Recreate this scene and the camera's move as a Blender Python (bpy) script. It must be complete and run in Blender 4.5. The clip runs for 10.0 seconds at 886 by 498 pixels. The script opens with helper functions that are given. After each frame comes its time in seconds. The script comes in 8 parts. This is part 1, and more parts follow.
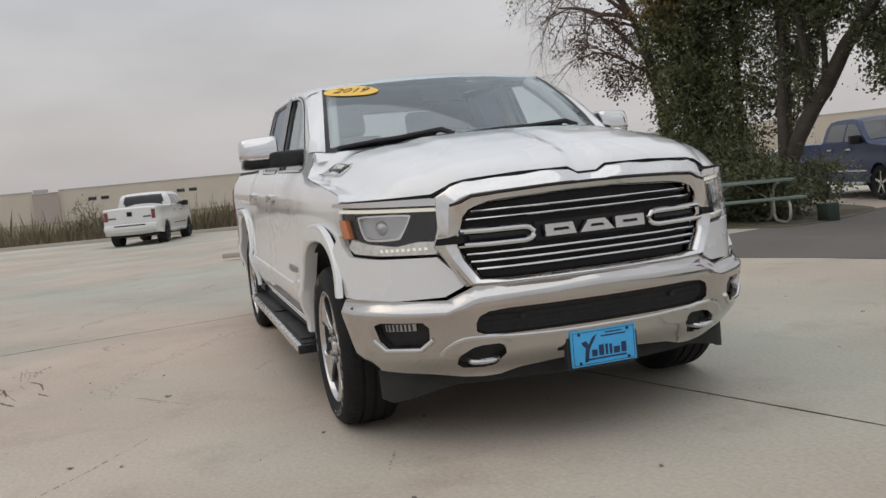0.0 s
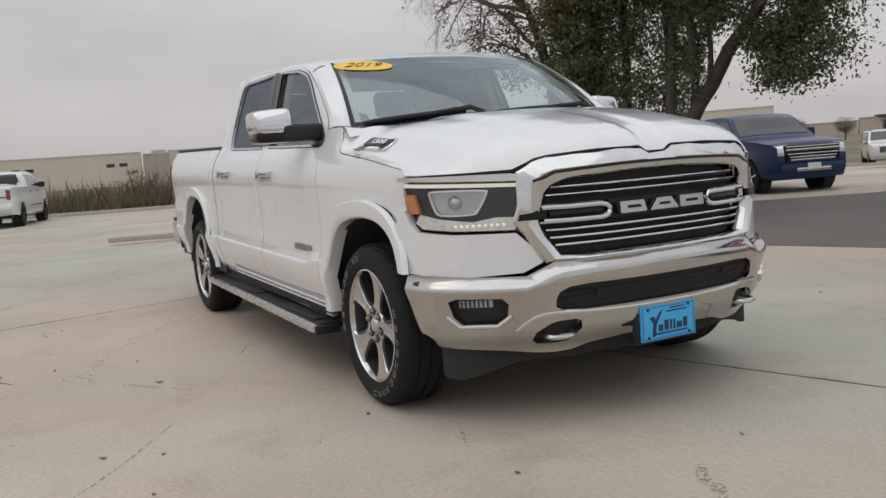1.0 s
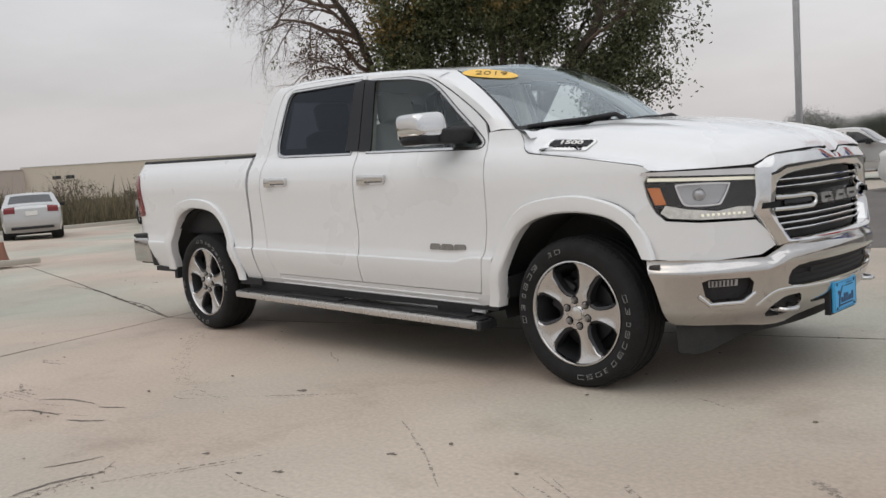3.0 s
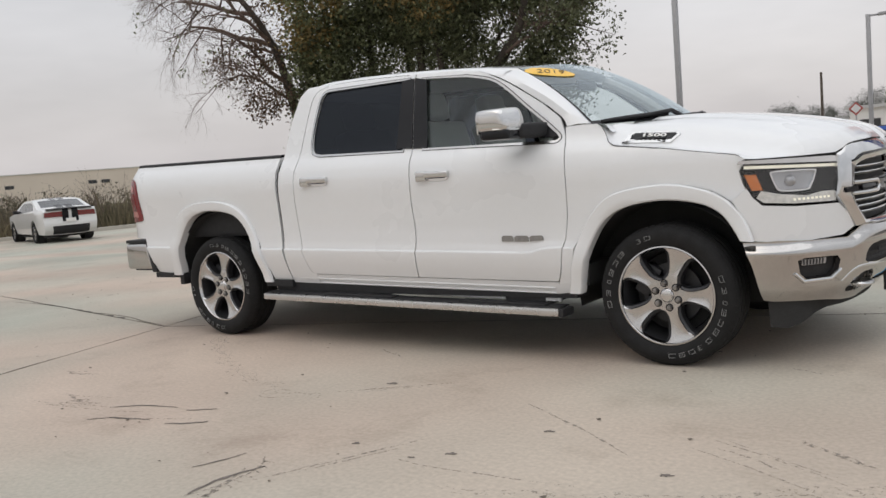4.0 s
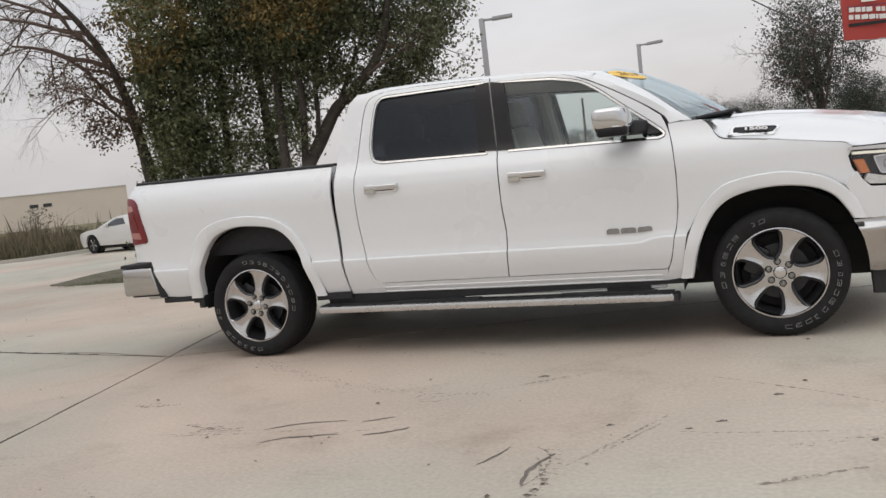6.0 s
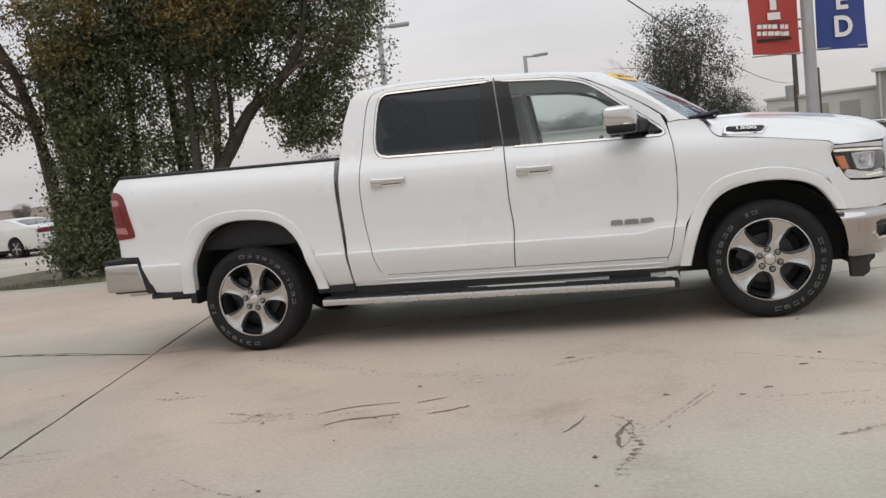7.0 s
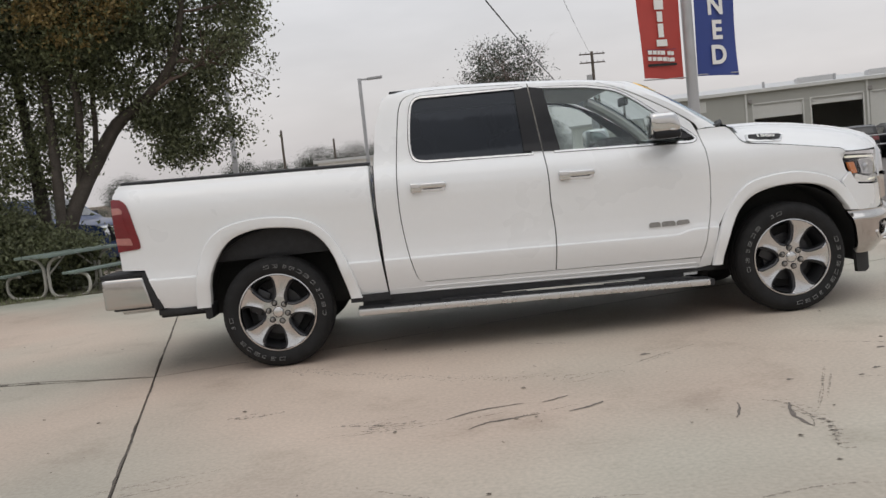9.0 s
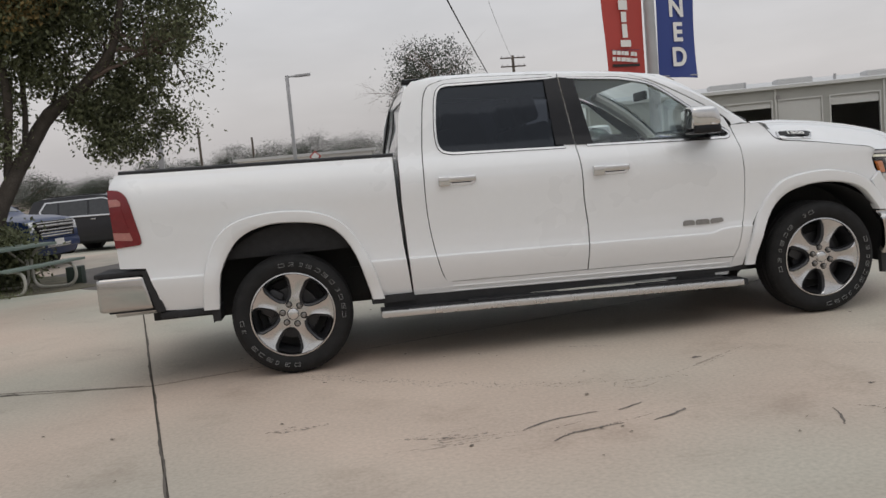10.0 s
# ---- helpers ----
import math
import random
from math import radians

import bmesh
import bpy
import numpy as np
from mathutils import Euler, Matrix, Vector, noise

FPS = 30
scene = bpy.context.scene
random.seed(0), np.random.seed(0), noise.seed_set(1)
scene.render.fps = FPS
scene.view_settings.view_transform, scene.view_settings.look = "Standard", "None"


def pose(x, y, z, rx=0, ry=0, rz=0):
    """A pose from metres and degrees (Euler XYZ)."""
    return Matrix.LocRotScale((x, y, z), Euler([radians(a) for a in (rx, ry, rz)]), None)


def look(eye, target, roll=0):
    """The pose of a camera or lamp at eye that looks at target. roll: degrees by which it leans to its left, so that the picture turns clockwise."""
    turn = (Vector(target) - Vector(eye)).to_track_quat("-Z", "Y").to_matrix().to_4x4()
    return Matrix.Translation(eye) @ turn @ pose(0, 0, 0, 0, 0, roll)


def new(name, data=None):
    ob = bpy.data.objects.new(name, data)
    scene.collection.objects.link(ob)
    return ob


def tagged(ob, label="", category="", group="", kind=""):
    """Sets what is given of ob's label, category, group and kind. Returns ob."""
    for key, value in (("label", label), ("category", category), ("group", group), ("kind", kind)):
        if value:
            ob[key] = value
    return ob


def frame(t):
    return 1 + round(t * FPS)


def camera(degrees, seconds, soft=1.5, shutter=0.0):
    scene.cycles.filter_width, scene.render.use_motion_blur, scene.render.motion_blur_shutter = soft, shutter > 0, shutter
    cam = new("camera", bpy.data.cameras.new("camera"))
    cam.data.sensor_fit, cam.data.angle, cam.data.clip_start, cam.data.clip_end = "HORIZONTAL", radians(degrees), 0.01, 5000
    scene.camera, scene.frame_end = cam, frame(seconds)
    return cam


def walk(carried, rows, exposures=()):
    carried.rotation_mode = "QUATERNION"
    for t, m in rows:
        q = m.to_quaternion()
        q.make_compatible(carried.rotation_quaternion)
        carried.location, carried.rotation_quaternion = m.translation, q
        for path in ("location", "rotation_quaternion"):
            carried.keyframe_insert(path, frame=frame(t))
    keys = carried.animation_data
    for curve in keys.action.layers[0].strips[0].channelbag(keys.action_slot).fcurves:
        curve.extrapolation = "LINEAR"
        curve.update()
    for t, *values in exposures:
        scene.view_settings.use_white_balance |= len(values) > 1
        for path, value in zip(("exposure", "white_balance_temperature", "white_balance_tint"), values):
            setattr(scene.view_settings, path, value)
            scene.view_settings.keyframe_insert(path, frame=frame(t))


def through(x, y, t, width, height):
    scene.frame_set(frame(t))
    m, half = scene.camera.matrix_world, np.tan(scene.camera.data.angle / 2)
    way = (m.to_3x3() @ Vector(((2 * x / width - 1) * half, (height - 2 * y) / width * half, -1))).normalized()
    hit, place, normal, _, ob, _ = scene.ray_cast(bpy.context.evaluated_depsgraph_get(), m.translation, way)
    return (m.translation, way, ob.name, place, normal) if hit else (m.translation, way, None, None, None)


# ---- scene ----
cam = camera(54.2, 10.0)
PATH = [
    (0, (7.889, -1.709, 1.161), (5.99, -1.103, 1.0), -5.6),
    (0.5, (7.737, -2.141, 1.176), (5.905, -1.363, 0.989), -4.8),
    (1, (7.5, -2.549, 1.177), (5.733, -1.637, 0.964), -4.2),
    (1.5, (7.307, -3.059, 1.192), (5.621, -2.003, 0.983), -4.0),
    (2, (6.991, -3.547, 1.186), (5.37, -2.394, 0.975), -4.0),
    (2.5, (6.679, -4.078, 1.18), (5.166, -2.786, 0.975), -3.6),
    (2.7, (6.541, -4.28, 1.196), (5.065, -2.945, 0.998), -3.7),
    (3.8, (5.642, -5.29, 1.192), (4.439, -3.703, 1.004), -4.6),
    (4, (5.458, -5.466, 1.18), (4.286, -3.856, 0.995), -4.6),
    (4.5, (5.011, -5.825, 1.187), (3.937, -4.147, 1.01), -5.1),
    (5, (4.553, -6.12, 1.2), (3.63, -4.355, 1.014), -5.6),
    (5.5, (4.077, -6.309, 1.204), (3.263, -4.491, 1.022), -6.2),
    (6.8, (2.934, -6.884, 1.216), (2.454, -4.95, 1.041), -6.3),
    (7, (2.771, -6.969, 1.21), (2.352, -5.022, 1.027), -6.1),
    (7.5, (2.352, -7.128, 1.216), (2.057, -5.159, 1.026), -5.9),
    (8, (1.932, -7.146, 1.233), (1.742, -5.165, 1.039), -6.2),
    (8.5, (1.496, -7.177, 1.25), (1.442, -5.186, 1.064), -6.2),
    (9, (1.103, -7.061, 1.244), (1.136, -5.069, 1.07), -6.0),
    (9.5, (0.723, -6.877, 1.25), (0.843, -4.888, 1.075), -5.7),
    (10, (0.353, -6.638, 1.257), (0.585, -4.66, 1.068), -5.2),
]
walk(cam, [(t, look(eye, target, roll)) for t, eye, target, roll in PATH],
     ((0, -0.08), (2, 0.0), (4, 0.1), (5.5, 0.12), (7, 0.1), (8.5, 0.04), (9.3, -0.02), (10, -0.16)))

# ---- world and light: overcast noon ----
world = bpy.data.worlds.new("overcast_sky")
scene.world = world
world.use_nodes = True
wn, wl = world.node_tree.nodes, world.node_tree.links
wn.clear()
w_out = wn.new("ShaderNodeOutputWorld")
w_bg = wn.new("ShaderNodeBackground")
w_sky = wn.new("ShaderNodeTexSky")
w_sky.sky_type = "NISHITA"
w_sky.sun_disc = False
w_sky.sun_elevation, w_sky.sun_rotation = radians(52), radians(200)
w_sky.dust_density, w_sky.air_density = 4.0, 1.5
w_co = wn.new("ShaderNodeTexCoord")
w_sep = wn.new("ShaderNodeSeparateXYZ")
wl.new(w_co.outputs["Generated"], w_sep.inputs[0])
w_ramp = wn.new("ShaderNodeValToRGB")      # cloud deck: dimmer at the horizon, bright overhead
cr = w_ramp.color_ramp
cr.elements[0].position, cr.elements[0].color = 0.0, (0.51, 0.485, 0.49, 1)
cr.elements[1].position, cr.elements[1].color = 1.0, (0.82, 0.835, 0.86, 1)
e = cr.elements.new(0.12); e.color = (0.53, 0.51, 0.52, 1)
e = cr.elements.new(0.35); e.color = (0.57, 0.575, 0.59, 1)
e = cr.elements.new(0.6); e.color = (0.68, 0.69, 0.71, 1)
wl.new(w_sep.outputs["Z"], w_ramp.inputs[0])
w_map = wn.new("ShaderNodeMapping"); w_map.inputs["Scale"].default_value = (1.2, 1.2, 4.0)
w_noise = wn.new("ShaderNodeTexNoise")
w_noise.inputs["Scale"].default_value, w_noise.inputs["Detail"].default_value, w_noise.inputs["Roughness"].default_value = 1.7, 5, 0.55
wl.new(w_co.outputs["Generated"], w_map.inputs[0]); wl.new(w_map.outputs[0], w_noise.inputs[0])
w_cl = wn.new("ShaderNodeMapRange")
w_cl.inputs[1].default_value, w_cl.inputs[2].default_value, w_cl.inputs[3].default_value, w_cl.inputs[4].default_value = 0.3, 0.7, 0.85, 1.13
wl.new(w_noise.outputs[0], w_cl.inputs[0])
# the cloud deck is thinner, so brighter, towards the north-east
w_dot = wn.new("ShaderNodeVectorMath"); w_dot.operation = "DOT_PRODUCT"; w_dot.inputs[1].default_value = (0.35, 0.94, 0.0)
wl.new(w_co.outputs["Generated"], w_dot.inputs[0])
w_side = wn.new("ShaderNodeMapRange")
w_side.inputs[1].default_value, w_side.inputs[2].default_value, w_side.inputs[3].default_value, w_side.inputs[4].default_value = -1.0, 1.0, 0.86, 1.15
wl.new(w_dot.outputs["Value"], w_side.inputs[0])
w_both = wn.new("ShaderNodeMath"); w_both.operation = "MULTIPLY"
wl.new(w_cl.outputs[0], w_both.inputs[0]); wl.new(w_side.outputs[0], w_both.inputs[1])
w_mul = wn.new("ShaderNodeVectorMath"); w_mul.operation = "SCALE"
wl.new(w_ramp.outputs[0], w_mul.inputs[0]); wl.new(w_both.outputs[0], w_mul.inputs["Scale"])
w_sc = wn.new("ShaderNodeVectorMath"); w_sc.operation = "SCALE"; w_sc.inputs["Scale"].default_value = 0.02
wl.new(w_sky.outputs[0], w_sc.inputs[0])
w_add = wn.new("ShaderNodeVectorMath"); w_add.operation = "ADD"
wl.new(w_mul.outputs[0], w_add.inputs[0]); wl.new(w_sc.outputs[0], w_add.inputs[1])
wl.new(w_add.outputs[0], w_bg.inputs[0])
w_bg.inputs[1].default_value = 1.0
wl.new(w_bg.outputs[0], w_out.inputs[0])

sun = new("sun", bpy.data.lights.new("sun", "SUN"))
sun.data.energy, sun.data.angle, sun.data.color = 0.55, radians(80), (1.0, 0.985, 0.965)
sun.matrix_basis = look((3, -2.5, 12), (1.5, 0, 0))


# ---- materials ----
def material(name, color, rough=0.5, metal=0.0, coat=0.0, spec=0.5, var=0.12, scale=8.0, fine=90.0, bump=0.0, bump_scale=60.0,
             rough_var=0.08, tint=None, island=0.0, per_object=0.0):
    m = bpy.data.materials.new(name)
    m.use_nodes = True
    n, l = m.node_tree.nodes, m.node_tree.links
    b = n["Principled BSDF"]
    b.inputs["Metallic"].default_value = metal
    b.inputs["Coat Weight"].default_value = coat
    b.inputs["Coat Roughness"].default_value = 0.03
    b.inputs["Specular IOR Level"].default_value = spec
    co = n.new("ShaderNodeTexCoord")
    n1 = n.new("ShaderNodeTexNoise"); n1.inputs["Scale"].default_value = scale; n1.inputs["Detail"].default_value = 4
    n2 = n.new("ShaderNodeTexNoise"); n2.inputs["Scale"].default_value = fine; n2.inputs["Detail"].default_value = 3
    l.new(co.outputs["Object"], n1.inputs[0]); l.new(co.outputs["Object"], n2.inputs[0])
    mx = n.new("ShaderNodeMath"); mx.operation = "MULTIPLY_ADD"; mx.inputs[1].default_value = 0.6
    half = n.new("ShaderNodeMath"); half.operation = "MULTIPLY"; half.inputs[1].default_value = 0.4
    l.new(n2.outputs[0], half.inputs[0]); l.new(n1.outputs[0], mx.inputs[0]); l.new(half.outputs[0], mx.inputs[2])
    rp = n.new("ShaderNodeValToRGB")
    rp.color_ramp.elements[0].position, rp.color_ramp.elements[1].position = 0.3, 0.7
    t = tint or color
    rp.color_ramp.elements[0].color = (*[max(0, c * (1 - var)) for c in t], 1)
    rp.color_ramp.elements[1].color = (*[c * (1 + var) for c in color], 1)
    l.new(mx.outputs[0], rp.inputs[0])
    last = rp.outputs[0]
    if island or per_object:
        hv = n.new("ShaderNodeHueSaturation")
        if island:
            src = n.new("ShaderNodeNewGeometry").outputs["Random Per Island"]
        else:
            src = n.new("ShaderNodeObjectInfo").outputs["Random"]
        k = island or per_object
        mr = n.new("ShaderNodeMapRange"); mr.inputs[3].default_value, mr.inputs[4].default_value = 1 - k, 1 + k
        l.new(src, mr.inputs[0]); l.new(mr.outputs[0], hv.inputs["Value"]); l.new(last, hv.inputs["Color"])
        last = hv.outputs[0]
    l.new(last, b.inputs["Base Color"])
    rr = n.new("ShaderNodeMapRange"); rr.inputs[3].default_value, rr.inputs[4].default_value = max(0, rough - rough_var), min(1, rough + rough_var)
    l.new(n1.outputs[0], rr.inputs[0]); l.new(rr.outputs[0], b.inputs["Roughness"])
    if bump:
        n3 = n.new("ShaderNodeTexNoise"); n3.inputs["Scale"].default_value = bump_scale; n3.inputs["Detail"].default_value = 5
        l.new(co.outputs["Object"], n3.inputs[0])
        bp = n.new("ShaderNodeBump"); bp.inputs["Strength"].default_value = bump; bp.inputs["Distance"].default_value = 0.01
        l.new(n3.outputs[0], bp.inputs["Height"]); l.new(bp.outputs[0], b.inputs["Normal"])
    return m


def glass_material(name, tint, f0=0.05, sheen=(1, 1, 1), gloss=0.02):
    """A clear or tinted sheet: sees through, mirrors more at grazing angles."""
    m = bpy.data.materials.new(name)
    m.use_nodes = True
    n, l = m.node_tree.nodes, m.node_tree.links
    n.clear()
    o = n.new("ShaderNodeOutputMaterial")
    tr = n.new("ShaderNodeBsdfTransparent"); tr.inputs[0].default_value = (*tint, 1)
    gl = n.new("ShaderNodeBsdfGlossy"); gl.inputs["Roughness"].default_value = gloss; gl.inputs["Color"].default_value = (*sheen, 1)
    lw = n.new("ShaderNodeLayerWeight"); lw.inputs[0].default_value = 0.5
    pw = n.new("ShaderNodeMath"); pw.operation = "POWER"; pw.inputs[1].default_value = 5
    mr = n.new("ShaderNodeMapRange"); mr.inputs[3].default_value, mr.inputs[4].default_value = f0, 1.0
    mx = n.new("ShaderNodeMixShader")
    l.new(lw.outputs["Facing"], pw.inputs[0]); l.new(pw.outputs[0], mr.inputs[0])
    l.new(mr.outputs[0], mx.inputs[0]); l.new(tr.outputs[0], mx.inputs[1]); l.new(gl.outputs[0], mx.inputs[2]); l.new(mx.outputs[0], o.inputs[0])
    return m


def leaf_material(name, color, through=0.35, **kw):
    """Leaf surface that lets part of the light through."""
    m = material(name, color, **kw)
    n, l = m.node_tree.nodes, m.node_tree.links
    b = n["Principled BSDF"]
    src = b.inputs["Base Color"].links[0].from_socket
    tl = n.new("ShaderNodeBsdfTranslucent")
    l.new(src, tl.inputs[0])
    mx = n.new("ShaderNodeMixShader"); mx.inputs[0].default_value = through
    l.new(b.outputs[0], mx.inputs[1]); l.new(tl.outputs[0], mx.inputs[2])
    l.new(mx.outputs[0], n["Material Output"].inputs[0])
    return m


def concrete_material():
    m = bpy.data.materials.new("concrete")
    m.use_nodes = True
    n, l = m.node_tree.nodes, m.node_tree.links
    b = n["Principled BSDF"]
    co = n.new("ShaderNodeTexCoord")

    def noise_node(scale, detail=4, rough=0.55):
        t = n.new("ShaderNodeTexNoise")
        t.inputs["Scale"].default_value, t.inputs["Detail"].default_value, t.inputs["Roughness"].default_value = scale, detail, rough
        l.new(co.outputs["Object"], t.inputs[0])
        return t
    big = noise_node(0.35, 5); mid = noise_node(1.6, 6, 0.65); fine = noise_node(45, 4); hue = noise_node(0.22, 2)
    r = n.new("ShaderNodeValToRGB")
    r.color_ramp.elements[0].position, r.color_ramp.elements[1].position = 0.32, 0.68
    r.color_ramp.elements[0].color, r.color_ramp.elements[1].color = (0.365, 0.325, 0.278, 1), (0.51, 0.459, 0.396, 1)
    l.new(big.outputs[0], r.inputs[0])
    # faint pinkish and greenish washes
    r2 = n.new("ShaderNodeValToRGB")
    r2.color_ramp.elements[0].position, r2.color_ramp.elements[1].position = 0.38, 0.62
    r2.color_ramp.elements[0].color, r2.color_ramp.elements[1].color = (0.905, 1.01, 0.99, 1), (1.085, 0.975, 0.925, 1)
    l.new(hue.outputs[0], r2.inputs[0])
    mul = n.new("ShaderNodeMix"); mul.data_type = "RGBA"; mul.blend_type = "MULTIPLY"; mul.inputs[0].default_value = 1
    l.new(r.outputs[0], mul.inputs[6]); l.new(r2.outputs[0], mul.inputs[7])
    # darker stains and scuffs
    r3 = n.new("ShaderNodeValToRGB")
    r3.color_ramp.elements[0].position, r3.color_ramp.elements[1].position = 0.30, 0.46
    r3.color_ramp.elements[0].color, r3.color_ramp.elements[1].color = (0.83, 0.81, 0.79, 1), (1.01, 1.01, 1.01, 1)
    l.new(mid.outputs[0], r3.inputs[0])
    mul2 = n.new("ShaderNodeMix"); mul2.data_type = "RGBA"; mul2.blend_type = "MULTIPLY"; mul2.inputs[0].default_value = 1
    l.new(mul.outputs[2], mul2.inputs[6]); l.new(r3.outputs[0], mul2.inputs[7])
    r4 = n.new("ShaderNodeValToRGB")
    r4.color_ramp.elements[0].color, r4.color_ramp.elements[1].color = (0.88, 0.88, 0.88, 1), (1.1, 1.1, 1.1, 1)
    r4.color_ramp.elements[0].position, r4.color_ramp.elements[1].position = 0.3, 0.7
    l.new(fine.outputs[0], r4.inputs[0])
    mul3 = n.new("ShaderNodeMix"); mul3.data_type = "RGBA"; mul3.blend_type = "MULTIPLY"; mul3.inputs[0].default_value = 1
    l.new(mul2.outputs[2], mul3.inputs[6]); l.new(r4.outputs[0], mul3.inputs[7])
    l.new(mul3.outputs[2], b.inputs["Base Color"])
    rr = n.new("ShaderNodeMapRange"); rr.inputs[3].default_value, rr.inputs[4].default_value = 0.55, 0.85
    l.new(mid.outputs[0], rr.inputs[0]); l.new(rr.outputs[0], b.inputs["Roughness"])
    bp = n.new("ShaderNodeBump"); bp.inputs["Strength"].default_value = 0.1; bp.inputs["Distance"].default_value = 0.003
    l.new(fine.outputs[0], bp.inputs["Height"]); l.new(bp.outputs[0], b.inputs["Normal"])
    return m


M_CONC = concrete_material()
M_JOINT = material("joint_dirt", (0.105, 0.090, 0.076), 0.95, var=0.4, scale=5)
M_STAIN = material("scuff_mark", (0.265, 0.232, 0.20), 0.85, var=0.35, scale=14)
M_RUBBER = material("rubber_mark", (0.150, 0.128, 0.112), 0.85, var=0.4, scale=18)
def worn_mark(m, cover=0.5):
    """Breaks a thin surface mark up, so that the ground shows through."""
    n, l = m.node_tree.nodes, m.node_tree.links
    co = n.new("ShaderNodeTexCoord")
    a = n.new("ShaderNodeTexNoise"); a.inputs["Scale"].default_value, a.inputs["Detail"].default_value, a.inputs["Roughness"].default_value = 38, 5, 0.7
    l.new(co.outputs["Object"], a.inputs[0])
    r = n.new("ShaderNodeMapRange"); r.inputs[1].default_value, r.inputs[2].default_value = 0.62 - 0.3 * cover, 0.75 - 0.3 * cover
    l.new(a.outputs[0], r.inputs[0])
    tr = n.new("ShaderNodeBsdfTransparent"); mx = n.new("ShaderNodeMixShader")
    l.new(r.outputs[0], mx.inputs[0]); l.new(tr.outputs[0], mx.inputs[1]); l.new(n["Principled BSDF"].outputs[0], mx.inputs[2])
    l.new(mx.outputs[0], n["Material Output"].inputs[0])


worn_mark(M_STAIN, 0.45)
M_TRACK = material("faint_tyre_track", (0.33, 0.29, 0.245), 0.85, var=0.2, scale=10)
worn_mark(M_TRACK, 0.2)
M_GRITTY = material("grit_and_leaf_scraps", (0.12, 0.10, 0.08), 0.9, var=0.4, scale=14)
M_ASPH = material("asphalt", (0.135, 0.122, 0.112), 0.9, var=0.25, scale=0.6, fine=120, bump=0.6, bump_scale=140)
M_FIELD = material("dry_field", (0.20, 0.165, 0.10), 0.95, var=0.4, scale=0.12, fine=3, tint=(0.12, 0.13, 0.06))
M_SOIL = material("leaf_litter_soil", (0.13, 0.11, 0.075), 0.95, var=0.45, scale=3, fine=40, bump=0.8, bump_scale=25, tint=(0.07, 0.075, 0.04))
M_PAINT = material("white_pearl_paint", (0.78, 0.79, 0.80), 0.28, coat=1.0, var=0.015, scale=1.2, fine=30, rough_var=0.04)
M_CHROME = material("chrome", (0.66, 0.655, 0.65), 0.08, 1.0, var=0.03, scale=6, rough_var=0.03)
# chrome toned down and warmed, the mirrored dark ground put into its colour
M_BUMPER = material("shade_toned_chrome", (0.53, 0.515, 0.50), 0.10, 1.0, var=0.05, scale=5, rough_var=0.04)
M_TRIM = material("bright_window_trim", (0.56, 0.56, 0.56), 0.2, 1.0, var=0.05, scale=8)
M_SATIN = material("satin_silver", (0.62, 0.62, 0.62), 0.28, 1.0, var=0.06, scale=10)
M_MACH = material("machined_alloy", (0.58, 0.57, 0.565), 0.17, 1.0, var=0.08, scale=14)
M_DKALLOY = material("dark_alloy_pocket", (0.045, 0.046, 0.05), 0.4, 0.5, var=0.2, scale=14)
M_BLACK = material("black_plastic", (0.026, 0.026, 0.028), 0.6, spec=0.3, var=0.3, scale=20, bump=0.15, bump_scale=200)
M_GLOSSBLK = material("gloss_black", (0.012, 0.012, 0.014), 0.12, spec=0.28, var=0.2, scale=10)
M_SEAM = material("rubber_seal", (0.02, 0.02, 0.02), 0.8, var=0.2)
M_TYRE = material("tyre_rubber", (0.018, 0.018, 0.0185), 0.75, spec=0.22, var=0.35, scale=16, fine=120, bump=0.2, bump_scale=120)
M_MARK = material("raised_white_marking", (0.27, 0.27, 0.27), 0.6, var=0.1)
M_WELL = material("wheel_well_liner", (0.028, 0.028, 0.028), 0.9, var=0.3, scale=10)
M_DISC = material("brake_steel", (0.32, 0.31, 0.30), 0.35, 1.0, var=0.15, scale=30)
# its mirror colour is dimmed in place of dark surroundings that aren't built
M_GLASS_T = glass_material("tinted_glass", (0.055, 0.06, 0.075), 0.045, (0.66, 0.72, 0.82))
M_GLASS_B = glass_material("rear_screen_glass", (0.45, 0.48, 0.48), 0.05)
M_GLASS_F = glass_material("door_glass", (0.80, 0.86, 0.85), 0.06, (0.90, 0.97, 1.0))
M_GLASS_W = glass_material("windshield_glass", (0.80, 0.86, 0.87), 0.20, (0.86, 0.95, 1.0))
M_LENS = glass_material("clear_lens", (0.97, 0.97, 0.97), 0.05)
M_DRL = material("glowing_light_guide", (0.80, 0.78, 0.68), 0.3, coat=1, var=0.06, scale=20)
# weak glow added to keep the guides pale behind the cover
M_DRL.node_tree.nodes["Principled BSDF"].inputs["Emission Color"].default_value = (1.0, 0.95, 0.78, 1)
M_DRL.node_tree.nodes["Principled BSDF"].inputs["Emission Strength"].default_value = 0.32
M_ICE = material("clear_ribbed_guide", (0.70, 0.69, 0.66), 0.18, 0.1, coat=1, var=0.25, scale=45, fine=160, bump=0.5, bump_scale=90)
M_LENSDARK = material("lamp_glass_grey", (0.42, 0.43, 0.45), 0.14, 0.55, coat=1, var=0.25, scale=12)
M_REDDARK = material("dark_red_lamp", (0.16, 0.012, 0.015), 0.2, coat=1, var=0.2, scale=12)
M_AMBER = material("amber_reflector", (0.58, 0.17, 0.03), 0.25, coat=1, var=0.1, scale=60)
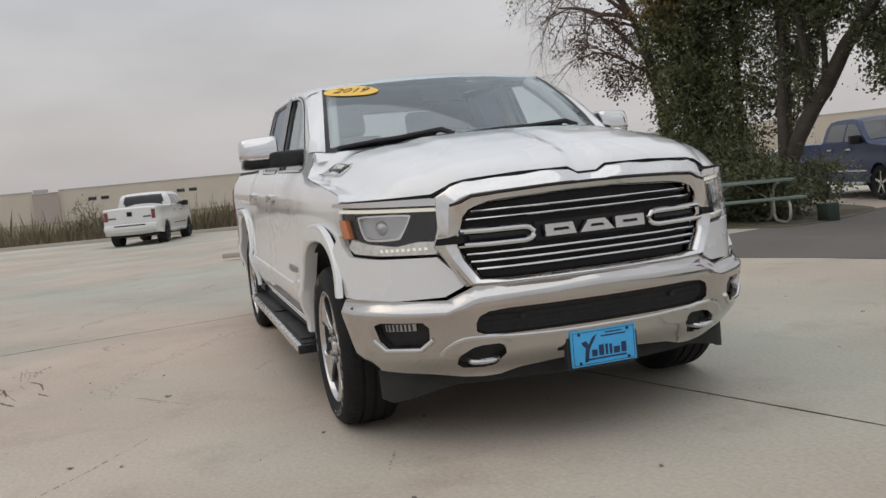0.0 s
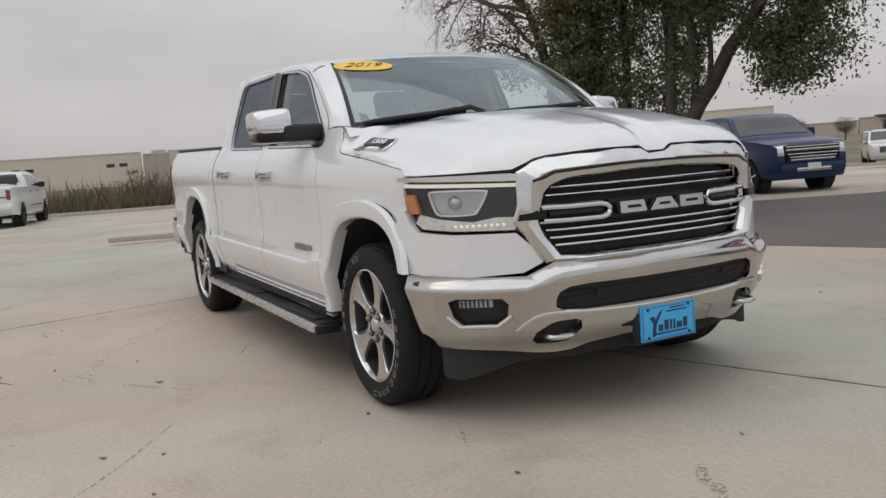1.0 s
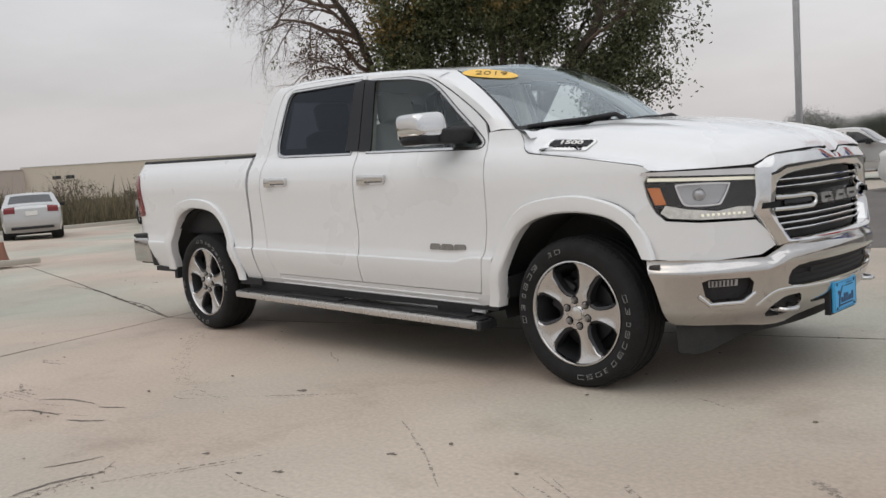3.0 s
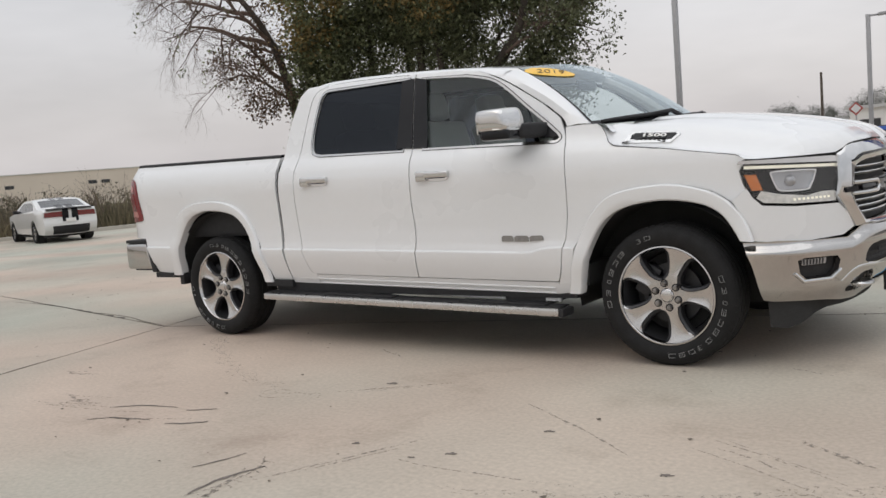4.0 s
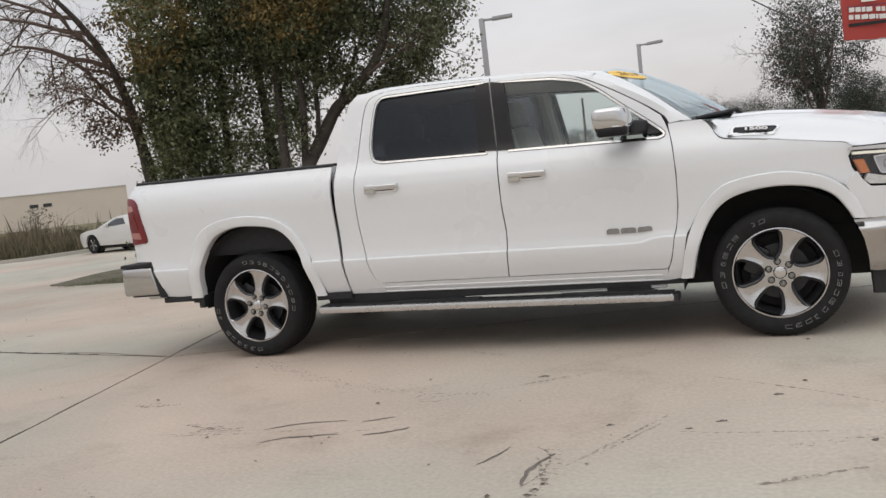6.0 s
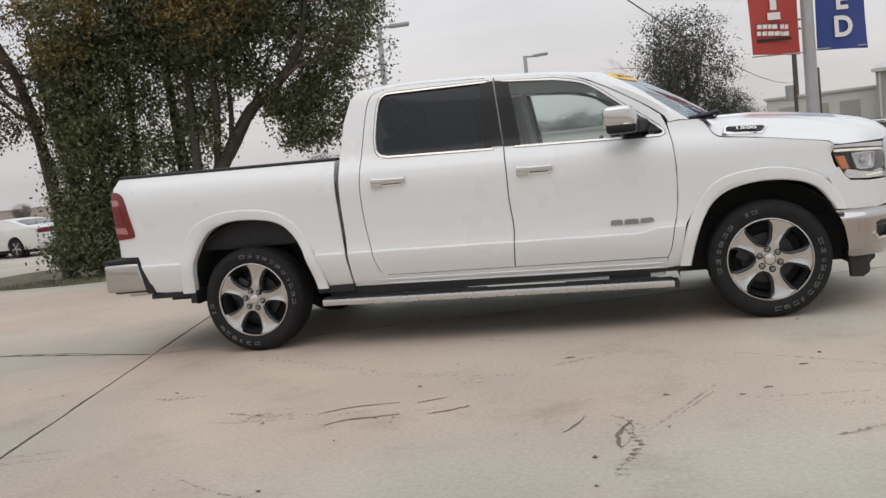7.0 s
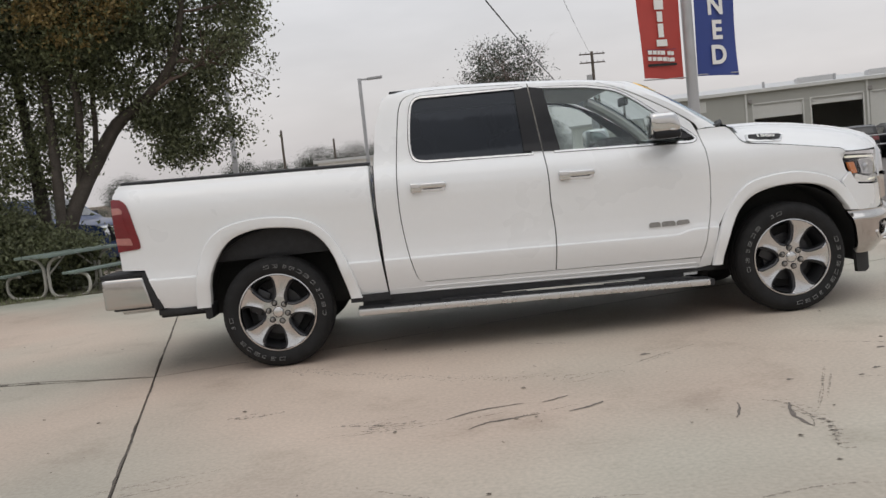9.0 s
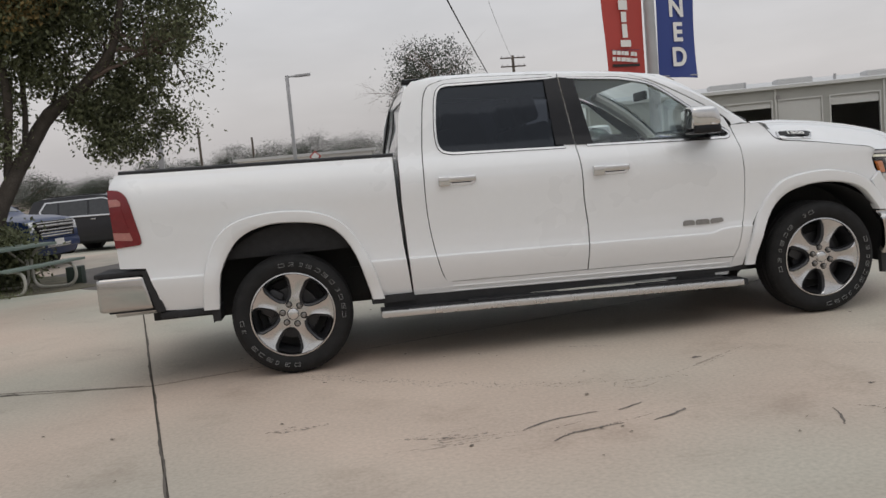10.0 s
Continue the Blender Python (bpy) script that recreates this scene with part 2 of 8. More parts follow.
M_REDLENS = material("red_lens", (0.17, 0.010, 0.014), 0.2, coat=0.15, var=0.15, scale=20)
M_PALELENS = material("pale_lens", (0.42, 0.17, 0.15), 0.25, coat=0.4, var=0.1, scale=20)
M_REFLECT = material("lamp_reflector", (0.75, 0.75, 0.75), 0.12, 1.0, var=0.05)
M_PLATE = material("blue_plate", (0.06, 0.42, 0.80), 0.4, var=0.05, scale=20)
M_INK = material("dark_blue_ink", (0.015, 0.03, 0.10), 0.5, var=0.1)
M_BROWNINK = material("brown_ink", (0.10, 0.06, 0.02), 0.5, var=0.1)
M_YELLOW = material("yellow_sticker", (0.90, 0.56, 0.10), 0.5, var=0.05)
M_STEEL = material("galvanised_steel", (0.42, 0.42, 0.43), 0.5, 0.3, var=0.12, scale=4)
M_GREENWOOD = material("pale_green_plastic", (0.18, 0.225, 0.197), 0.65, var=0.15, scale=6)
M_TUBE = material("cream_tube_paint", (0.43, 0.415, 0.37), 0.45, var=0.12, scale=10)
M_BARK = material("bark", (0.075, 0.063, 0.053), 0.95, var=0.45, scale=5, fine=40, bump=1.0, bump_scale=22)
M_TWIG = material("twig", (0.15, 0.108, 0.09), 0.95, var=0.3, scale=5)
M_LEAF = leaf_material("leaf", (0.185, 0.20, 0.10), 0.42, rough=0.5, var=0.35, scale=0.9, fine=6, island=0.6, tint=(0.115, 0.135, 0.075))
M_LEAF_Y = leaf_material("yellowing_leaf", (0.26, 0.19, 0.075), 0.4, rough=0.6, var=0.35, scale=1.2, fine=6, island=0.5)
M_LEAF_D = leaf_material("dark_leaf", (0.145, 0.158, 0.085), 0.35, rough=0.5, var=0.4, scale=1.0, fine=6, island=0.55)
M_LEAF_R = leaf_material("withered_leaf", (0.13, 0.085, 0.058), 0.35, rough=0.7, var=0.35, scale=1.2, fine=6, island=0.5)
M_LEAF_FAR = material("far_leaf", (0.066, 0.078, 0.058), 0.8, var=0.3, scale=0.3, island=0.4)
M_DRY = material("dry_grass", (0.20, 0.155, 0.10), 0.9, var=0.35, scale=0.25, island=0.45, tint=(0.115, 0.12, 0.065))
M_SHRUB = material("shrub_leaf", (0.12, 0.105, 0.07), 0.85, var=0.35, scale=0.4, island=0.5)
M_WALL_T = material("beige_tilt_wall", (0.70, 0.62, 0.53), 0.9, var=0.05, scale=0.2)
M_WALL_D = material("brown_tilt_wall", (0.50, 0.43, 0.39), 0.9, var=0.05, scale=0.2)
M_WALL_G = material("grey_metal_siding", (0.37, 0.37, 0.345), 0.55, 0.0, var=0.05, scale=0.5)
M_TRIMW = material("pale_metal_trim", (0.60, 0.60, 0.58), 0.5, var=0.05)
M_ROOFM = material("pale_metal_roof", (0.52, 0.52, 0.52), 0.5, var=0.06)
M_DARK = material("shaded_interior", (0.02, 0.02, 0.022), 0.9, var=0.2)
M_WINDARK = material("dark_window", (0.03, 0.032, 0.035), 0.15, coat=0.5, var=0.2)
M_RED = material("red_banner", (0.42, 0.055, 0.045), 0.7, var=0.08, scale=3)
M_BLUE = material("blue_banner", (0.035, 0.06, 0.24), 0.7, var=0.08, scale=3)
M_WHITE = material("white_print", (0.80, 0.79, 0.77), 0.7, var=0.03)
M_WOODPOLE = material("weathered_pole", (0.11, 0.09, 0.075), 0.9, var=0.3, scale=3)
M_SEAT = material("grey_leather", (0.26, 0.26, 0.25), 0.55, var=0.15, scale=12)
M_LINER = material("headliner", (0.52, 0.50, 0.46), 0.9, var=0.05)
M_KERB = material("kerb_concrete", (0.42, 0.39, 0.34), 0.85, var=0.12, scale=1.5, fine=50)
M_GREENBOX = material("dark_green_box", (0.022, 0.035, 0.026), 0.6, var=0.2, scale=6)
M_CONE = material("faded_cone", (0.26, 0.12, 0.08), 0.7, var=0.2, scale=8)


def car_paint(name, color, metal=0.0):
    return material(name, color, 0.35, metal, coat=1.0 if color[0] > 0.3 else 0.25, spec=0.5 if color[0] > 0.3 else 0.3, var=0.04, scale=2, fine=30, rough_var=0.05)


M_WCAR = car_paint("white_car_paint", (0.72, 0.72, 0.71))
M_SILVER = car_paint("silver_car_paint", (0.50, 0.50, 0.50), 0.35)
M_NAVY = car_paint("navy_car_paint", (0.010, 0.028, 0.10))
M_DKGREY = car_paint("charcoal_car_paint", (0.020, 0.020, 0.024))
M_DKCAR = car_paint("black_car_paint", (0.015, 0.015, 0.017))
M_BLUECAR = car_paint("blue_car_paint", (0.03, 0.10, 0.42))


# ---- building helpers ----
def raw_part(name, verts, faces, mat, parent=None, label="", smooth=True, normals=None):
    me = bpy.data.meshes.new(name)
    me.from_pydata([tuple(v) for v in verts], [], faces)
    me.materials.append(mat)
    if smooth:
        me.polygons.foreach_set("use_smooth", [True] * len(me.polygons))
    if normals is not None:
        me.normals_split_custom_set_from_vertices([tuple(v) for v in normals])
    me.update()
    ob = new(name, me)
    if parent is not None:
        ob.parent = parent
    if label:
        tagged(ob, label)
    return ob


def part(name, bm, mat, parent=None, label="", smooth=False):
    """Links a bmesh as one mesh object under a thing or a part."""
    me = bpy.data.meshes.new(name)
    bmesh.ops.recalc_face_normals(bm, faces=bm.faces)
    bm.to_mesh(me)
    bm.free()
    me.materials.append(mat)
    if smooth:
        me.polygons.foreach_set("use_smooth", [True] * len(me.polygons))
        me.set_sharp_from_angle(angle=radians(38))
    ob = new(name, me)
    if parent is not None:
        ob.parent = parent
    if label:
        tagged(ob, label)
    return ob


def thing(name, label, category, m=None, group="", kind=""):
    ob = new(name)
    ob.empty_display_size = 0.2
    if m is not None:
        ob.matrix_basis = m
    return tagged(ob, label, category, group, kind)


def box_bm(x0, x1, y0, y1, z0, z1, bevel=0.0, seg=2, m=None):
    bm = bmesh.new()
    bmesh.ops.create_cube(bm, size=1, matrix=Matrix.Translation(((x0 + x1) / 2, (y0 + y1) / 2, (z0 + z1) / 2)) @ Matrix.Diagonal((abs(x1 - x0), abs(y1 - y0), abs(z1 - z0), 1)))
    if bevel:
        bmesh.ops.bevel(bm, geom=bm.edges[:], offset=bevel, segments=seg, affect="EDGES", profile=0.6)
    if m is not None:
        bm.transform(m)
    return bm


def box(name, b, mat, parent=None, bevel=0.0, label="", m=None, smooth=None):
    return part(name, box_bm(*b, bevel=bevel, m=m), mat, parent, label, smooth=bevel > 0 if smooth is None else smooth)


def tube_geo(points, radii, n=8, cap=True):
    """Vertices and faces of a round tube along points."""
    P = [Vector(p) for p in points]
    if not hasattr(radii, "__len__"):
        radii = [radii] * len(P)
    V, F = [], []
    ref = Vector((0.13, 0.21, 1)).normalized()
    for i, p in enumerate(P):
        t = (P[min(i + 1, len(P) - 1)] - P[max(i - 1, 0)]).normalized()
        a = t.cross(ref)
        if a.length < 0.1:
            a = t.cross(Vector((1, 0, 0)))
        a.normalize()
        b = t.cross(a)
        for k in range(n):
            q = 2 * math.pi * k / n
            V.append(p + (a * math.cos(q) + b * math.sin(q)) * radii[i])
    for i in range(len(P) - 1):
        for k in range(n):
            F.append((i * n + k, i * n + (k + 1) % n, (i + 1) * n + (k + 1) % n, (i + 1) * n + k))
    if cap:
        F.append(tuple(range(n))[::-1])
        F.append(tuple((len(P) - 1) * n + k for k in range(n)))
    return V, F


def tube(name, points, radii, mat, parent=None, n=8, label=""):
    V, F = tube_geo(points, radii, n)
    bm = bmesh.new()
    vs = [bm.verts.new(v) for v in V]
    for f in F:
        bm.faces.new([vs[i] for i in f])
    return part(name, bm, mat, parent, label, smooth=True)


def smooth_line(points, step=4):
    """A rounded line through the points (Catmull-Rom)."""
    P = [Vector(p) for p in points]
    out = []
    for i in range(len(P) - 1):
        a, b, c, d = P[max(i - 1, 0)], P[i], P[i + 1], P[min(i + 2, len(P) - 1)]
        for k in range(step):
            t = k / step
            out.append(0.5 * ((2 * b) + (c - a) * t + (2 * a - 5 * b + 4 * c - d) * t * t + (3 * b - a - 3 * c + d) * t ** 3))
    out.append(P[-1])
    return out


def line2(points, step=4):
    return [(p.x, p.y) for p in smooth_line([(a, b, 0) for a, b in points], step)]


from mathutils.geometry import tessellate_polygon


def skin_geo(outline, holes, surf, step, fold, sign, cuts=()):
    polys = [[Vector((a, b, 0)) for a, b in outline]] + [[Vector((a, b, 0)) for a, b in h] for h in holes]
    flat = [v for p in polys for v in p]
    bm = bmesh.new()
    vs = [bm.verts.new(v) for v in flat]
    for tri in tessellate_polygon(polys):
        try:
            bm.faces.new([vs[i] for i in tri])
        except ValueError:
            pass
    A = [v.x for v in flat]
    B = [v.y for v in flat]
    sa, sb = step if hasattr(step, "__len__") else (step, step)
    for lo, hi, st, no in ((min(A), max(A), sa, (1, 0, 0)), (min(B), max(B), sb, (0, 1, 0))):
        k = math.floor(lo / st) + 1
        while k * st < hi - 1e-6:
            bmesh.ops.bisect_plane(bm, geom=bm.verts[:] + bm.edges[:] + bm.faces[:], plane_co=Vector(no) * k * st, plane_no=no, dist=1e-5)
            k += 1
    for c in cuts:
        bmesh.ops.bisect_plane(bm, geom=bm.verts[:] + bm.edges[:] + bm.faces[:], plane_co=(0, c, 0), plane_no=(0, 1, 0), dist=1e-5)
    bmesh.ops.remove_doubles(bm, verts=bm.verts, dist=1e-5)
    bmesh.ops.dissolve_degenerate(bm, edges=bm.edges, dist=1e-6)
    bm.verts.index_update()
    V, N, F = [], [], []
    h = 0.002
    for v in bm.verts:
        a, b = v.co.x, v.co.y
        p = Vector(surf(a, b))
        n = (Vector(surf(a + h, b)) - Vector(surf(a - h, b))).cross(Vector(surf(a, b + h)) - Vector(surf(a, b - h)))
        n = n.normalized() * sign if n.length > 1e-12 else Vector((0, 0, 1))
        V.append(p); N.append(n)
    for f in bm.faces:
        idx = [v.index for v in f.verts]
        fn = (V[idx[1]] - V[idx[0]]).cross(V[idx[2]] - V[idx[0]])
        if fn.dot(N[idx[0]]) < 0:
            idx.reverse()
        F.append(tuple(idx))
    if fold:
        made = {}
        base = len(V)
        for e in bm.edges:
            if len(e.link_faces) == 1:
                q = []
                for v in e.verts:
                    if v.index not in made:
                        made[v.index] = len(V)
                        V.append(V[v.index].copy()); N.append(Vector((0, 0, 0)))
                        V.append(V[v.index] - N[v.index] * fold); N.append(Vector((0, 0, 0)))
                    q.append(made[v.index])
                f = e.link_faces[0]
                c = f.calc_center_median()
                a3, b3 = V[q[0]], V[q[1]]
                inner = Vector(surf(c.x, c.y))
                quad = [q[0], q[1], q[1] + 1, q[0] + 1]
                fn = (V[quad[1]] - V[quad[0]]).cross(V[quad[2]] - V[quad[0]])
                if fn.dot((a3 + b3) / 2 - inner) < 0:
                    quad.reverse()
                F.append(tuple(quad))
    bm.free()
    return V, F, N


def skin(name, outline, surf, mat, parent=None, holes=(), step=0.08, fold=0.02, sign=1, label="", cuts=()):
    """A sheet over a surface, cut to an outline, its edges folded inwards."""
    V, F, N = skin_geo(outline, holes, surf, step, fold, sign, cuts)
    return raw_part(name, V, F, mat, parent, label, True, N)


def text_part(name, words, size, m, mat, parent=None, depth=0.002, label="", bold=0.0, slant=0.0):
    cu = bpy.data.curves.new(name, "FONT")
    cu.body, cu.size, cu.extrude, cu.align_x, cu.align_y = words, size, depth, "CENTER", "CENTER"
    cu.offset, cu.shear = bold, slant
    tmp = bpy.data.objects.new("tmp_text", cu)
    me = bpy.data.meshes.new_from_object(tmp)
    bpy.data.objects.remove(tmp)
    me.transform(m)
    me.materials.append(mat)
    me.name = name
    ob = new(name, me)
    if parent is not None:
        ob.parent = parent
    if label:
        tagged(ob, label)
    return ob


def lathe(name, profile, mat, parent, m, n=48, label="", smooth=True):
    """profile: (radius, axial) pairs turned about the local z axis."""
    V, F = [], []
    for r, a in profile:
        for k in range(n):
            q = 2 * math.pi * k / n
            V.append(m @ Vector((r * math.cos(q), r * math.sin(q), a)))
    for i in range(len(profile) - 1):
        for k in range(n):
            F.append((i * n + k, i * n + (k + 1) % n, (i + 1) * n + (k + 1) % n, (i + 1) * n + k))
    bm = bmesh.new()
    vs = [bm.verts.new(v) for v in V]
    for f in F:
        bm.faces.new([vs[i] for i in f])
    return part(name, bm, mat, parent, label, smooth)

# ---- ground ----
ground = raw_part("ground", [(-1500, -1500, -0.12), (1500, -1500, -0.12), (1500, 1500, -0.12), (-1500, 1500, -0.12)], [(0, 1, 2, 3)], M_FIELD, None, "dry brown grass field reaching the horizon", False)
tagged(ground, category="ground", kind="structure")


def flat_sheet(name, outline, top, bottom, mat, parent=None, label=""):
    """A slab with a plan outline and real thickness."""
    n = len(outline)
    V = [(x, y, top) for x, y in outline] + [(x, y, bottom) for x, y in outline]
    bm = bmesh.new()
    vs = [bm.verts.new(v) for v in V]
    bm.faces.new(vs[:n])
    bm.faces.new(vs[n:][::-1])
    for i in range(n):
        j = (i + 1) % n
        bm.faces.new((vs[i], vs[i + n], vs[j + n], vs[j]))
    bmesh.ops.triangulate(bm, faces=[f for f in bm.faces if len(f.verts) > 4])
    return part(name, bm, mat, parent, label)


KERB_LINE = line2([(-46, -60), (-40, -24), (-35, -8), (-31.2, 0), (-29.4, 4), (-28.3, 9), (-27.4, 14), (-26, 18.5), (-24.2, 22.5), (-21.5, 29), (-19, 40), (-18, 60)], 4)
LOT = KERB_LINE + [(90, 60), (90, -60)]
lot_base = flat_sheet("pavement", LOT, -0.012, -0.11, M_JOINT, None, "pale concrete car lot with sawn joints and cracks")
tagged(lot_base, category="pavement", kind="structure")


def clip_half(poly, p, n):
    out = []
    for i in range(len(poly)):
        a, b = Vector(poly[i]), Vector(poly[(i + 1) % len(poly)])
        da, db = (a - p).dot(n), (b - p).dot(n)
        if da >= 0:
            out.append(a)
        if da * db < 0:
            out.append(a + (b - a) * (da / (da - db)))
    return out


JN = Vector((-0.96, -0.86))                       # where the joints meet
jA, jB, jC = Vector((-0.2286, 1)).normalized(), Vector((-1, 0.213)).normalized(), Vector((1, 0.296)).normalized()
GAP = 0.007


def left_of(d):
    return Vector((-d.y, d.x))


lot2 = [Vector(p) for p in LOT]
west = clip_half(lot2, JN + left_of(jA) * GAP, left_of(jA))
east = clip_half(lot2, JN - left_of(jA) * GAP, -left_of(jA))
slabs = []
for poly, d in ((west, jB), (east, jC)):
    l = left_of(d)
    slabs.append(clip_half(poly, JN + l * GAP, l))
    slabs.append(clip_half(poly, JN - l * GAP, -l))
final = []
for k, sl in enumerate(slabs):
    d = jB if k < 2 else jC
    l = jA
    cuts = (-9.2, 9.0) if k < 2 else (9.5,)
    pieces = [sl]
    for c in cuts:
        nxt = []
        for q in pieces:
            o = JN + l * c
            nn = left_of(d)
            nxt += [clip_half(q, o + nn * GAP, nn), clip_half(q, o - nn * GAP, -nn)]
        pieces = [q for q in nxt if len(q) > 2]
    for c in (-9.0, -18.5) if k < 2 else (9.3, 18.5):
        nxt = []
        for q in pieces:
            o = JN + Vector((c, 0))
            nn = left_of(jA)
            nxt += [clip_half(q, o + nn * GAP, nn), clip_half(q, o - nn * GAP, -nn)]
        pieces = [q for q in nxt if len(q) > 2]
    final += pieces
for q in final:
    flat_sheet("slab", [(v.x, v.y) for v in q], 0.0, -0.1, M_CONC, lot_base)

asphalt = flat_sheet("asphalt_lane", [(-3.75, 7.4), (-3.05, 6.2), (-1.5, 4.75), (-0.6, 4.2), (0.0, 4.14), (1.0, 4.62), (2.0, 5.1), (2.7, 5.5), (9.2, 9.0), (16, 12.6), (40, 25), (80, 42), (80, 58), (-1.0, 58), (-2.2, 24), (-3.6, 17), (-4.2, 13.6), (-5.5, 11.5), (-4.8, 10.4), (-4.15, 8.9), (-3.65, 7.95)], 0.006, -0.09, M_ASPH, None, "worn grey asphalt driving lane beside the concrete")
tagged(asphalt, category="road", kind="structure")
bed_line = line2([(-8.8, 6.75), (-6.9, 6.2), (-5.9, 6.5), (-5.2, 6.8), (-4.4, 7.05), (-3.8, 7.4), (-3.6, 7.95), (-4.1, 8.9), (-4.75, 10.4), (-5.6, 11.5), (-7.6, 12.4), (-10.5, 13), (-12, 11), (-11, 8), (-8.8, 6.75)], 4)[:-1]
planting = flat_sheet("planting_bed", bed_line, 0.014, -0.08, M_SOIL, None, "bare soil planting bed with leaf litter under trees")
tagged(planting, category="planting bed", kind="structure")

# kerb along the far edge of the lot
KV, KF = [], []
for i, (x, y) in enumerate(KERB_LINE):
    a, b = Vector(KERB_LINE[max(i - 1, 0)]), Vector(KERB_LINE[min(i + 1, len(KERB_LINE) - 1)])
    nn = left_of((b - a).normalized())
    for d, z in ((0, 0.0), (0.02, 0.14), (0.05, 0.15), (0.2, 0.15), (0.2, -0.1)):
        KV.append((x + nn.x * d, y + nn.y * d, z))
for i in range(len(KERB_LINE) - 1):
    for k in range(4):
        KF.append((i * 5 + k, i * 5 + k + 1, i * 5 + k + 6, i * 5 + k + 5))
kerb = raw_part("kerb", KV, KF, M_KERB, None, "pale concrete kerb edging the car lot", False)
tagged(kerb, category="kerb", kind="structure")

# ---- the white pickup ----
RK = 0.0205                     # the body stands nose-down by this slope
truck = thing("pickup_truck", "white pearl crew-cab pickup truck with chrome bumper, parked on concrete", "pickup truck")

W_Z = [0.38, 0.45, 0.52, 0.60, 0.68, 0.705, 0.74, 0.85, 1.0, 1.12, 1.2, 1.27, 1.31, 1.345, 1.40, 1.60, 1.80, 1.86, 1.90]
W_Y = [0.93, 0.962, 0.988, 1.008, 1.021, 1.021, 1.012, 1.006, 1.010, 1.016, 1.012, 0.992, 0.968, 0.938, 0.915, 0.855, 0.792, 0.765, 0.72]


def smoothstep(t):
    t = min(1, max(0, t))
    return t * t * (3 - 2 * t)


def half_width(x, z):
    w = sum(np.interp(z + d, W_Z, W_Y) * k for d, k in ((-0.024, 1), (-0.012, 2), (0, 3), (0.012, 2), (0.024, 1))) / 9
    w += 0.010 * (smoothstep((0.704 - z) / 0.006) - smoothstep((0.66 - z) / 0.16))
    w -= 0.062 * smoothstep((x - 3.3) / 1.0) * (0.25 + 0.75 * smoothstep((z - 0.75) / 0.4))
    if x < -0.9:
        w -= 1.6 * (x + 0.9) ** 2
    return w


def side(s, off=0.0):
    def f(x, z):
        up = 0.033 * smoothstep((x - 2.84) / 0.15) * math.exp(-((z - 0.70) / 0.06) ** 2)
        return (x, s * (half_width(x, z) + off), z + up - RK * x)
    return f


def both(name, outline, mat, parent, holes=(), step=0.07, fold=0.02, off=0.0, label=""):
    return [skin(name, outline, side(s, off), mat, parent, holes, step, fold, 1 if s < 0 else -1, label, (0.690, 0.6975, 0.7045, 0.711)) for s in (-1, 1)]


ARCH_RI = line2([(-0.457, 0.47), (-0.421, 0.70), (-0.338, 0.857), (-0.244, 0.94), (-0.115, 0.982), (0.009, 0.99), (0.171, 0.977), (0.29, 0.942), (0.381, 0.857), (0.448, 0.728), (0.491, 0.58), (0.524, 0.446)], 3)
ARCH_RO = line2([(-0.556, 0.47), (-0.525, 0.70), (-0.45, 0.90), (-0.34, 1.005), (-0.17, 1.056), (0.016, 1.069), (0.179, 1.053), (0.31, 1.008), (0.41, 0.93), (0.49, 0.805), (0.555, 0.64), (0.606, 0.446)], 3)
ARCH_FI = line2([(3.17, 0.46), (3.222, 0.657), (3.303, 0.827), (3.398, 0.923), (3.524, 0.971), (3.682, 0.99), (3.819, 0.981), (3.923, 0.955), (4.005, 0.904), (4.066, 0.819), (4.09, 0.773)], 3)
ARCH_FO = line2([(3.094, 0.46), (3.158, 0.715), (3.243, 0.883), (3.356, 1.006), (3.482, 1.054), (3.657, 1.076), (3.778, 1.072), (3.933, 1.036), (4.031, 0.982), (4.111, 0.894), (4.162, 0.77)], 3)

bed = [(-1.02, 1.366), (-1.06, 1.30), (-1.058, 1.1), (-1.05, 0.9), (-1.045, 0.775), (-0.88, 0.77), (-0.83, 0.62), (-0.80, 0.49), (-0.57, 0.47)] + ARCH_RO + [(0.79, 0.446), (0.756, 0.80), (0.742, 1.1), (0.738, 1.366)]
for ob in both("bed_side", bed, M_PAINT, truck):
    ob.name = "bed_side"
SEAM_R = line2([(1.06, 0.52), (1.015, 0.545), (0.975, 0.68), (0.942, 0.895), (0.932, 1.109), (0.942, 1.342), (0.975, 1.62), (1.0, 1.755), (1.04, 1.822), (1.11, 1.848)], 3)
SEAM_T = line2([(1.11, 1.848), (1.15, 1.858), (1.24, 1.8645), (1.42, 1.867), (1.735, 1.8605), (1.926, 1.8535), (2.25, 1.845), (2.43, 1.818), (2.57, 1.772), (2.724, 1.695), (2.924, 1.576), (3.05, 1.483)], 3)
SEAM_F = line2([(3.05, 1.483), (3.085, 1.40), (3.108, 1.284), (3.118, 1.123), (3.112, 0.915), (3.085, 0.731), (3.045, 0.58), (3.02, 0.526)], 3)
SEAM_B = line2([(1.93, 1.862), (1.955, 1.60), (1.978, 1.366), (1.99, 1.176), (1.99, 1.0), (2.004, 0.826), (2.0, 0.70), (1.985, 0.522)], 3)
g = 0.004
cab = [(0.80, 0.446), (0.785, 0.712), (0.772, 1.073), (0.778, 1.358), (0.815, 1.635), (0.868, 1.80), (0.93, 1.862), (1.11, 1.872)] + [(x - 0.0065, z + 0.002) for x, z in SEAM_R[::-1]] + [(1.06, 0.512), (1.06, 0.446)]
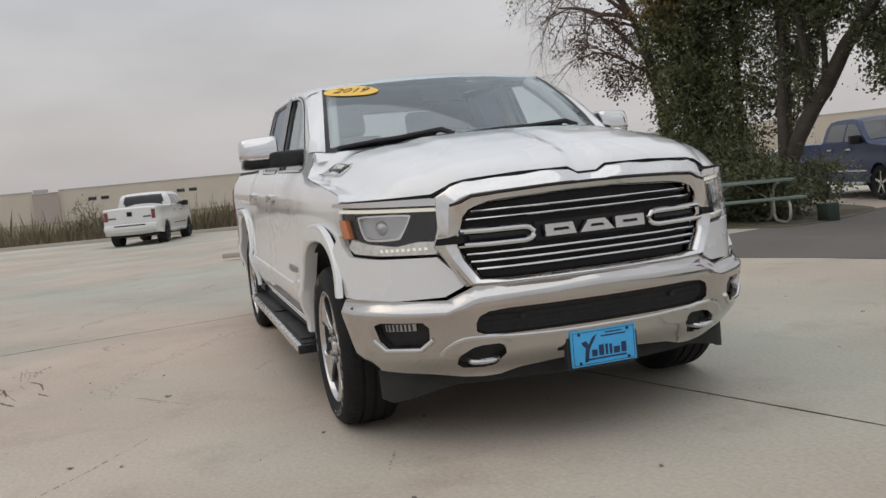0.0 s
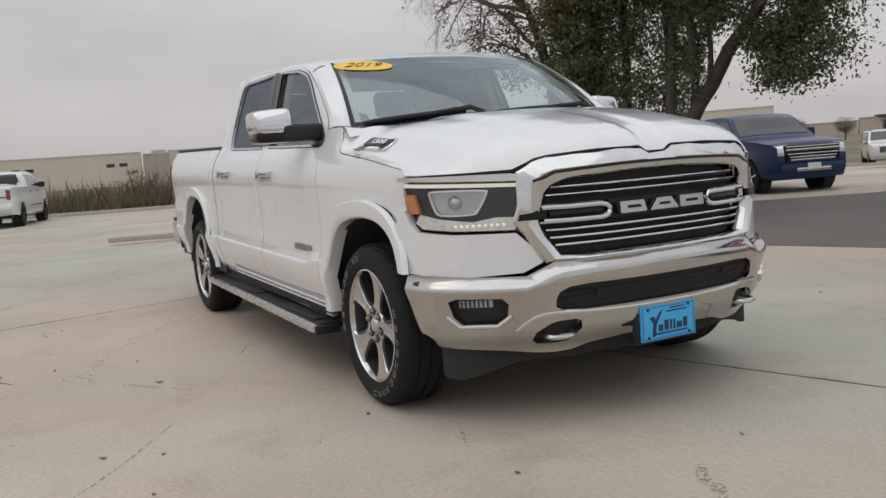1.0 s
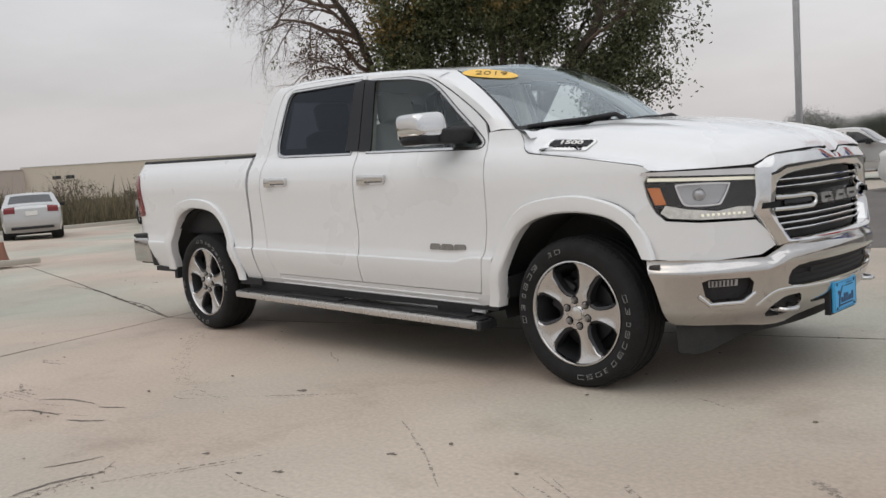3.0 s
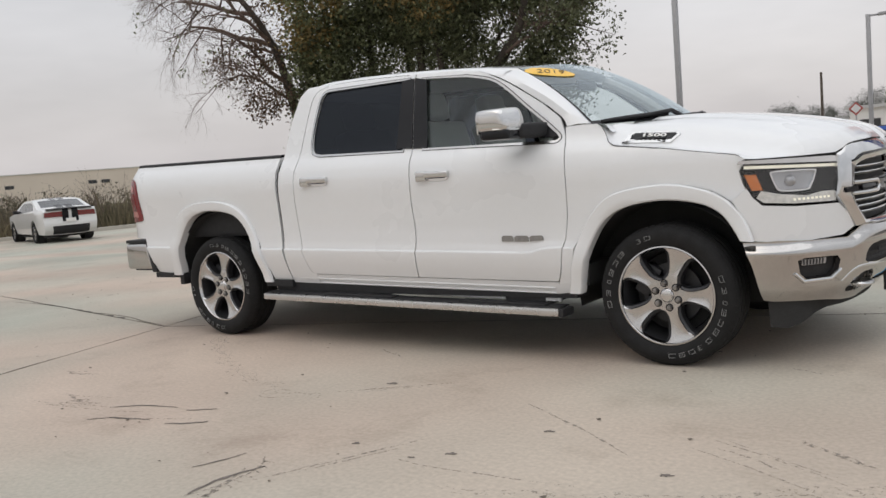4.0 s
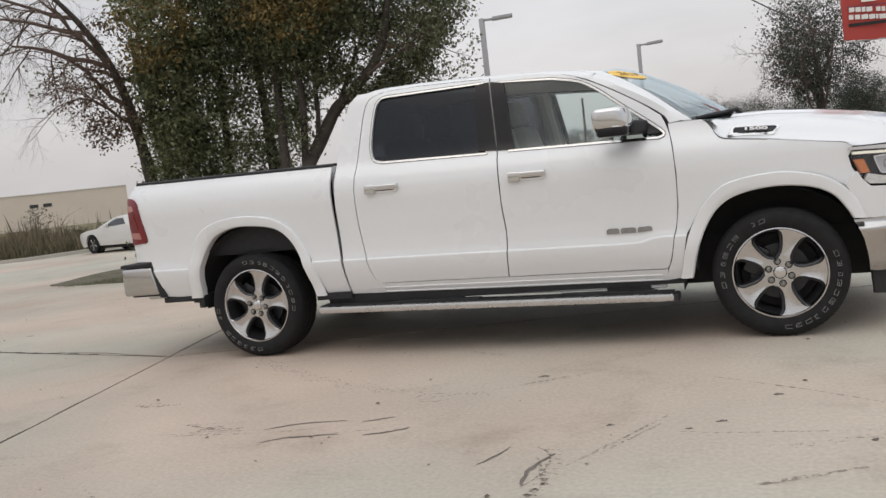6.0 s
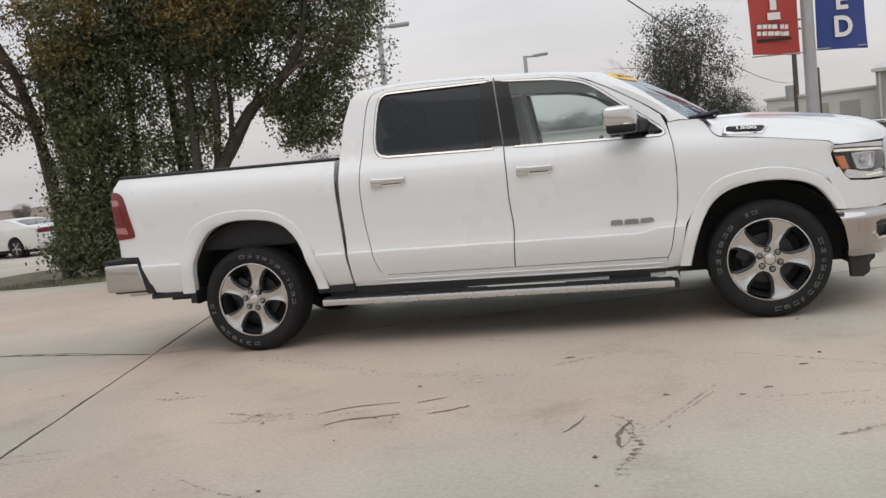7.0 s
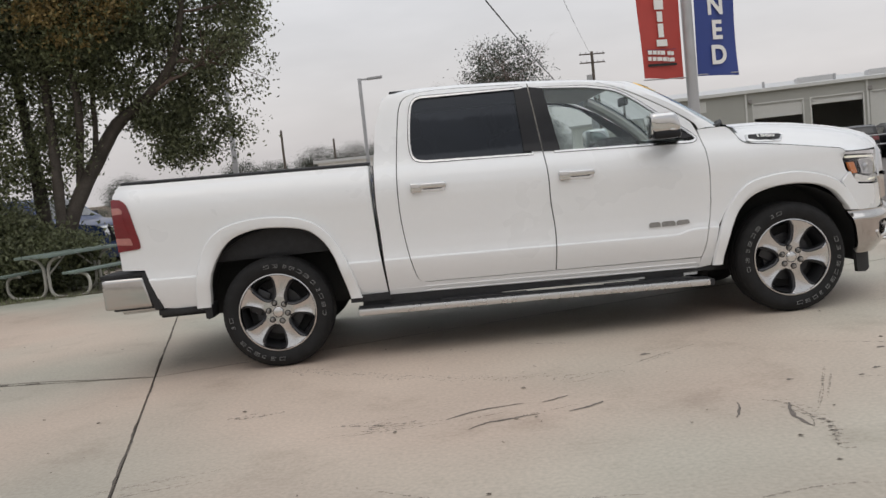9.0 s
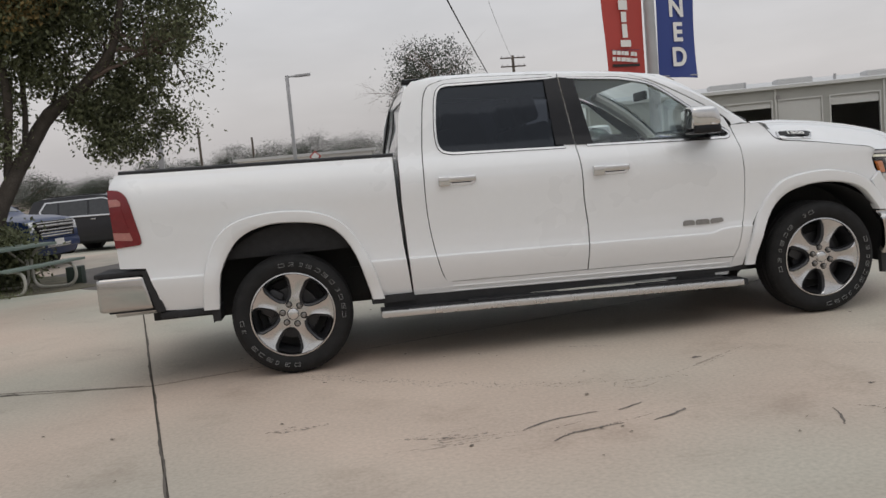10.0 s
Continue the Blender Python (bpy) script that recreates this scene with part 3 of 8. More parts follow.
both("cab_corner", cab, M_PAINT, truck)
WIN_R = line2([(1.16, 1.815), (1.115, 1.80), (1.082, 1.74), (1.057, 1.56), (1.056, 1.44), (1.082, 1.385), (1.15, 1.368)], 3) + [(1.90, 1.358), (1.885, 1.825)]
WIN_F = [(2.00, 1.82)] + line2([(2.35, 1.795), (2.5, 1.765), (2.58, 1.735), (2.672, 1.676), (2.801, 1.574), (2.95, 1.462), (3.045, 1.385), (3.055, 1.362), (3.03, 1.352)], 3) + [(2.065, 1.362)]
i_b = min(range(len(SEAM_T)), key=lambda i: abs(SEAM_T[i][0] - 1.93))
rear_door = SEAM_R + [p for p in SEAM_T[1:] if p[0] < 1.92] + [(x - g, z) for x, z in SEAM_B]
front_door = [(x + g, z) for x, z in SEAM_B[::-1]] + [p for p in SEAM_T if p[0] > 1.945] + SEAM_F[1:]
rear_obs = both("rear_door", rear_door, M_PAINT, truck, [WIN_R])
front_obs = both("front_door", front_door, M_PAINT, truck, [WIN_F])
both("rocker_panel", [(0.80, 0.396), (0.80, 0.50), (1.02, 0.515), (3.02, 0.519), (3.0, 0.396)], M_PAINT, truck, off=-0.004)
for s in (-1, 1):
    for z, r in ((0.484, 0.007), (0.452, 0.006), (0.404, 0.009)):
        tube("rocker_ridge", [side(s, -0.006)(x, z) for x in np.linspace(0.84, 2.985, 24)], r, M_PAINT, truck, 8)
fender = [(3.0, 0.446), (3.028, 0.526), (3.052, 0.58), (3.092, 0.731), (3.119, 0.915), (3.125, 1.123), (3.115, 1.284), (3.095, 1.395), (3.09, 1.425), (3.2, 1.432), (3.29, 1.430), (3.325, 1.405), (3.35, 1.37), (3.375, 1.325), (3.41, 1.300), (3.46, 1.292), (3.68, 1.268), (4.07, 1.212), (4.12, 1.195), (4.112, 1.165), (4.09, 1.13), (4.105, 1.065), (4.145, 0.985), (4.12, 0.94), (4.10, 0.93), (4.04, 0.98)] + ARCH_FO[::-1][6:]
both("front_fender", fender, M_PAINT, truck)
both("fender_nose", [(3.93, 1.06), (4.10, 1.05), (4.16, 0.96), (4.16, 0.86), (4.11, 0.80), (4.05, 0.90), (3.98, 0.98)], M_PAINT, truck, off=-0.010)


def flare(name, inner, outer, parent):
    for s in (-1, 1):
        V, F = [], []
        n = len(inner)
        for (xi, zi), (xo, zo) in zip(inner, outer):
            for t, off in ((0, 0.0), (0.02, 0.020), (0.09, 0.027), (0.55, 0.029), (0.9, 0.024), (1.0, 0.014), (1.0, -0.05)):
                x, z = xo + (xi - xo) * t, zo + (zi - zo) * t
                base = half_width(min(x, 4.0), z)
                V.append((x, s * (max(base, 0.985) + off), z - RK * x))
        m = 7
        for i in range(n - 1):
            for k in range(m - 1):
                f = (i * m + k, i * m + k + 1, (i + 1) * m + k + 1, (i + 1) * m + k)
                F.append(f)
        bm = bmesh.new()
        vs = [bm.verts.new(v) for v in V]
        for f in F:
            bm.faces.new([vs[i] for i in f])
        part(name, bm, M_PAINT, parent, smooth=True)


flare("wheel_arch_flare", ARCH_RI, ARCH_RO, truck)
flare("wheel_arch_flare", ARCH_FI, ARCH_FO, truck)


both("seam_backing", [(0.79, 0.47), (0.76, 1.1), (0.77, 1.35), (0.87, 1.80), (1.10, 1.86), (1.92, 1.868), (2.42, 1.822), (2.72, 1.70), (3.06, 1.485), (3.16, 1.40), (3.16, 0.9), (3.10, 0.6), (3.02, 0.47)], M_SEAM, truck, [[(1.045, 1.42), (1.08, 1.82), (1.9, 1.83), (2.4, 1.79), (2.6, 1.73), (3.02, 1.40), (3.0, 1.345), (1.10, 1.37)]], 0.1, 0, -0.013)
# glass, chrome window surrounds, black pillars, handles
def ring_trim(name, outline, mat, parent, s, width=0.022, off=0.006):
    C = Vector((sum(p[0] for p in outline) / len(outline), sum(p[1] for p in outline) / len(outline)))
    out = []
    for i, p in enumerate(outline):
        a, b = Vector(outline[i - 1]), Vector(outline[(i + 1) % len(outline)])
        nn = left_of((b - a).normalized())
        if nn.dot(Vector(p) - C) < 0:
            nn = -nn
        out.append((p[0] + nn.x * width, p[1] + nn.y * width))
    skin(name, out, side(s, off), mat, parent, [outline], 0.1, 0.012, 1 if s < 0 else -1)
    return out


for i, s in enumerate((-1, 1)):
    sg = 1 if s < 0 else -1
    skin("window_glass", WIN_R, side(s, -0.012), M_GLASS_T, rear_obs[i], (), 0.12, 0, sg, "dark tinted rear door glass")
    skin("window_glass", WIN_F, side(s, -0.012), M_GLASS_F, front_obs[i], (), 0.12, 0, sg, "lightly tinted front door glass")
    rim = ring_trim("window_trim", WIN_R, M_TRIM, rear_obs[i], s, 0.014, 0.006)
    ring_trim("window_seal", rim, M_SEAM, rear_obs[i], s, 0.004, 0.003)
    rim = ring_trim("window_trim", WIN_F, M_TRIM, front_obs[i], s, 0.014, 0.006)
    ring_trim("window_seal", rim, M_SEAM, front_obs[i], s, 0.004, 0.003)
    skin("pillar_cover", [(1.83, 1.822), (1.845, 1.372), (1.9735, 1.368), (1.9275, 1.832)], side(s, 0.009), M_GLOSSBLK, rear_obs[i], (), 0.12, 0.012, sg, "gloss black pillar cover")
    skin("pillar_cover", [(1.9365, 1.832), (1.983, 1.366), (2.10, 1.363), (2.035, 1.815)], side(s, 0.009), M_GLOSSBLK, front_obs[i], (), 0.12, 0.012, sg, "gloss black pillar cover")
    skin("quarter_cover", [(3.05, 1.375), (2.93, 1.372), (2.93, 1.475)], side(s, 0.0), M_GLOSSBLK, front_obs[i], (), 0.12, 0.012, sg)
    for x0, door in ((1.02, rear_obs[i]), (2.06, front_obs[i])):
        z0 = 1.185
        cup = [(x0 + 0.085, z0 - 0.034), (x0 + 0.225, z0 - 0.034), (x0 + 0.245, z0 - 0.018), (x0 + 0.245, z0 + 0.02), (x0 + 0.07, z0 + 0.02), (x0 + 0.07, z0 - 0.02)]
        skin("handle_pocket", cup, side(s, 0.006), M_CHROME, door, (), 0.06, 0.008, sg, "chrome handle surround")
        # thin black strip under the bar stands in for the pocket's shadow line
        skin("handle_recess", [(x0 + 0.09, z0 - 0.019), (x0 + 0.215, z0 - 0.019), (x0 + 0.222, z0 - 0.013), (x0 + 0.085, z0 - 0.013)], side(s, 0.0085), M_GLOSSBLK, door, (), 0.06, 0.002, sg, "dark strip drawn as the shadow line under the handle")
        yb = half_width(2, z0)
        zz = z0 - RK * (x0 + 0.125)
        for xa, xb, lo, hi, nm in ((x0, x0 + 0.078, -0.034, 0.031, "handle_end"), (x0 + 0.06, x0 + 0.25, -0.010, 0.028, "door_handle")):
            bm = box_bm(xa, xb, s * (yb - 0.012), s * (yb + 0.032), zz + lo, zz + hi, 0.010, 3)
            for v in bm.verts:
                v.co.z -= 0.02 * (v.co.x - x0)
            part(nm, bm, M_CHROME, door, "chrome door handle", smooth=True)
    # model lettering on the door as plain blocks, crease strip
    for k, (a, b) in enumerate(((2.665, 2.745), (2.755, 2.85), (2.86, 2.95))):
        skin("emblem_block", [(a, 0.765), (b, 0.765), (b, 0.79), (b - 0.012, 0.80), (a + 0.012, 0.80), (a, 0.79)], side(s, 0.008), M_DISC, front_obs[i], (), 0.05, 0.008, sg)

# roof: side rails and crowned panel in one shell
ROOF_X = [0.86, 0.90, 0.95, 1.03, 1.12, 1.42, 1.735, 2.0, 2.148, 2.32, 2.441, 2.54, 2.62]
ROOF_Z = [1.79, 1.835, 1.868, 1.888, 1.899, 1.902, 1.895, 1.883, 1.874, 1.861, 1.848, 1.832, 1.812]


def roof_surf(x, q):
    """q from -1 to 1 across the roof."""
    zr = float(np.interp(x, ROOF_X, ROOF_Z))
    zs = float(np.interp(x, [0.86, 0.90, 0.95, 1.03, 1.11, 1.15, 1.24, 1.42, 1.735, 1.926, 2.25, 2.43, 2.62], [1.734, 1.794, 1.832, 1.842, 1.852, 1.862, 1.8685, 1.871, 1.8645, 1.8575, 1.835, 1.813, 1.772]))
    ws = half_width(x, zs + 0.006)
    a = abs(q)
    # side rail up to the shoulder, then the crowned panel
    if a > 0.8:
        t = (1 - a) / 0.2
        y = ws - 0.115 * t ** 1.6
        z = zs + (zr - zs) * math.sin(t * math.pi / 2)
    else:
        y = (ws - 0.115) * a / 0.8
        z = zr + 0.028 * (1 - (a / 0.8) ** 2)
    xf = x + (0.10 * (1 - a * a)) * smoothstep((x - 1.9) / 0.7)
    return (xf, y * (1 if q >= 0 else -1), z - RK * x)


RXS = list(np.linspace(0.872, 2.62, 40))
QS = [-1, -0.96, -0.92, -0.88, -0.84, -0.8, -0.74, -0.6, -0.4, -0.2, 0, 0.2, 0.4, 0.6, 0.74, 0.8, 0.84, 0.88, 0.92, 0.96, 1]


def grid_part(name, S, A, B, mat, parent, label="", thick=0.0):
    V = [S(a, b) for a in A for b in B]
    nb = len(B)
    F = [(i * nb + k, i * nb + k + 1, (i + 1) * nb + k + 1, (i + 1) * nb + k) for i in range(len(A) - 1) for k in range(nb - 1)]
    bm = bmesh.new()
    vs = [bm.verts.new(v) for v in V]
    for f in F:
        bm.faces.new([vs[i] for i in f])
    if thick:
        bmesh.ops.recalc_face_normals(bm, faces=bm.faces)
        bmesh.ops.solidify(bm, geom=bm.faces[:], thickness=thick)
    return part(name, bm, mat, parent, label, smooth=True)


grid_part("roof", roof_surf, RXS, QS, M_PAINT, truck)
grid_part("headliner", lambda x, q: (roof_surf(x, q)[0], roof_surf(x, q)[1] * 0.93, roof_surf(x, q)[2] - 0.05), RXS[2:-2], QS[3:-3], M_LINER, truck)
box("roof_lamp", (0.92, 1.07, -0.12, 0.12, 1.885, 1.925), M_GLOSSBLK, truck, 0.01)

# windshield and its pillars (world heights)
WS_T = [(2.675 + 0.10 * (1 - (y / 0.71) ** 2), y, 1.757 + 0.048 * (1 - (y / 0.71) ** 2) ** 0.8) for y in np.linspace(-0.71, 0.71, 17)]
WS_B = [(3.215 + 0.30 * (1 - (y / 0.83) ** 2), y, 1.358 + 0.012 * (1 - (y / 0.83) ** 2)) for y in np.linspace(-0.83, 0.83, 17)]


def ws_surf(u, v):
    k = u * 16
    i = min(15, max(0, int(k)))
    t = k - i
    a = Vector(WS_T[i]).lerp(Vector(WS_T[i + 1]), t)
    b = Vector(WS_B[i]).lerp(Vector(WS_B[i + 1]), t)
    p = a.lerp(b, v)
    bow = 0.03 * 4 * v * (1 - v)
    return (p.x + bow * 0.5, p.y, p.z + bow * 0.85)


grid_part("windshield", ws_surf, list(np.linspace(0, 1, 25)), list(np.linspace(0, 1, 11)), M_GLASS_W, truck, "clear windshield glass with black border")
for a, b, c, d in ((0, 0.014, 0, 1), (0.986, 1, 0, 1), (0.014, 0.986, 0.95, 1)):
    grid_part("glass_border", lambda u, v: tuple(Vector(ws_surf(u, v)) + Vector((0.0015, 0, 0.0025))), list(np.linspace(a, b, 13)), list(np.linspace(c, d, 9)), M_GLOSSBLK, truck)
RIDGE = [(2.44, 1.840), (2.60, 1.806), (2.771, 1.736), (2.965, 1.632), (3.12, 1.522), (3.235, 1.436)]
SEAMP = [(2.43, 1.826), (2.57, 1.780), (2.724, 1.703), (2.924, 1.584), (3.06, 1.488), (3.10, 1.428)]
for s in (-1, 1):
    rows = []
    for i in range(6):
        t = i / 5
        xs, zs = SEAMP[i]
        xr, zr = RIDGE[i]
        e = Vector(ws_surf(0 if s < 0 else 1, t))
        A = Vector((xs, s * half_width(xs, zs), zs - RK * xs))
        yr = abs(e.y) * 0.62 + half_width(xr, zs) * 0.38
        R = Vector((xr, s * (yr + (-0.012, 0.0, 0.010, 0.012, 0.012, 0.012)[i]), zr - RK * xr))
        bulge = (0.0, 0.2, 0.6, 1.0, 1.0, 0.7)[i]
        rows.append([A, A.lerp(R, 0.5) + Vector((0, s * 0.014, 0.010)) * bulge, R, R.lerp(e, 0.55) + Vector((0.004, 0, 0.006)), e + Vector((0.006, 0, 0.006)), e - Vector((0.0, 0, 0.02))])
    fine = []
    for k in range(6):
        fine.append(smooth_line([r[k] for r in rows], 4))
    V = [fine[k][i] for i in range(len(fine[0])) for k in range(6)]
    F = [(i * 6 + k, i * 6 + k + 1, i * 6 + k + 7, i * 6 + k + 6) for i in range(len(fine[0]) - 1) for k in range(5)]
    bm = bmesh.new()
    vs = [bm.verts.new(v) for v in V]
    for f in F:
        bm.faces.new([vs[i] for i in f])
    part("windshield_pillar", bm, M_PAINT, truck, smooth=True)

# hood
H_U = [0, 0.22, 0.46, 0.70, 0.85, 0.93, 0.957, 0.985, 1.0]
H_F = [1, 0.975, 0.84, 0.635, 0.46, 0.31, 0.22, 0.10, 0]
EDGE_Y = [0, 0.3, 0.5, 0.613, 0.70, 0.78, 0.86, 0.92, 0.965]
EDGE_X = [4.61, 4.60, 4.565, 4.52, 4.46, 4.385, 4.29, 4.20, 4.12]


def hood_edge(y):
    a = abs(y)
    x = float(np.interp(a, EDGE_Y, EDGE_X))
    z = float(np.interp(a, [0, 0.045, 0.085, 0.3, 0.52, 0.575, 0.655, 0.80, 0.965], [1.138, 1.138, 1.163, 1.163, 1.152, 1.142, 1.103, 1.10, 1.10]))
    return x, z


FTX = [3.2, 3.325, 3.35, 3.375, 3.41, 3.46, 3.68, 4.07, 4.15]
FTZ = [1.43, 1.405, 1.37, 1.325, 1.300, 1.292, 1.268, 1.212, 1.188]


def hood_surf(u, y):
    a = abs(y)
    xe, ze = hood_edge(y)
    x0 = 3.515 - 0.205 * (a / 0.9) ** 2
    rear = 0.42 + 0.58 * smoothstep((x0 + (xe - x0) * u - 3.32) / 0.16)
    zc = 1.384 + 0.01 * (1 - a) - float(np.interp(a, [0, 0.42, 0.50, 0.62, 0.75, 0.82, 0.87, 0.93, 0.965], [0, 0.004, 0.024, 0.030, 0.050, 0.080, 0.12, 0.19, 0.225])) * (1 if a < 0.62 else rear + (1 - rear) * (1 - smoothstep((a - 0.62) / 0.15)))
    f = float(np.interp(u, H_U, H_F))
    lin = 1 - u
    k = smoothstep((a - 0.72) / 0.2)
    f = f * (1 - k) + lin * k
    x, z = x0 + (xe - x0) * u, ze + (zc - ze) * f
    # the outer edge lies on the fender's top line
    k = smoothstep((a - 0.84) / 0.1) * (1 - smoothstep((x - 4.08) / 0.06))
    return (x, y, z * (1 - k) + max(z, float(np.interp(x, FTX, FTZ)) - RK * x + 0.005) * k)


HU = list(np.linspace(0, 0.84, 22)) + list(np.linspace(0.86, 1, 14))
HY = sorted({round(v, 4) for v in list(np.linspace(-0.965, 0.965, 71)) + [-0.42, 0.42, -0.5, 0.5, -0.045, 0.045, -0.085, 0.085, -0.575, 0.575, -0.655, 0.655]})


def smooth_hood(u, y):
    p = [Vector(hood_surf(u, min(0.965, max(-0.965, y + d)))) for d in (-0.03, -0.015, 0, 0.015, 0.03)]
    z = (p[0].z + 2 * p[1].z + 3 * p[2].z + 2 * p[3].z + p[4].z) / 9
    k = smoothstep((u - 0.8) / 0.15)
    x = p[2].x
    yo = half_width(x, float(np.interp(x, FTX, FTZ))) + 0.001
    ys = y * (1 + (yo / 0.965 - 1) * smoothstep((abs(y) - 0.75) / 0.2) * (1 - smoothstep((x - 4.05) / 0.1)))
    return (x, ys, z * (1 - k) + p[2].z * k)


grid_part("hood", smooth_hood, HU, HY, M_PAINT, truck, "white sculpted hood with raised middle")
# dark strip set below the hood's edge, drawn as the shade of the gap
grid_part("hood_gap", lambda u, y: (hood_edge(y)[0] - 0.012 + 0.004 * u, y, hood_edge(y)[1] - 0.002 - 0.012 * u), [0, 1], HY, M_SEAM, truck)
grid_part("cowl_panel", lambda u, y: (3.26 + 0.23 * (1 - (y / 0.86) ** 2) + u * 0.16 * (1 - 0.2 * abs(y)), y, 1.352 - 0.01 * u), [0, 0.5, 1], list(np.linspace(-0.68, 0.68, 17)), M_BLACK, truck, thick=0.01)
for s in (-1, 1):
    grid_part("cowl_corner", lambda u, v, s=s: (3.09 + 0.29 * u, s * (half_width(3.09 + 0.29 * u, 1.425) * (1 - v) + 0.64 * v), 1.431 - RK * (3.09 + 0.29 * u) - 0.075 * smoothstep((u - 0.8) / 0.3) * (1 - v) - 0.028 * v), list(np.linspace(0, 1, 9)), list(np.linspace(0, 1, 7)), M_PAINT, truck)
for y0, y1 in ((-0.80, -0.28), (-0.12, 0.52)):
    pts = [tuple(Vector(ws_surf(0.5 + y / 1.72, 0.985 - 0.008 * k)) + Vector((0.008, 0, 0.014))) for k, y in enumerate(np.linspace(y0, y1, 6))]
    wiper = tube("wiper", [pts[0], *pts[1:]], [0.008, 0.012, 0.014, 0.014, 0.014, 0.02], M_BLACK, truck)
    tube("wiper_arm", [pts[2], tuple(Vector(pts[-1]) + Vector((0.03, 0.02, 0.012))), tuple(Vector(pts[-1]) + Vector((0.06, 0.08, -0.02)))], [0.007, 0.014, 0.016], M_BLACK, truck)
for s in (-1, 1):
    def flank(x, z, s=s):
        """point on the hood's flank near height z"""
        pts = [smooth_hood((x - 3.32) / (hood_edge(y)[0] - 3.32), y) for y in np.linspace(0.76, 0.965, 60)]
        best = min(pts, key=lambda p: abs(p[2] - (z - RK * x)))
        return (x, s * (best[1] + 0.006), z - RK * x + 0.004)
    bd = skin("engine_badge", [(3.435, 1.308), (3.70, 1.295), (3.74, 1.338), (3.722, 1.352), (3.475, 1.364), (3.455, 1.356)], flank, M_CHROME, truck, (), 0.06, 0.006, 1 if s < 0 else -1, "chrome side badge reading 1500")
    skin("badge_field", [(3.470, 1.327), (3.70, 1.316), (3.722, 1.338), (3.712, 1.346), (3.485, 1.357), (3.470, 1.348)], lambda x, z, s=s: (flank(x, z)[0], flank(x, z)[1] + s * 0.003, flank(x, z)[2] + 0.001), M_GLOSSBLK, bd, (), 0.06, 0.003, 1 if s < 0 else -1)
    c = Vector(flank(3.597, 1.337)) + Vector((0, s * 0.008, 0.003))
    up = (Vector(flank(3.595, 1.350)) - Vector(flank(3.595, 1.322))).normalized()
    ex = (Vector(flank(3.66, 1.3335)) - Vector(flank(3.53, 1.3405))).normalized() * (1 if s < 0 else -1)
    nz = ex.cross(up).normalized()
    up = nz.cross(ex)
    mm = Matrix.Translation(c) @ Matrix((ex, up, nz)).transposed().to_4x4()
    text_part("badge_number", "1500", 0.036, mm @ Matrix.Diagonal((2.0, 1, 1, 1)), M_WHITE, bd, 0.001, "", 0.0011)
    c2 = c - up * 0.024
    for k in range(6):
        q = box_bm(-0.07 + k * 0.024, -0.07 + k * 0.024 + 0.017, -0.004, 0.004, -0.001, 0.001, m=Matrix.Translation(c2) @ Matrix((ex, up, nz)).transposed().to_4x4())
        part("badge_bar", q, M_GLOSSBLK, bd)

for s in (-1, 1):
    # shut line between hood and fender: dark thread drawn for the gap's shade
    line = [(x, s * (half_width(x, z) + 0.0015), z - RK * x + 0.001) for x, z in line2([(3.325, 1.405), (3.35, 1.37), (3.375, 1.325), (3.41, 1.300), (3.46, 1.292), (3.55, 1.283), (3.66, 1.270)], 5)]
    tube("shut_line", line, 0.0016, M_SEAM, truck, 5)

# front plan line: grille, lamps and fascia wrap round the corners
PLAN = [(3.93, -1.012), (4.05, -1.0), (4.13, -0.980), (4.19, -0.957), (4.27, -0.911), (4.36, -0.831), (4.44, -0.733), (4.52, -0.61), (4.575, -0.48), (4.612, -0.3), (4.622, -0.15), (4.625, 0)]
PLAN = PLAN + [(x, -y) for x, y in PLAN[:-1][::-1]]
PL = line2(PLAN, 6)
PLX, PLY = np.array([p[0] for p in PL]), np.array([p[1] for p in PL])
PLS = np.concatenate([[0], np.cumsum(np.hypot(np.diff(PLX), np.diff(PLY)))])
PLS -= PLS[-1] / 2


def s_at(y):
    return float(np.interp(y, PLY, PLS))


def s_at_x(x):
    h = len(PLX) // 2 + 1
    return float(np.interp(x, PLX[:h], PLS[:h]))


def plan_point(s, off=0.0):
    x, y = np.interp(s, PLS, PLX), np.interp(s, PLS, PLY)
    dx, dy = np.interp(s + 0.03, PLS, PLX) - np.interp(s - 0.03, PLS, PLX), np.interp(s + 0.03, PLS, PLY) - np.interp(s - 0.03, PLS, PLY)
    l = math.hypot(dx, dy) or 1
    return x + dy / l * off, y - dx / l * off


def front(off=0.0, lean=0.0):
    """The wrapped front surface; lean slopes it back with height."""
    def f(s, z):
        x, y = plan_point(s, off)
        return (x - lean * (z - 0.9), y, z)
    return f


def mirrored(pts):
    return [(-a, b) for a, b in pts][::-1]


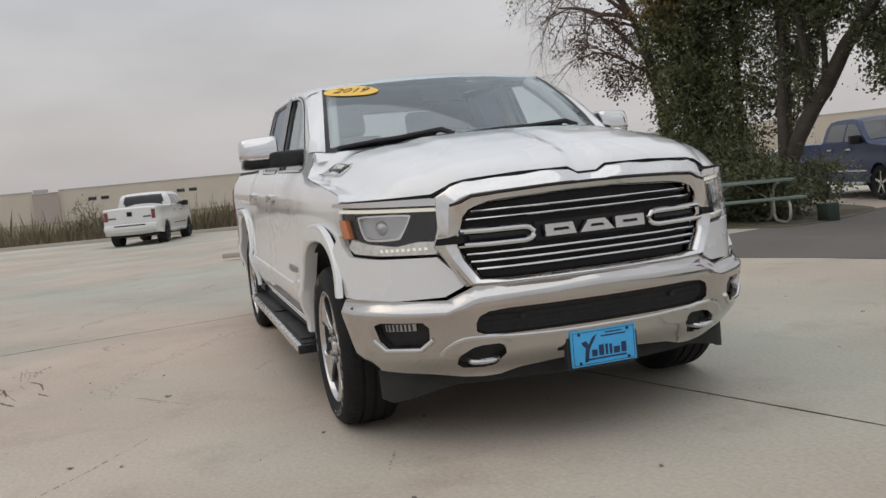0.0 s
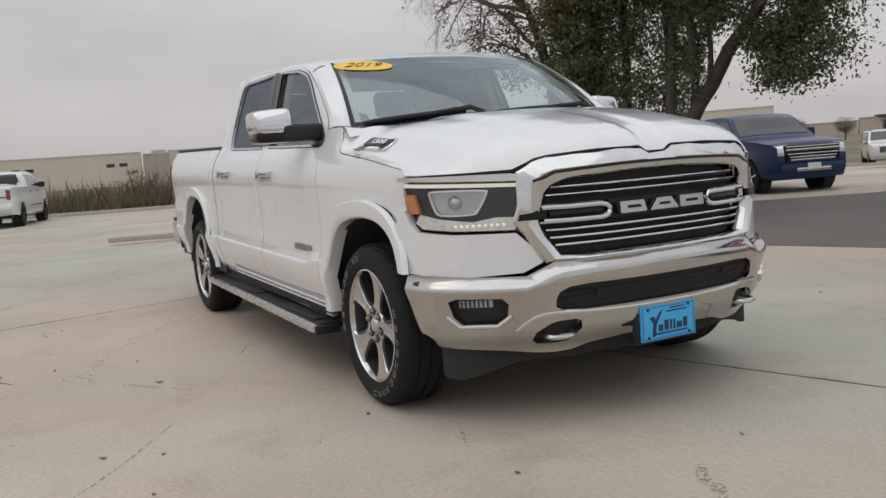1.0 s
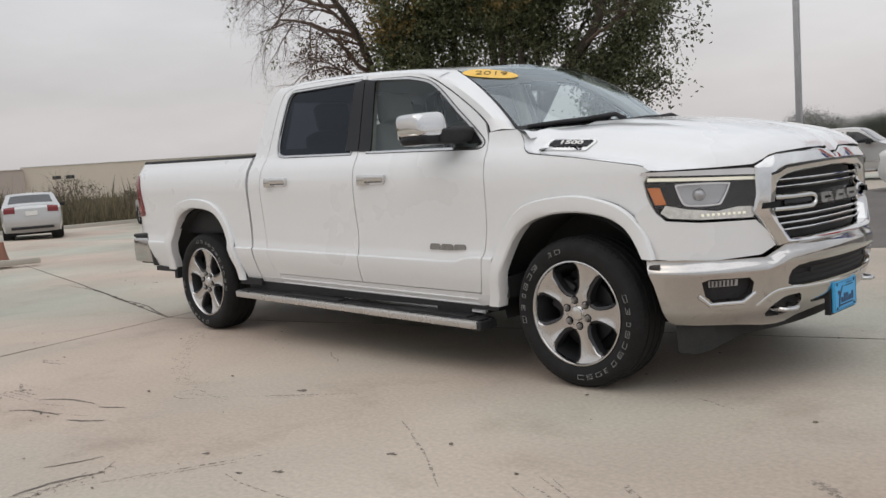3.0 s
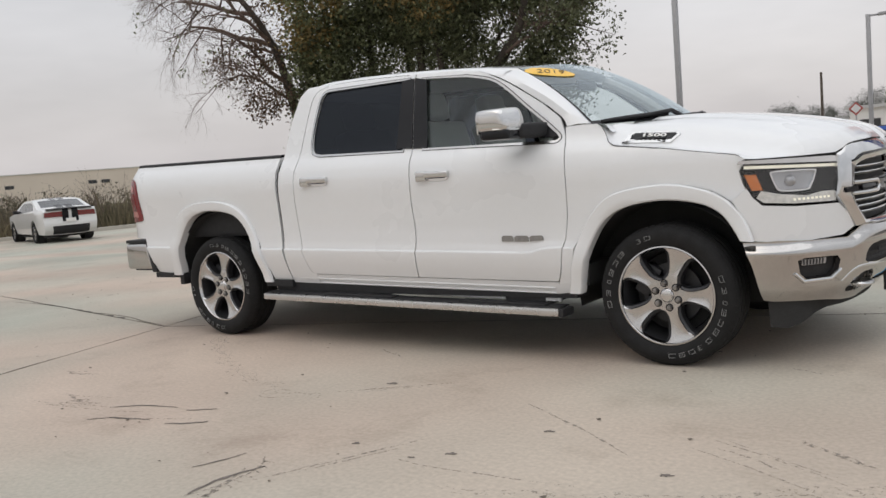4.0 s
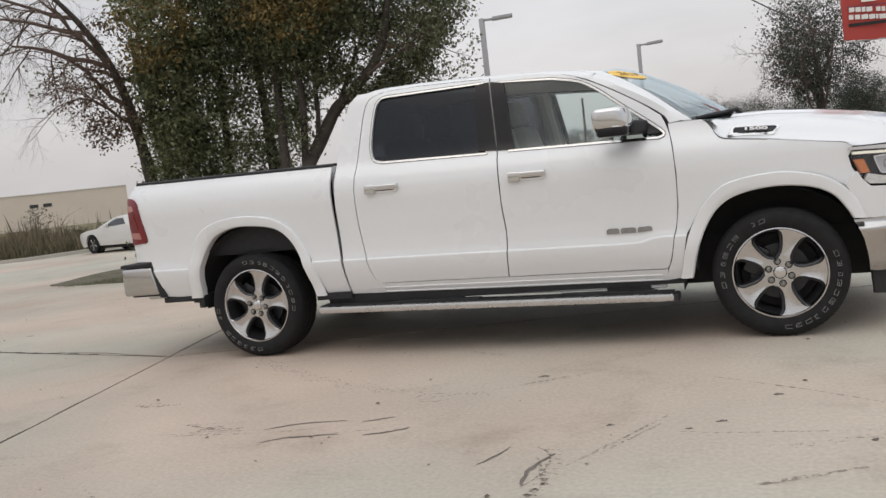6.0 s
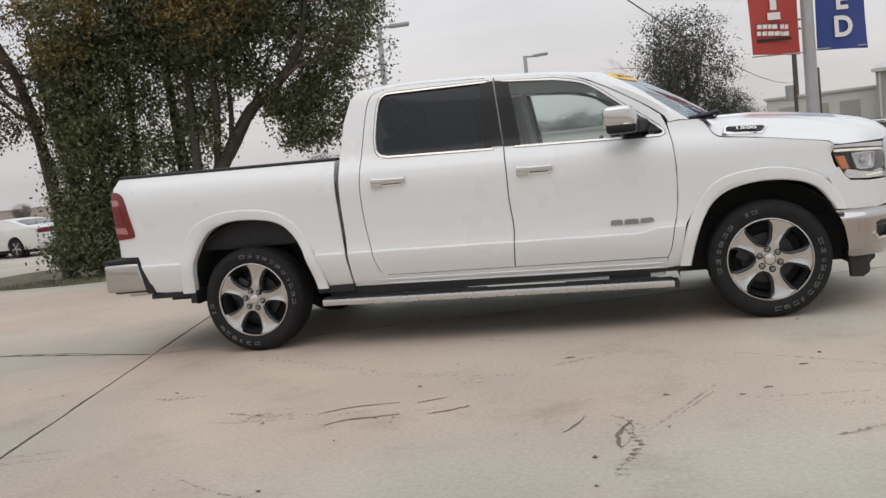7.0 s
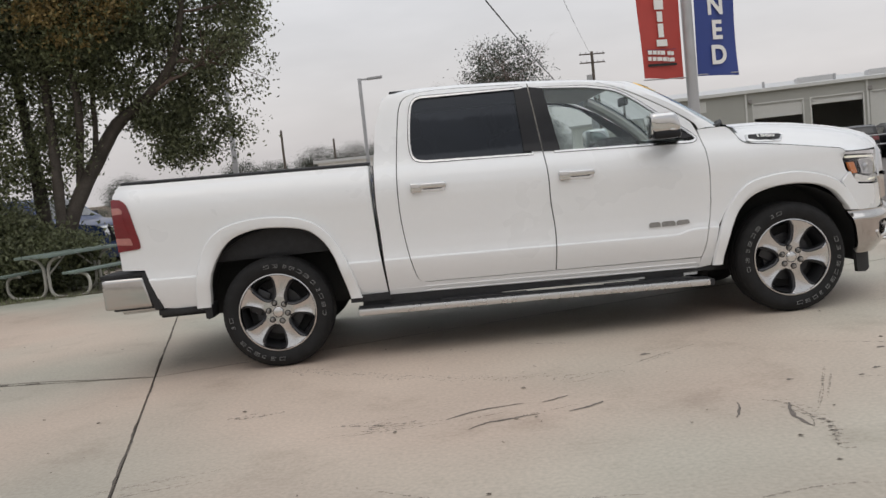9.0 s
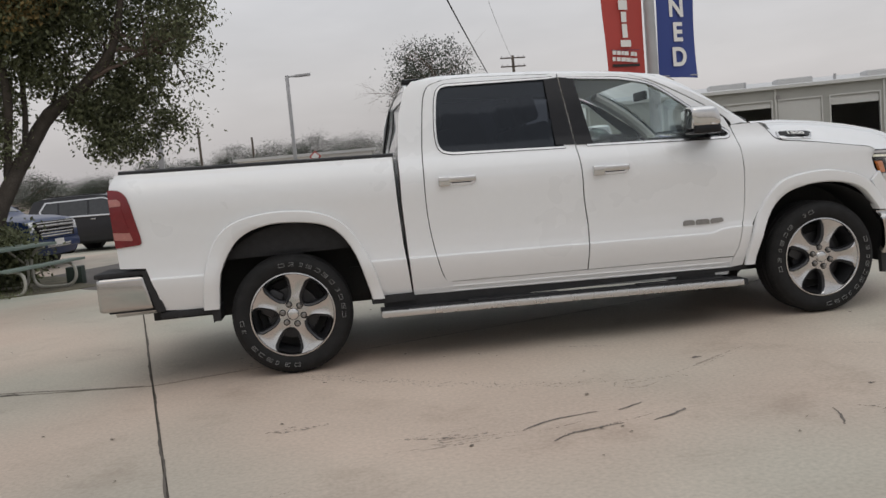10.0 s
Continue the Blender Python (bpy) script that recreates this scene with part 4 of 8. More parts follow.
LEAN = 0.12
sO, sI = s_at_x(4.128), s_at(-0.60)
LAMP = line2([(s_at_x(4.135), 1.080), (s_at_x(4.115), 1.045), (s_at_x(4.13), 0.98), (s_at_x(4.165), 0.90), (s_at_x(4.20), 0.872)], 3) + line2([(s_at(-0.86), 0.858), (s_at(-0.66), 0.852), (s_at(-0.64), 0.858), (s_at(-0.60), 0.98), (s_at(-0.585), 1.05)], 3)
for s in (-1, 1):
    fl = (lambda P: P) if s < 0 else mirrored
    lamp_o = fl(LAMP)
    hl = skin("headlamp", lamp_o, front(-0.034, LEAN), M_GLOSSBLK, truck, (), 0.05, 0.04, 1, "headlamp with amber marker and pale light guides")
    skin("lamp_lens", lamp_o, front(0.004, LEAN), M_LENS, hl, (), 0.05, 0.0, 1, "clear headlamp cover")
    skin("light_guide", fl([(s_at_x(4.14), 1.068), (s_at_x(4.137), 1.052), (s_at(-0.62), 1.030), (s_at(-0.60), 1.044)]), front(-0.01, LEAN), M_DRL, hl, (), 0.05, 0.02, 1, "pale light bar")
    skin("light_guide", fl([(s_at_x(4.175), 0.90), (s_at_x(4.205), 0.874), (s_at(-0.86), 0.860), (s_at(-0.66), 0.854), (s_at(-0.635), 0.905), (s_at(-0.72), 0.91), (s_at(-0.80), 0.895), (s_at(-0.9), 0.912), (s_at_x(4.20), 0.935)]), front(-0.016, LEAN), M_ICE, hl, (), 0.05, 0.02, 1, "clear ribbed lower light bar")
    for k in range(9):
        a0 = s_at(-0.86) + (s_at(-0.68) - s_at(-0.86)) * k / 9
        skin("light_element", fl([(a0, 0.886), (a0, 0.874), (a0 + 0.013, 0.874), (a0 + 0.013, 0.886)]), front(-0.012, LEAN), M_DRL, hl, (), 0.05, 0.004, 1)
    skin("amber_marker", fl([(s_at_x(4.135), 1.022), (s_at_x(4.158), 0.940), (s_at_x(4.206), 0.940), (s_at_x(4.188), 1.020)]), front(-0.004, LEAN), M_AMBER, hl, (), 0.05, 0.02, 1, "amber side marker")
    ring_o = fl(line2([(s_at(-0.925), 1.026), (s_at(-0.915), 0.955), (s_at(-0.895), 0.925), (s_at(-0.80), 0.923), (s_at(-0.775), 0.94), (s_at(-0.74), 1.01), (s_at(-0.755), 1.027), (s_at(-0.90), 1.033), (s_at(-0.925), 1.026)], 3)[:-1])
    cx = sum(p[0] for p in ring_o) / len(ring_o); cz = sum(p[1] for p in ring_o) / len(ring_o)
    ring_i = [(cx + (a - cx) * 0.93, cz + (b - cz) * 0.86) for a, b in ring_o]
    skin("lamp_bowl", ring_i, front(-0.031, LEAN), M_LENSDARK, hl, (), 0.05, 0.0, 1)
    skin("lamp_bezel", ring_o, front(-0.014, LEAN), M_REFLECT, hl, [ring_i], 0.05, 0.02, 1, "silver bezel")
    bx, by = plan_point(s * abs(s_at(-0.855)), -0.040)
    lathe("projector_lens", [(0.0, 0.022), (0.015, 0.019), (0.027, 0.009), (0.031, 0.0), (0.035, 0.002), (0.037, -0.03)], M_LENSDARK, hl, look((bx, by, 0.975), (bx + 1, by + s * 0.7, 0.975)) @ Matrix.Rotation(math.pi, 4, "Y"), 24)
    # white fascia under the lamp
    fas = fl([(s_at_x(4.06), 0.892), (s_at_x(4.13), 0.955), (s_at_x(4.155), 0.905), (s_at_x(4.195), 0.862), (s_at(-0.86), 0.846), (s_at(-0.655), 0.842), (s_at(-0.60), 0.78), (s_at(-0.56), 0.718), (s_at(-0.64), 0.676), (s_at(-0.8), 0.668), (s_at_x(4.25), 0.672), (s_at_x(4.135), 0.684), (s_at_x(4.11), 0.79)])
    skin("front_fascia", fas, front(0.006, 0.02), M_PAINT, truck, (), 0.05, 0.025, 1)
    skin("lamp_brow", fl([(s_at_x(4.12), 1.096), (s_at_x(4.11), 1.080), (s_at(-0.585), 1.052), (s_at(-0.60), 1.080), (s_at(-0.66), 1.087)]), front(0.008, 0.12), M_CHROME, truck, (), 0.05, 0.02, 1)

# grille
GO = [(0, 1.132), (0.045, 1.132), (0.088, 1.1555), (0.2, 1.1555), (0.4, 1.150), (0.53, 1.149), (0.585, 1.133), (0.640, 1.092), (0.643, 0.96), (0.665, 0.885), (0.632, 0.83), (0.567, 0.708), (0.4, 0.704), (0.2, 0.704), (0, 0.704)]
GI = [(0, 1.056), (0.045, 1.056), (0.088, 1.055), (0.2, 1.050), (0.4, 1.042), (0.475, 1.034), (0.515, 1.018), (0.538, 0.99), (0.551, 0.945), (0.562, 0.873), (0.545, 0.82), (0.492, 0.745), (0.4, 0.742), (0.2, 0.743), (0, 0.743)]


def grille_frame(y, z, off):
    x, yy = plan_point(s_at(y), off)
    return (x - 0.06 * (z - 0.9), yy, z)


GOc = GO + [(-a, b) for a, b in GO[1:-1][::-1]]
GIc = GI + [(-a, b) for a, b in GI[1:-1][::-1]]
bm = bmesh.new()
rings = []
for t, off in ((0, -0.04), (0, 0.0), (0.12, 0.015), (0.5, 0.038), (0.8, 0.026), (0.92, 0.012), (1, -0.05)):
    rings.append([bm.verts.new(grille_frame(o[0] + (i[0] - o[0]) * t, o[1] + (i[1] - o[1]) * t, off)) for o, i in zip(GOc, GIc)])
n = len(GOc)
for a, b in zip(rings[:-1], rings[1:]):
    for k in range(n):
        bm.faces.new((a[k], b[k], b[(k + 1) % n], a[(k + 1) % n]))
grille = part("grille", bm, M_CHROME, truck, "chrome grille surround with black slats", smooth=True)
skin("grille_mesh", [(s_at(y), z) for y, z in [(y * 1.02, z) for y, z in GIc]], front(-0.05, 0.06), M_BLACK, grille, (), 0.08, 0.01, 1)
for z, w in ((1.017, 0.512), (0.984, 0.535), (0.842, 0.545), (0.810, 0.532), (0.779, 0.512)):
    pts = [grille_frame(y, z, -0.016) for y in np.linspace(-w, w, 15)]
    tube("grille_bar", pts, 0.0044, M_CHROME, grille, 6)
    bm = bmesh.new()
    prev = None
    for y in np.linspace(-w - 0.01, w + 0.01, 15):
        cur = [bm.verts.new(grille_frame(y, z + dz, o)) for dz, o in ((0.004, -0.018), (-0.012, -0.022), (-0.012, -0.05), (0.004, -0.05))]
        if prev:
            for k in range(4):
                bm.faces.new((prev[k], prev[(k + 1) % 4], cur[(k + 1) % 4], cur[k]))
        prev = cur
    part("grille_slat", bm, M_GLOSSBLK, grille)
for s in (-1, 1):
    path = [(0.56, 0.938), (0.45, 0.936), (0.31, 0.936), (0.284, 0.930), (0.269, 0.915), (0.269, 0.900), (0.284, 0.886), (0.31, 0.880), (0.45, 0.880), (0.57, 0.882)]
    tube("grille_bracket", [grille_frame(s * y, z, 0.008) for y, z in path], 0.0125, M_CHROME, grille, 8, "chrome bracket bar")
    box_pts = [grille_frame(s * y, z, -0.012) for y, z in ((0.30, 0.908), (0.42, 0.908), (0.53, 0.908))]
    tube("bracket_filler", box_pts, 0.021, M_GLOSSBLK, grille, 8)
    # the black channel between the bracket bars cuts through the surround
    skin("grille_channel", [(s_at(s * 0.545), 0.893), (s_at(s * 0.545), 0.926), (s_at(s * 0.640), 0.918), (s_at(s * 0.648), 0.892)], front(0.0385, 0.06), M_GLOSSBLK, grille, (), 0.05, 0.012, 1 if s > 0 else -1)
# thin black line between the header and the inner rim
tube("header_groove", [grille_frame(y, z, 0.036) for y, z in [(-0.585, 1.05), (-0.545, 1.06), (-0.505, 1.079), (-0.4, 1.086), (-0.2, 1.094), (0, 1.096), (0.2, 1.094), (0.4, 1.086), (0.505, 1.079), (0.545, 1.06), (0.585, 1.05)]], 0.0065, M_GLOSSBLK, grille, 6)
skin("emblem_panel", [(s_at(-0.255), 0.868), (s_at(0.255), 0.868), (s_at(0.255), 0.948), (s_at(-0.255), 0.948)], front(-0.02, 0.06), M_GLOSSBLK, grille, (), 0.08, 0.02, 1)
# maker's lettering as plain chrome blocks with a dark slot
for outl, slot in (([(-0.222, 0.885), (-0.085, 0.885), (-0.098, 0.934), (-0.222, 0.934)], [(-0.185, 0.904), (-0.115, 0.904), (-0.12, 0.916), (-0.185, 0.916)]),
                   ([(-0.068, 0.885), (0.092, 0.885), (0.052, 0.934), (-0.028, 0.934)], [(-0.02, 0.904), (0.045, 0.904), (0.038, 0.915), (-0.013, 0.915)]),
                   ([(0.10, 0.885), (0.24, 0.885), (0.24, 0.934), (0.10, 0.934)], [(0.135, 0.904), (0.205, 0.904), (0.205, 0.916), (0.135, 0.916)])):
    skin("emblem_block", [(s_at(a), b) for a, b in outl], front(0.018, 0.06), M_SATIN, grille, (), 0.2, 0.025, 1)
    skin("emblem_slot", [(s_at(a), b) for a, b in slot], front(0.0205, 0.06), M_GLOSSBLK, grille, (), 0.2, 0.004, 1)

# front bumper: chrome shell with openings
BPL = [(4.085, -1.010), (4.16, -1.005), (4.24, -0.987), (4.33, -0.943), (4.42, -0.864), (4.51, -0.745), (4.585, -0.62), (4.635, -0.48), (4.67, -0.3), (4.685, -0.15), (4.69, 0)]
BPL = BPL + [(x, -y) for x, y in BPL[:-1][::-1]]
BL = line2(BPL, 6)
BX, BY = np.array([p[0] for p in BL]), np.array([p[1] for p in BL])
BS = np.concatenate([[0], np.cumsum(np.hypot(np.diff(BX), np.diff(BY)))])
BS -= BS[-1] / 2


def bs(y):
    return float(np.interp(y, BY, BS))


def bump_surf(off=0.0):
    def f(s, z):
        x, y = np.interp(s, BS, BX), np.interp(s, BS, BY)
        dx, dy = np.interp(s + 0.04, BS, BX) - np.interp(s - 0.04, BS, BX), np.interp(s + 0.04, BS, BY) - np.interp(s - 0.04, BS, BY)
        l = math.hypot(dx, dy) or 1
        zt = float(np.interp(abs(y), [0, 0.54, 0.66, 1.1], [0.728, 0.715, 0.662, 0.672]))
        k = smoothstep((z - (zt - 0.075)) / 0.075)
        o = off - 0.038 * k * k - 0.20 * max(0, 0.62 - z) - 0.05 * smoothstep((0.44 - z) / 0.12) - 0.02 * smoothstep((0.5 - z) / 0.3)
        return (x + dy / l * o, y - dx / l * o, z)
    return f


b_out = [(bs(-1.0085), 0.62), (bs(-1.007), 0.56), (bs(-1.005), 0.48), (bs(-1.003), 0.41), (bs(-1.001), 0.366), (bs(-0.99), 0.358), (bs(-0.905), 0.352), (bs(-0.77), 0.342), (bs(-0.698), 0.332), (bs(-0.632), 0.323), (bs(-0.538), 0.319), (bs(-0.465), 0.322), (bs(-0.37), 0.346), (bs(-0.2), 0.362)]
b_top = [(bs(-0.0), 0.73), (bs(-0.3), 0.727), (bs(-0.54), 0.716), (bs(-0.66), 0.664), (bs(-0.85), 0.668), (bs(-0.97), 0.678), (bs(-1.0095), 0.675)]
b_outline = b_out + [(-a, b) for a, b in b_out[::-1]] + [(-a, b) for a, b in b_top[::-1][:-1]] + b_top
h_low = [(bs(-0.553), 0.528), (bs(-0.553), 0.563), (bs(-0.538), 0.592), (bs(-0.50), 0.610), (bs(-0.42), 0.617)]
h_low = h_low + [(-a, b) for a, b in h_low[::-1]] + [(bs(0.51), 0.508), (bs(-0.51), 0.508)]
fog = [(bs(-0.925), 0.572), (bs(-0.915), 0.505), (bs(-0.89), 0.472), (bs(-0.775), 0.472), (bs(-0.735), 0.505), (bs(-0.73), 0.555), (bs(-0.75), 0.58), (bs(-0.9), 0.585)]
tow = [(bs(-0.650), 0.388), (bs(-0.634), 0.425), (bs(-0.575), 0.460), (bs(-0.54), 0.468), (bs(-0.465), 0.470), (bs(-0.444), 0.458), (bs(-0.438), 0.425), (bs(-0.485), 0.373), (bs(-0.535), 0.364), (bs(-0.630), 0.368)]
bumper = skin("front_bumper", b_outline, bump_surf(), M_BUMPER, truck, [h_low, fog, tow, mirrored(fog), mirrored(tow)], 0.04, 0.035, 1, "polished chrome front bumper")
skin("bumper_grille", [(a * 1.02, b) for a, b in h_low], bump_surf(-0.035), M_BLACK, bumper, (), 0.05, 0.01, 1, "black lower grille mesh")
for z in (0.535, 0.56, 0.585):
    tube("mesh_bar", [bump_surf(-0.03)(s, z) for s in np.linspace(bs(-0.53), bs(0.53), 15)], 0.003, M_BLACK, bumper, 5)
for s in (-1, 1):
    fl = (lambda P: P) if s < 0 else mirrored
    skin("fog_pocket", fl([(a, b) for a, b in fog]), bump_surf(-0.04), M_BLACK, bumper, (), 0.05, 0.01, 1)
    fg = skin("fog_lamp", fl([(bs(-0.90), 0.572), (bs(-0.90), 0.542), (bs(-0.785), 0.542), (bs(-0.785), 0.572)]), bump_surf(-0.03), M_LENSDARK, bumper, (), 0.03, 0.02, 1, "slim fog lamp")
    for k in range(7):
        a0 = bs(-0.895) + (bs(-0.79) - bs(-0.895)) * k / 7
        skin("fog_flute", fl([(a0, 0.57), (a0, 0.544), (a0 + 0.008, 0.544), (a0 + 0.008, 0.57)]), bump_surf(-0.027), M_DKALLOY, fg, (), 0.1, 0.004, 1)
    lip = [(bs(-0.935), 0.508), (bs(-0.90), 0.462), (bs(-0.77), 0.462), (bs(-0.72), 0.505)]
    tube("fog_trim", [bump_surf(0.0)(*(q if s < 0 else (-q[0], q[1]))) for q in lip], 0.011, M_CHROME, bumper, 8)
    skin("tow_pocket", fl(tow), bump_surf(-0.04), M_BLACK, bumper, (), 0.05, 0.01, 1)
    hook = [Vector(bump_surf(-0.03)(bs(-0.60), 0.408)), Vector(bump_surf(0.035)(bs(-0.585), 0.406)), Vector(bump_surf(0.05)(bs(-0.54), 0.406)), Vector(bump_surf(0.035)(bs(-0.49), 0.408)), Vector(bump_surf(-0.03)(bs(-0.475), 0.41))]
    tube("tow_hook", [(p.x, p.y * (-s), p.z) for p in smooth_line(hook, 3)], 0.012, M_SATIN, bumper, 8, "bright tow hook")
    sw = [(bs(-0.707), 0.437), (bs(-0.664), 0.475), (bs(-0.613), 0.500), (bs(-0.536), 0.505), (bs(-0.415), 0.498), (bs(-0.2), 0.492), (bs(-0.0), 0.492)]
    tube("bumper_rib", [bump_surf(-0.011)(*(q if s < 0 else (-q[0], q[1]))) for q in line2(sw, 4)], 0.014, M_CHROME, bumper, 8)
    lathe("parking_sensor", [(0, 0.006), (0.012, 0.006), (0.015, 0.0)], M_BLACK, bumper, Matrix.Translation(bump_surf(-0.026)(s * abs(bs(-0.36)), 0.568)) @ Matrix.Rotation(math.pi / 2, 4, "Y"), 16)
# air dam and under tray
dam = [(bs(-0.996), 0.39), (bs(-0.992), 0.220), (bs(-0.94), 0.21), (bs(-0.864), 0.233), (bs(-0.75), 0.262), (bs(-0.66), 0.28), (bs(-0.5), 0.28)]
def dam_surf(s, z):
    x, y, _ = bump_surf(-0.175 + 0.068 * smoothstep((abs(s) - abs(bs(-0.70))) / 0.25))(s, 0.56)
    return (x, y, z)


skin("air_dam", dam + [(-a, b) for a, b in dam[::-1]] + [(bs(0.4), 0.40), (bs(-0.4), 0.40)], dam_surf, M_WELL, truck, (), 0.06, 0.03, 1, "black plastic air dam")
# plate
plate = box("front_plate", (4.650, 4.662, -0.165, 0.139, 0.324, 0.476), M_PLATE, truck, 0.003, "bright blue dealer plate with plain dark marks")
box("plate_holder", (4.618, 4.648, -0.180, 0.154, 0.312, 0.488), M_BLACK, plate, 0.004)
PX, PY, PZ = 4.6632, -0.0058, 0.020


def plate_shape(name, pts, mat=M_INK):
    skin(name, pts, lambda a, b: (PX, PY + 0.965 * a, PZ + 0.894 * b), mat, plate, (), 0.5, 0.0015, 1)


plate_shape("plate_mark", [(-0.105, 0.36), (-0.088, 0.36), (-0.078, 0.42), (-0.038, 0.488), (-0.062, 0.472), (-0.083, 0.44), (-0.093, 0.46), (-0.118, 0.452), (-0.097, 0.425)])
for k, (a, b, c) in enumerate(((-0.068, -0.042, 0.413), (-0.034, -0.010, 0.432), (-0.002, 0.010, 0.432), (0.018, 0.030, 0.43), (0.038, 0.068, 0.413), (0.076, 0.10, 0.43))):
    plate_shape("plate_bar", [(a, 0.382), (b, 0.382), (b, c), (a, c)])
plate_shape("plate_bar", [(-0.10, 0.366), (0.10, 0.366), (0.10, 0.374), (-0.10, 0.374)])
for a, b, z in ((-0.02, 0.035, 0.470), (0.0, 0.085, 0.485), (0.02, 0.10, 0.470)):
    plate_shape("plate_bar", [(a, z), (b, z), (b, z + 0.006), (a, z + 0.006)])
fr = [(-0.157, 0.348), (0.142, 0.348), (0.142, 0.502), (-0.157, 0.502)]
skin("plate_border", fr, lambda a, b: (PX, PY + 0.965 * a, PZ + 0.894 * b), M_INK, plate, [[(a * 0.985 - 0.0001, 0.425 + (b - 0.425) * 0.97) for a, b in fr]], 0.5, 0.001, 1)
for a, b in ((-0.125, 0.492), (0.11, 0.492), (-0.125, 0.357), (0.11, 0.357)):
    lathe("plate_bolt", [(0, 0.003), (0.006, 0.002), (0.007, -0.002)], M_BLACK, plate, Matrix.Translation((PX, PY + 0.965 * a, PZ + 0.894 * b)) @ Matrix.Rotation(math.pi / 2, 4, "Y"), 10)

# windshield price-year sticker
st_c = (0.110, 0.168)


def on_screen(u, v):
    return tuple(Vector(ws_surf(u, v)) + Vector((0.003, 0, 0.005)))


st = skin("year_sticker", [(st_c[0] + 0.104 * math.cos(q), st_c[1] + 0.068 * math.cos(q) + 0.098 * math.sin(q)) for q in np.linspace(0, 2 * math.pi, 41)[:-1]], on_screen, M_YELLOW, truck, (), 0.03, 0.002, -1, "yellow oval year sticker on the windshield")
c = Vector(ws_surf(*st_c))
ex = (Vector(ws_surf(st_c[0] + 0.05, st_c[1] + 0.033)) - Vector(ws_surf(st_c[0] - 0.05, st_c[1] - 0.033))).normalized()
up = (Vector(ws_surf(st_c[0], st_c[1] - 0.04)) - Vector(ws_surf(st_c[0], st_c[1] + 0.04))).normalized()
nz = ex.cross(up).normalized()
up = nz.cross(ex)
text_part("year_text", "2019", 0.084, Matrix.Translation(c + nz * 0.0075) @ Matrix((ex, up, nz)).transposed().to_4x4() @ Matrix.Diagonal((1.25, 1, 1, 1)), M_BROWNINK, st, 0.0008, "", -0.0012, 0.3)

# mirrors
def rounded_block(c, h, lerp, warp=None, cuts=8):
    """A cube blown towards a ball, scaled to half sizes h about c."""
    bm = bmesh.new()
    bmesh.ops.create_cube(bm, size=2)
    bmesh.ops.subdivide_edges(bm, edges=bm.edges[:], cuts=cuts, use_grid_fill=True)
    for v in bm.verts:
        p = v.co.copy()
        n4 = (abs(p.x) ** 7 + abs(p.y) ** 7 + abs(p.z) ** 7) ** (1 / 7)
        p = p.lerp(p / n4 * max(abs(p.x), abs(p.y), abs(p.z)), 1.0).lerp(p.normalized(), lerp)
        if warp:
            p = warp(p)
        v.co = Vector((c[0] + p.x * h[0], c[1] + p.y * h[1], c[2] + p.z * h[2]))
    return bm


for s in (-1, 1):
    mir = new("door_mirror"); mir.parent = truck

    def cap_warp(p):
        # lower and narrower towards the outer end, leaning back at the top
        o = p.y * s
        return Vector((p.x * (1 - 0.12 * max(0, p.z)) - 0.10 * p.z - 0.12 * o, p.y, p.z * (1 - 0.10 * o * (p.z > 0))))
    part("mirror_cap", rounded_block((2.785, s * 1.138, 1.430), (0.105, 0.108, 0.070), 0.10, cap_warp), M_CHROME, mir, "chrome mirror cap", smooth=True)
    part("mirror_base", rounded_block((2.79, s * 1.135, 1.346), (0.10, 0.106, 0.032), 0.15), M_GLOSSBLK, mir, smooth=True)
    part("mirror_arm", rounded_block((2.865, s * 0.985, 1.362), (0.082, 0.12, 0.046), 0.12, lambda p: Vector((p.x - 0.5 * p.y * s, p.y, p.z))), M_BLACK, mir, smooth=True)
    box("mirror_glass", (2.678, 2.690, s * 1.055, s * 1.225, 1.355, 1.475), M_REFLECT, mir, 0.003)
    tube("mirror_band", smooth_line([(2.888, s * 1.05, 1.374), (2.89, s * 1.12, 1.372), (2.87, s * 1.215, 1.372), (2.80, s * 1.245, 1.374)], 4), 0.006, M_CHROME, mir)

# side steps
for s in (-1, 1):
    st_ob = new("side_step"); st_ob.parent = truck

    def stp(x0, x1, y0, y1, z0, z1, nm, mat, bev):
        bm = box_bm(x0, x1, s * y0, s * y1, z0, z1, bev)
        for v in bm.verts:
            v.co.z -= 0.019 * v.co.x
        return part(nm, bm, mat, st_ob, smooth=True)
    stp(0.57, 3.05, 0.93, 1.075, 0.325, 0.372, "step_bar", M_SATIN, 0.012)
    stp(0.57, 3.045, 0.925, 1.050, 0.368, 0.378, "step_tread", M_BLACK, 0.004)
    stp(3.045, 3.08, 0.93, 1.072, 0.322, 0.370, "step_cap", M_BLACK, 0.01)
    stp(0.60, 3.03, 0.900, 0.948, 0.340, 0.368, "step_rear_rail", M_BLACK, 0.004)
    for x in (1.15, 2.32):
        stp(x, x + 0.62, 0.95, 1.035, 0.376, 0.388, "step_pad", M_BLACK, 0.004)
    for x, w in ((0.62, 0.2), (1.15, 0.44), (2.62, 0.28)):
        stp(x, x + w, 0.60, 0.95, 0.36, 0.45, "step_bracket", M_BLACK, 0.006)

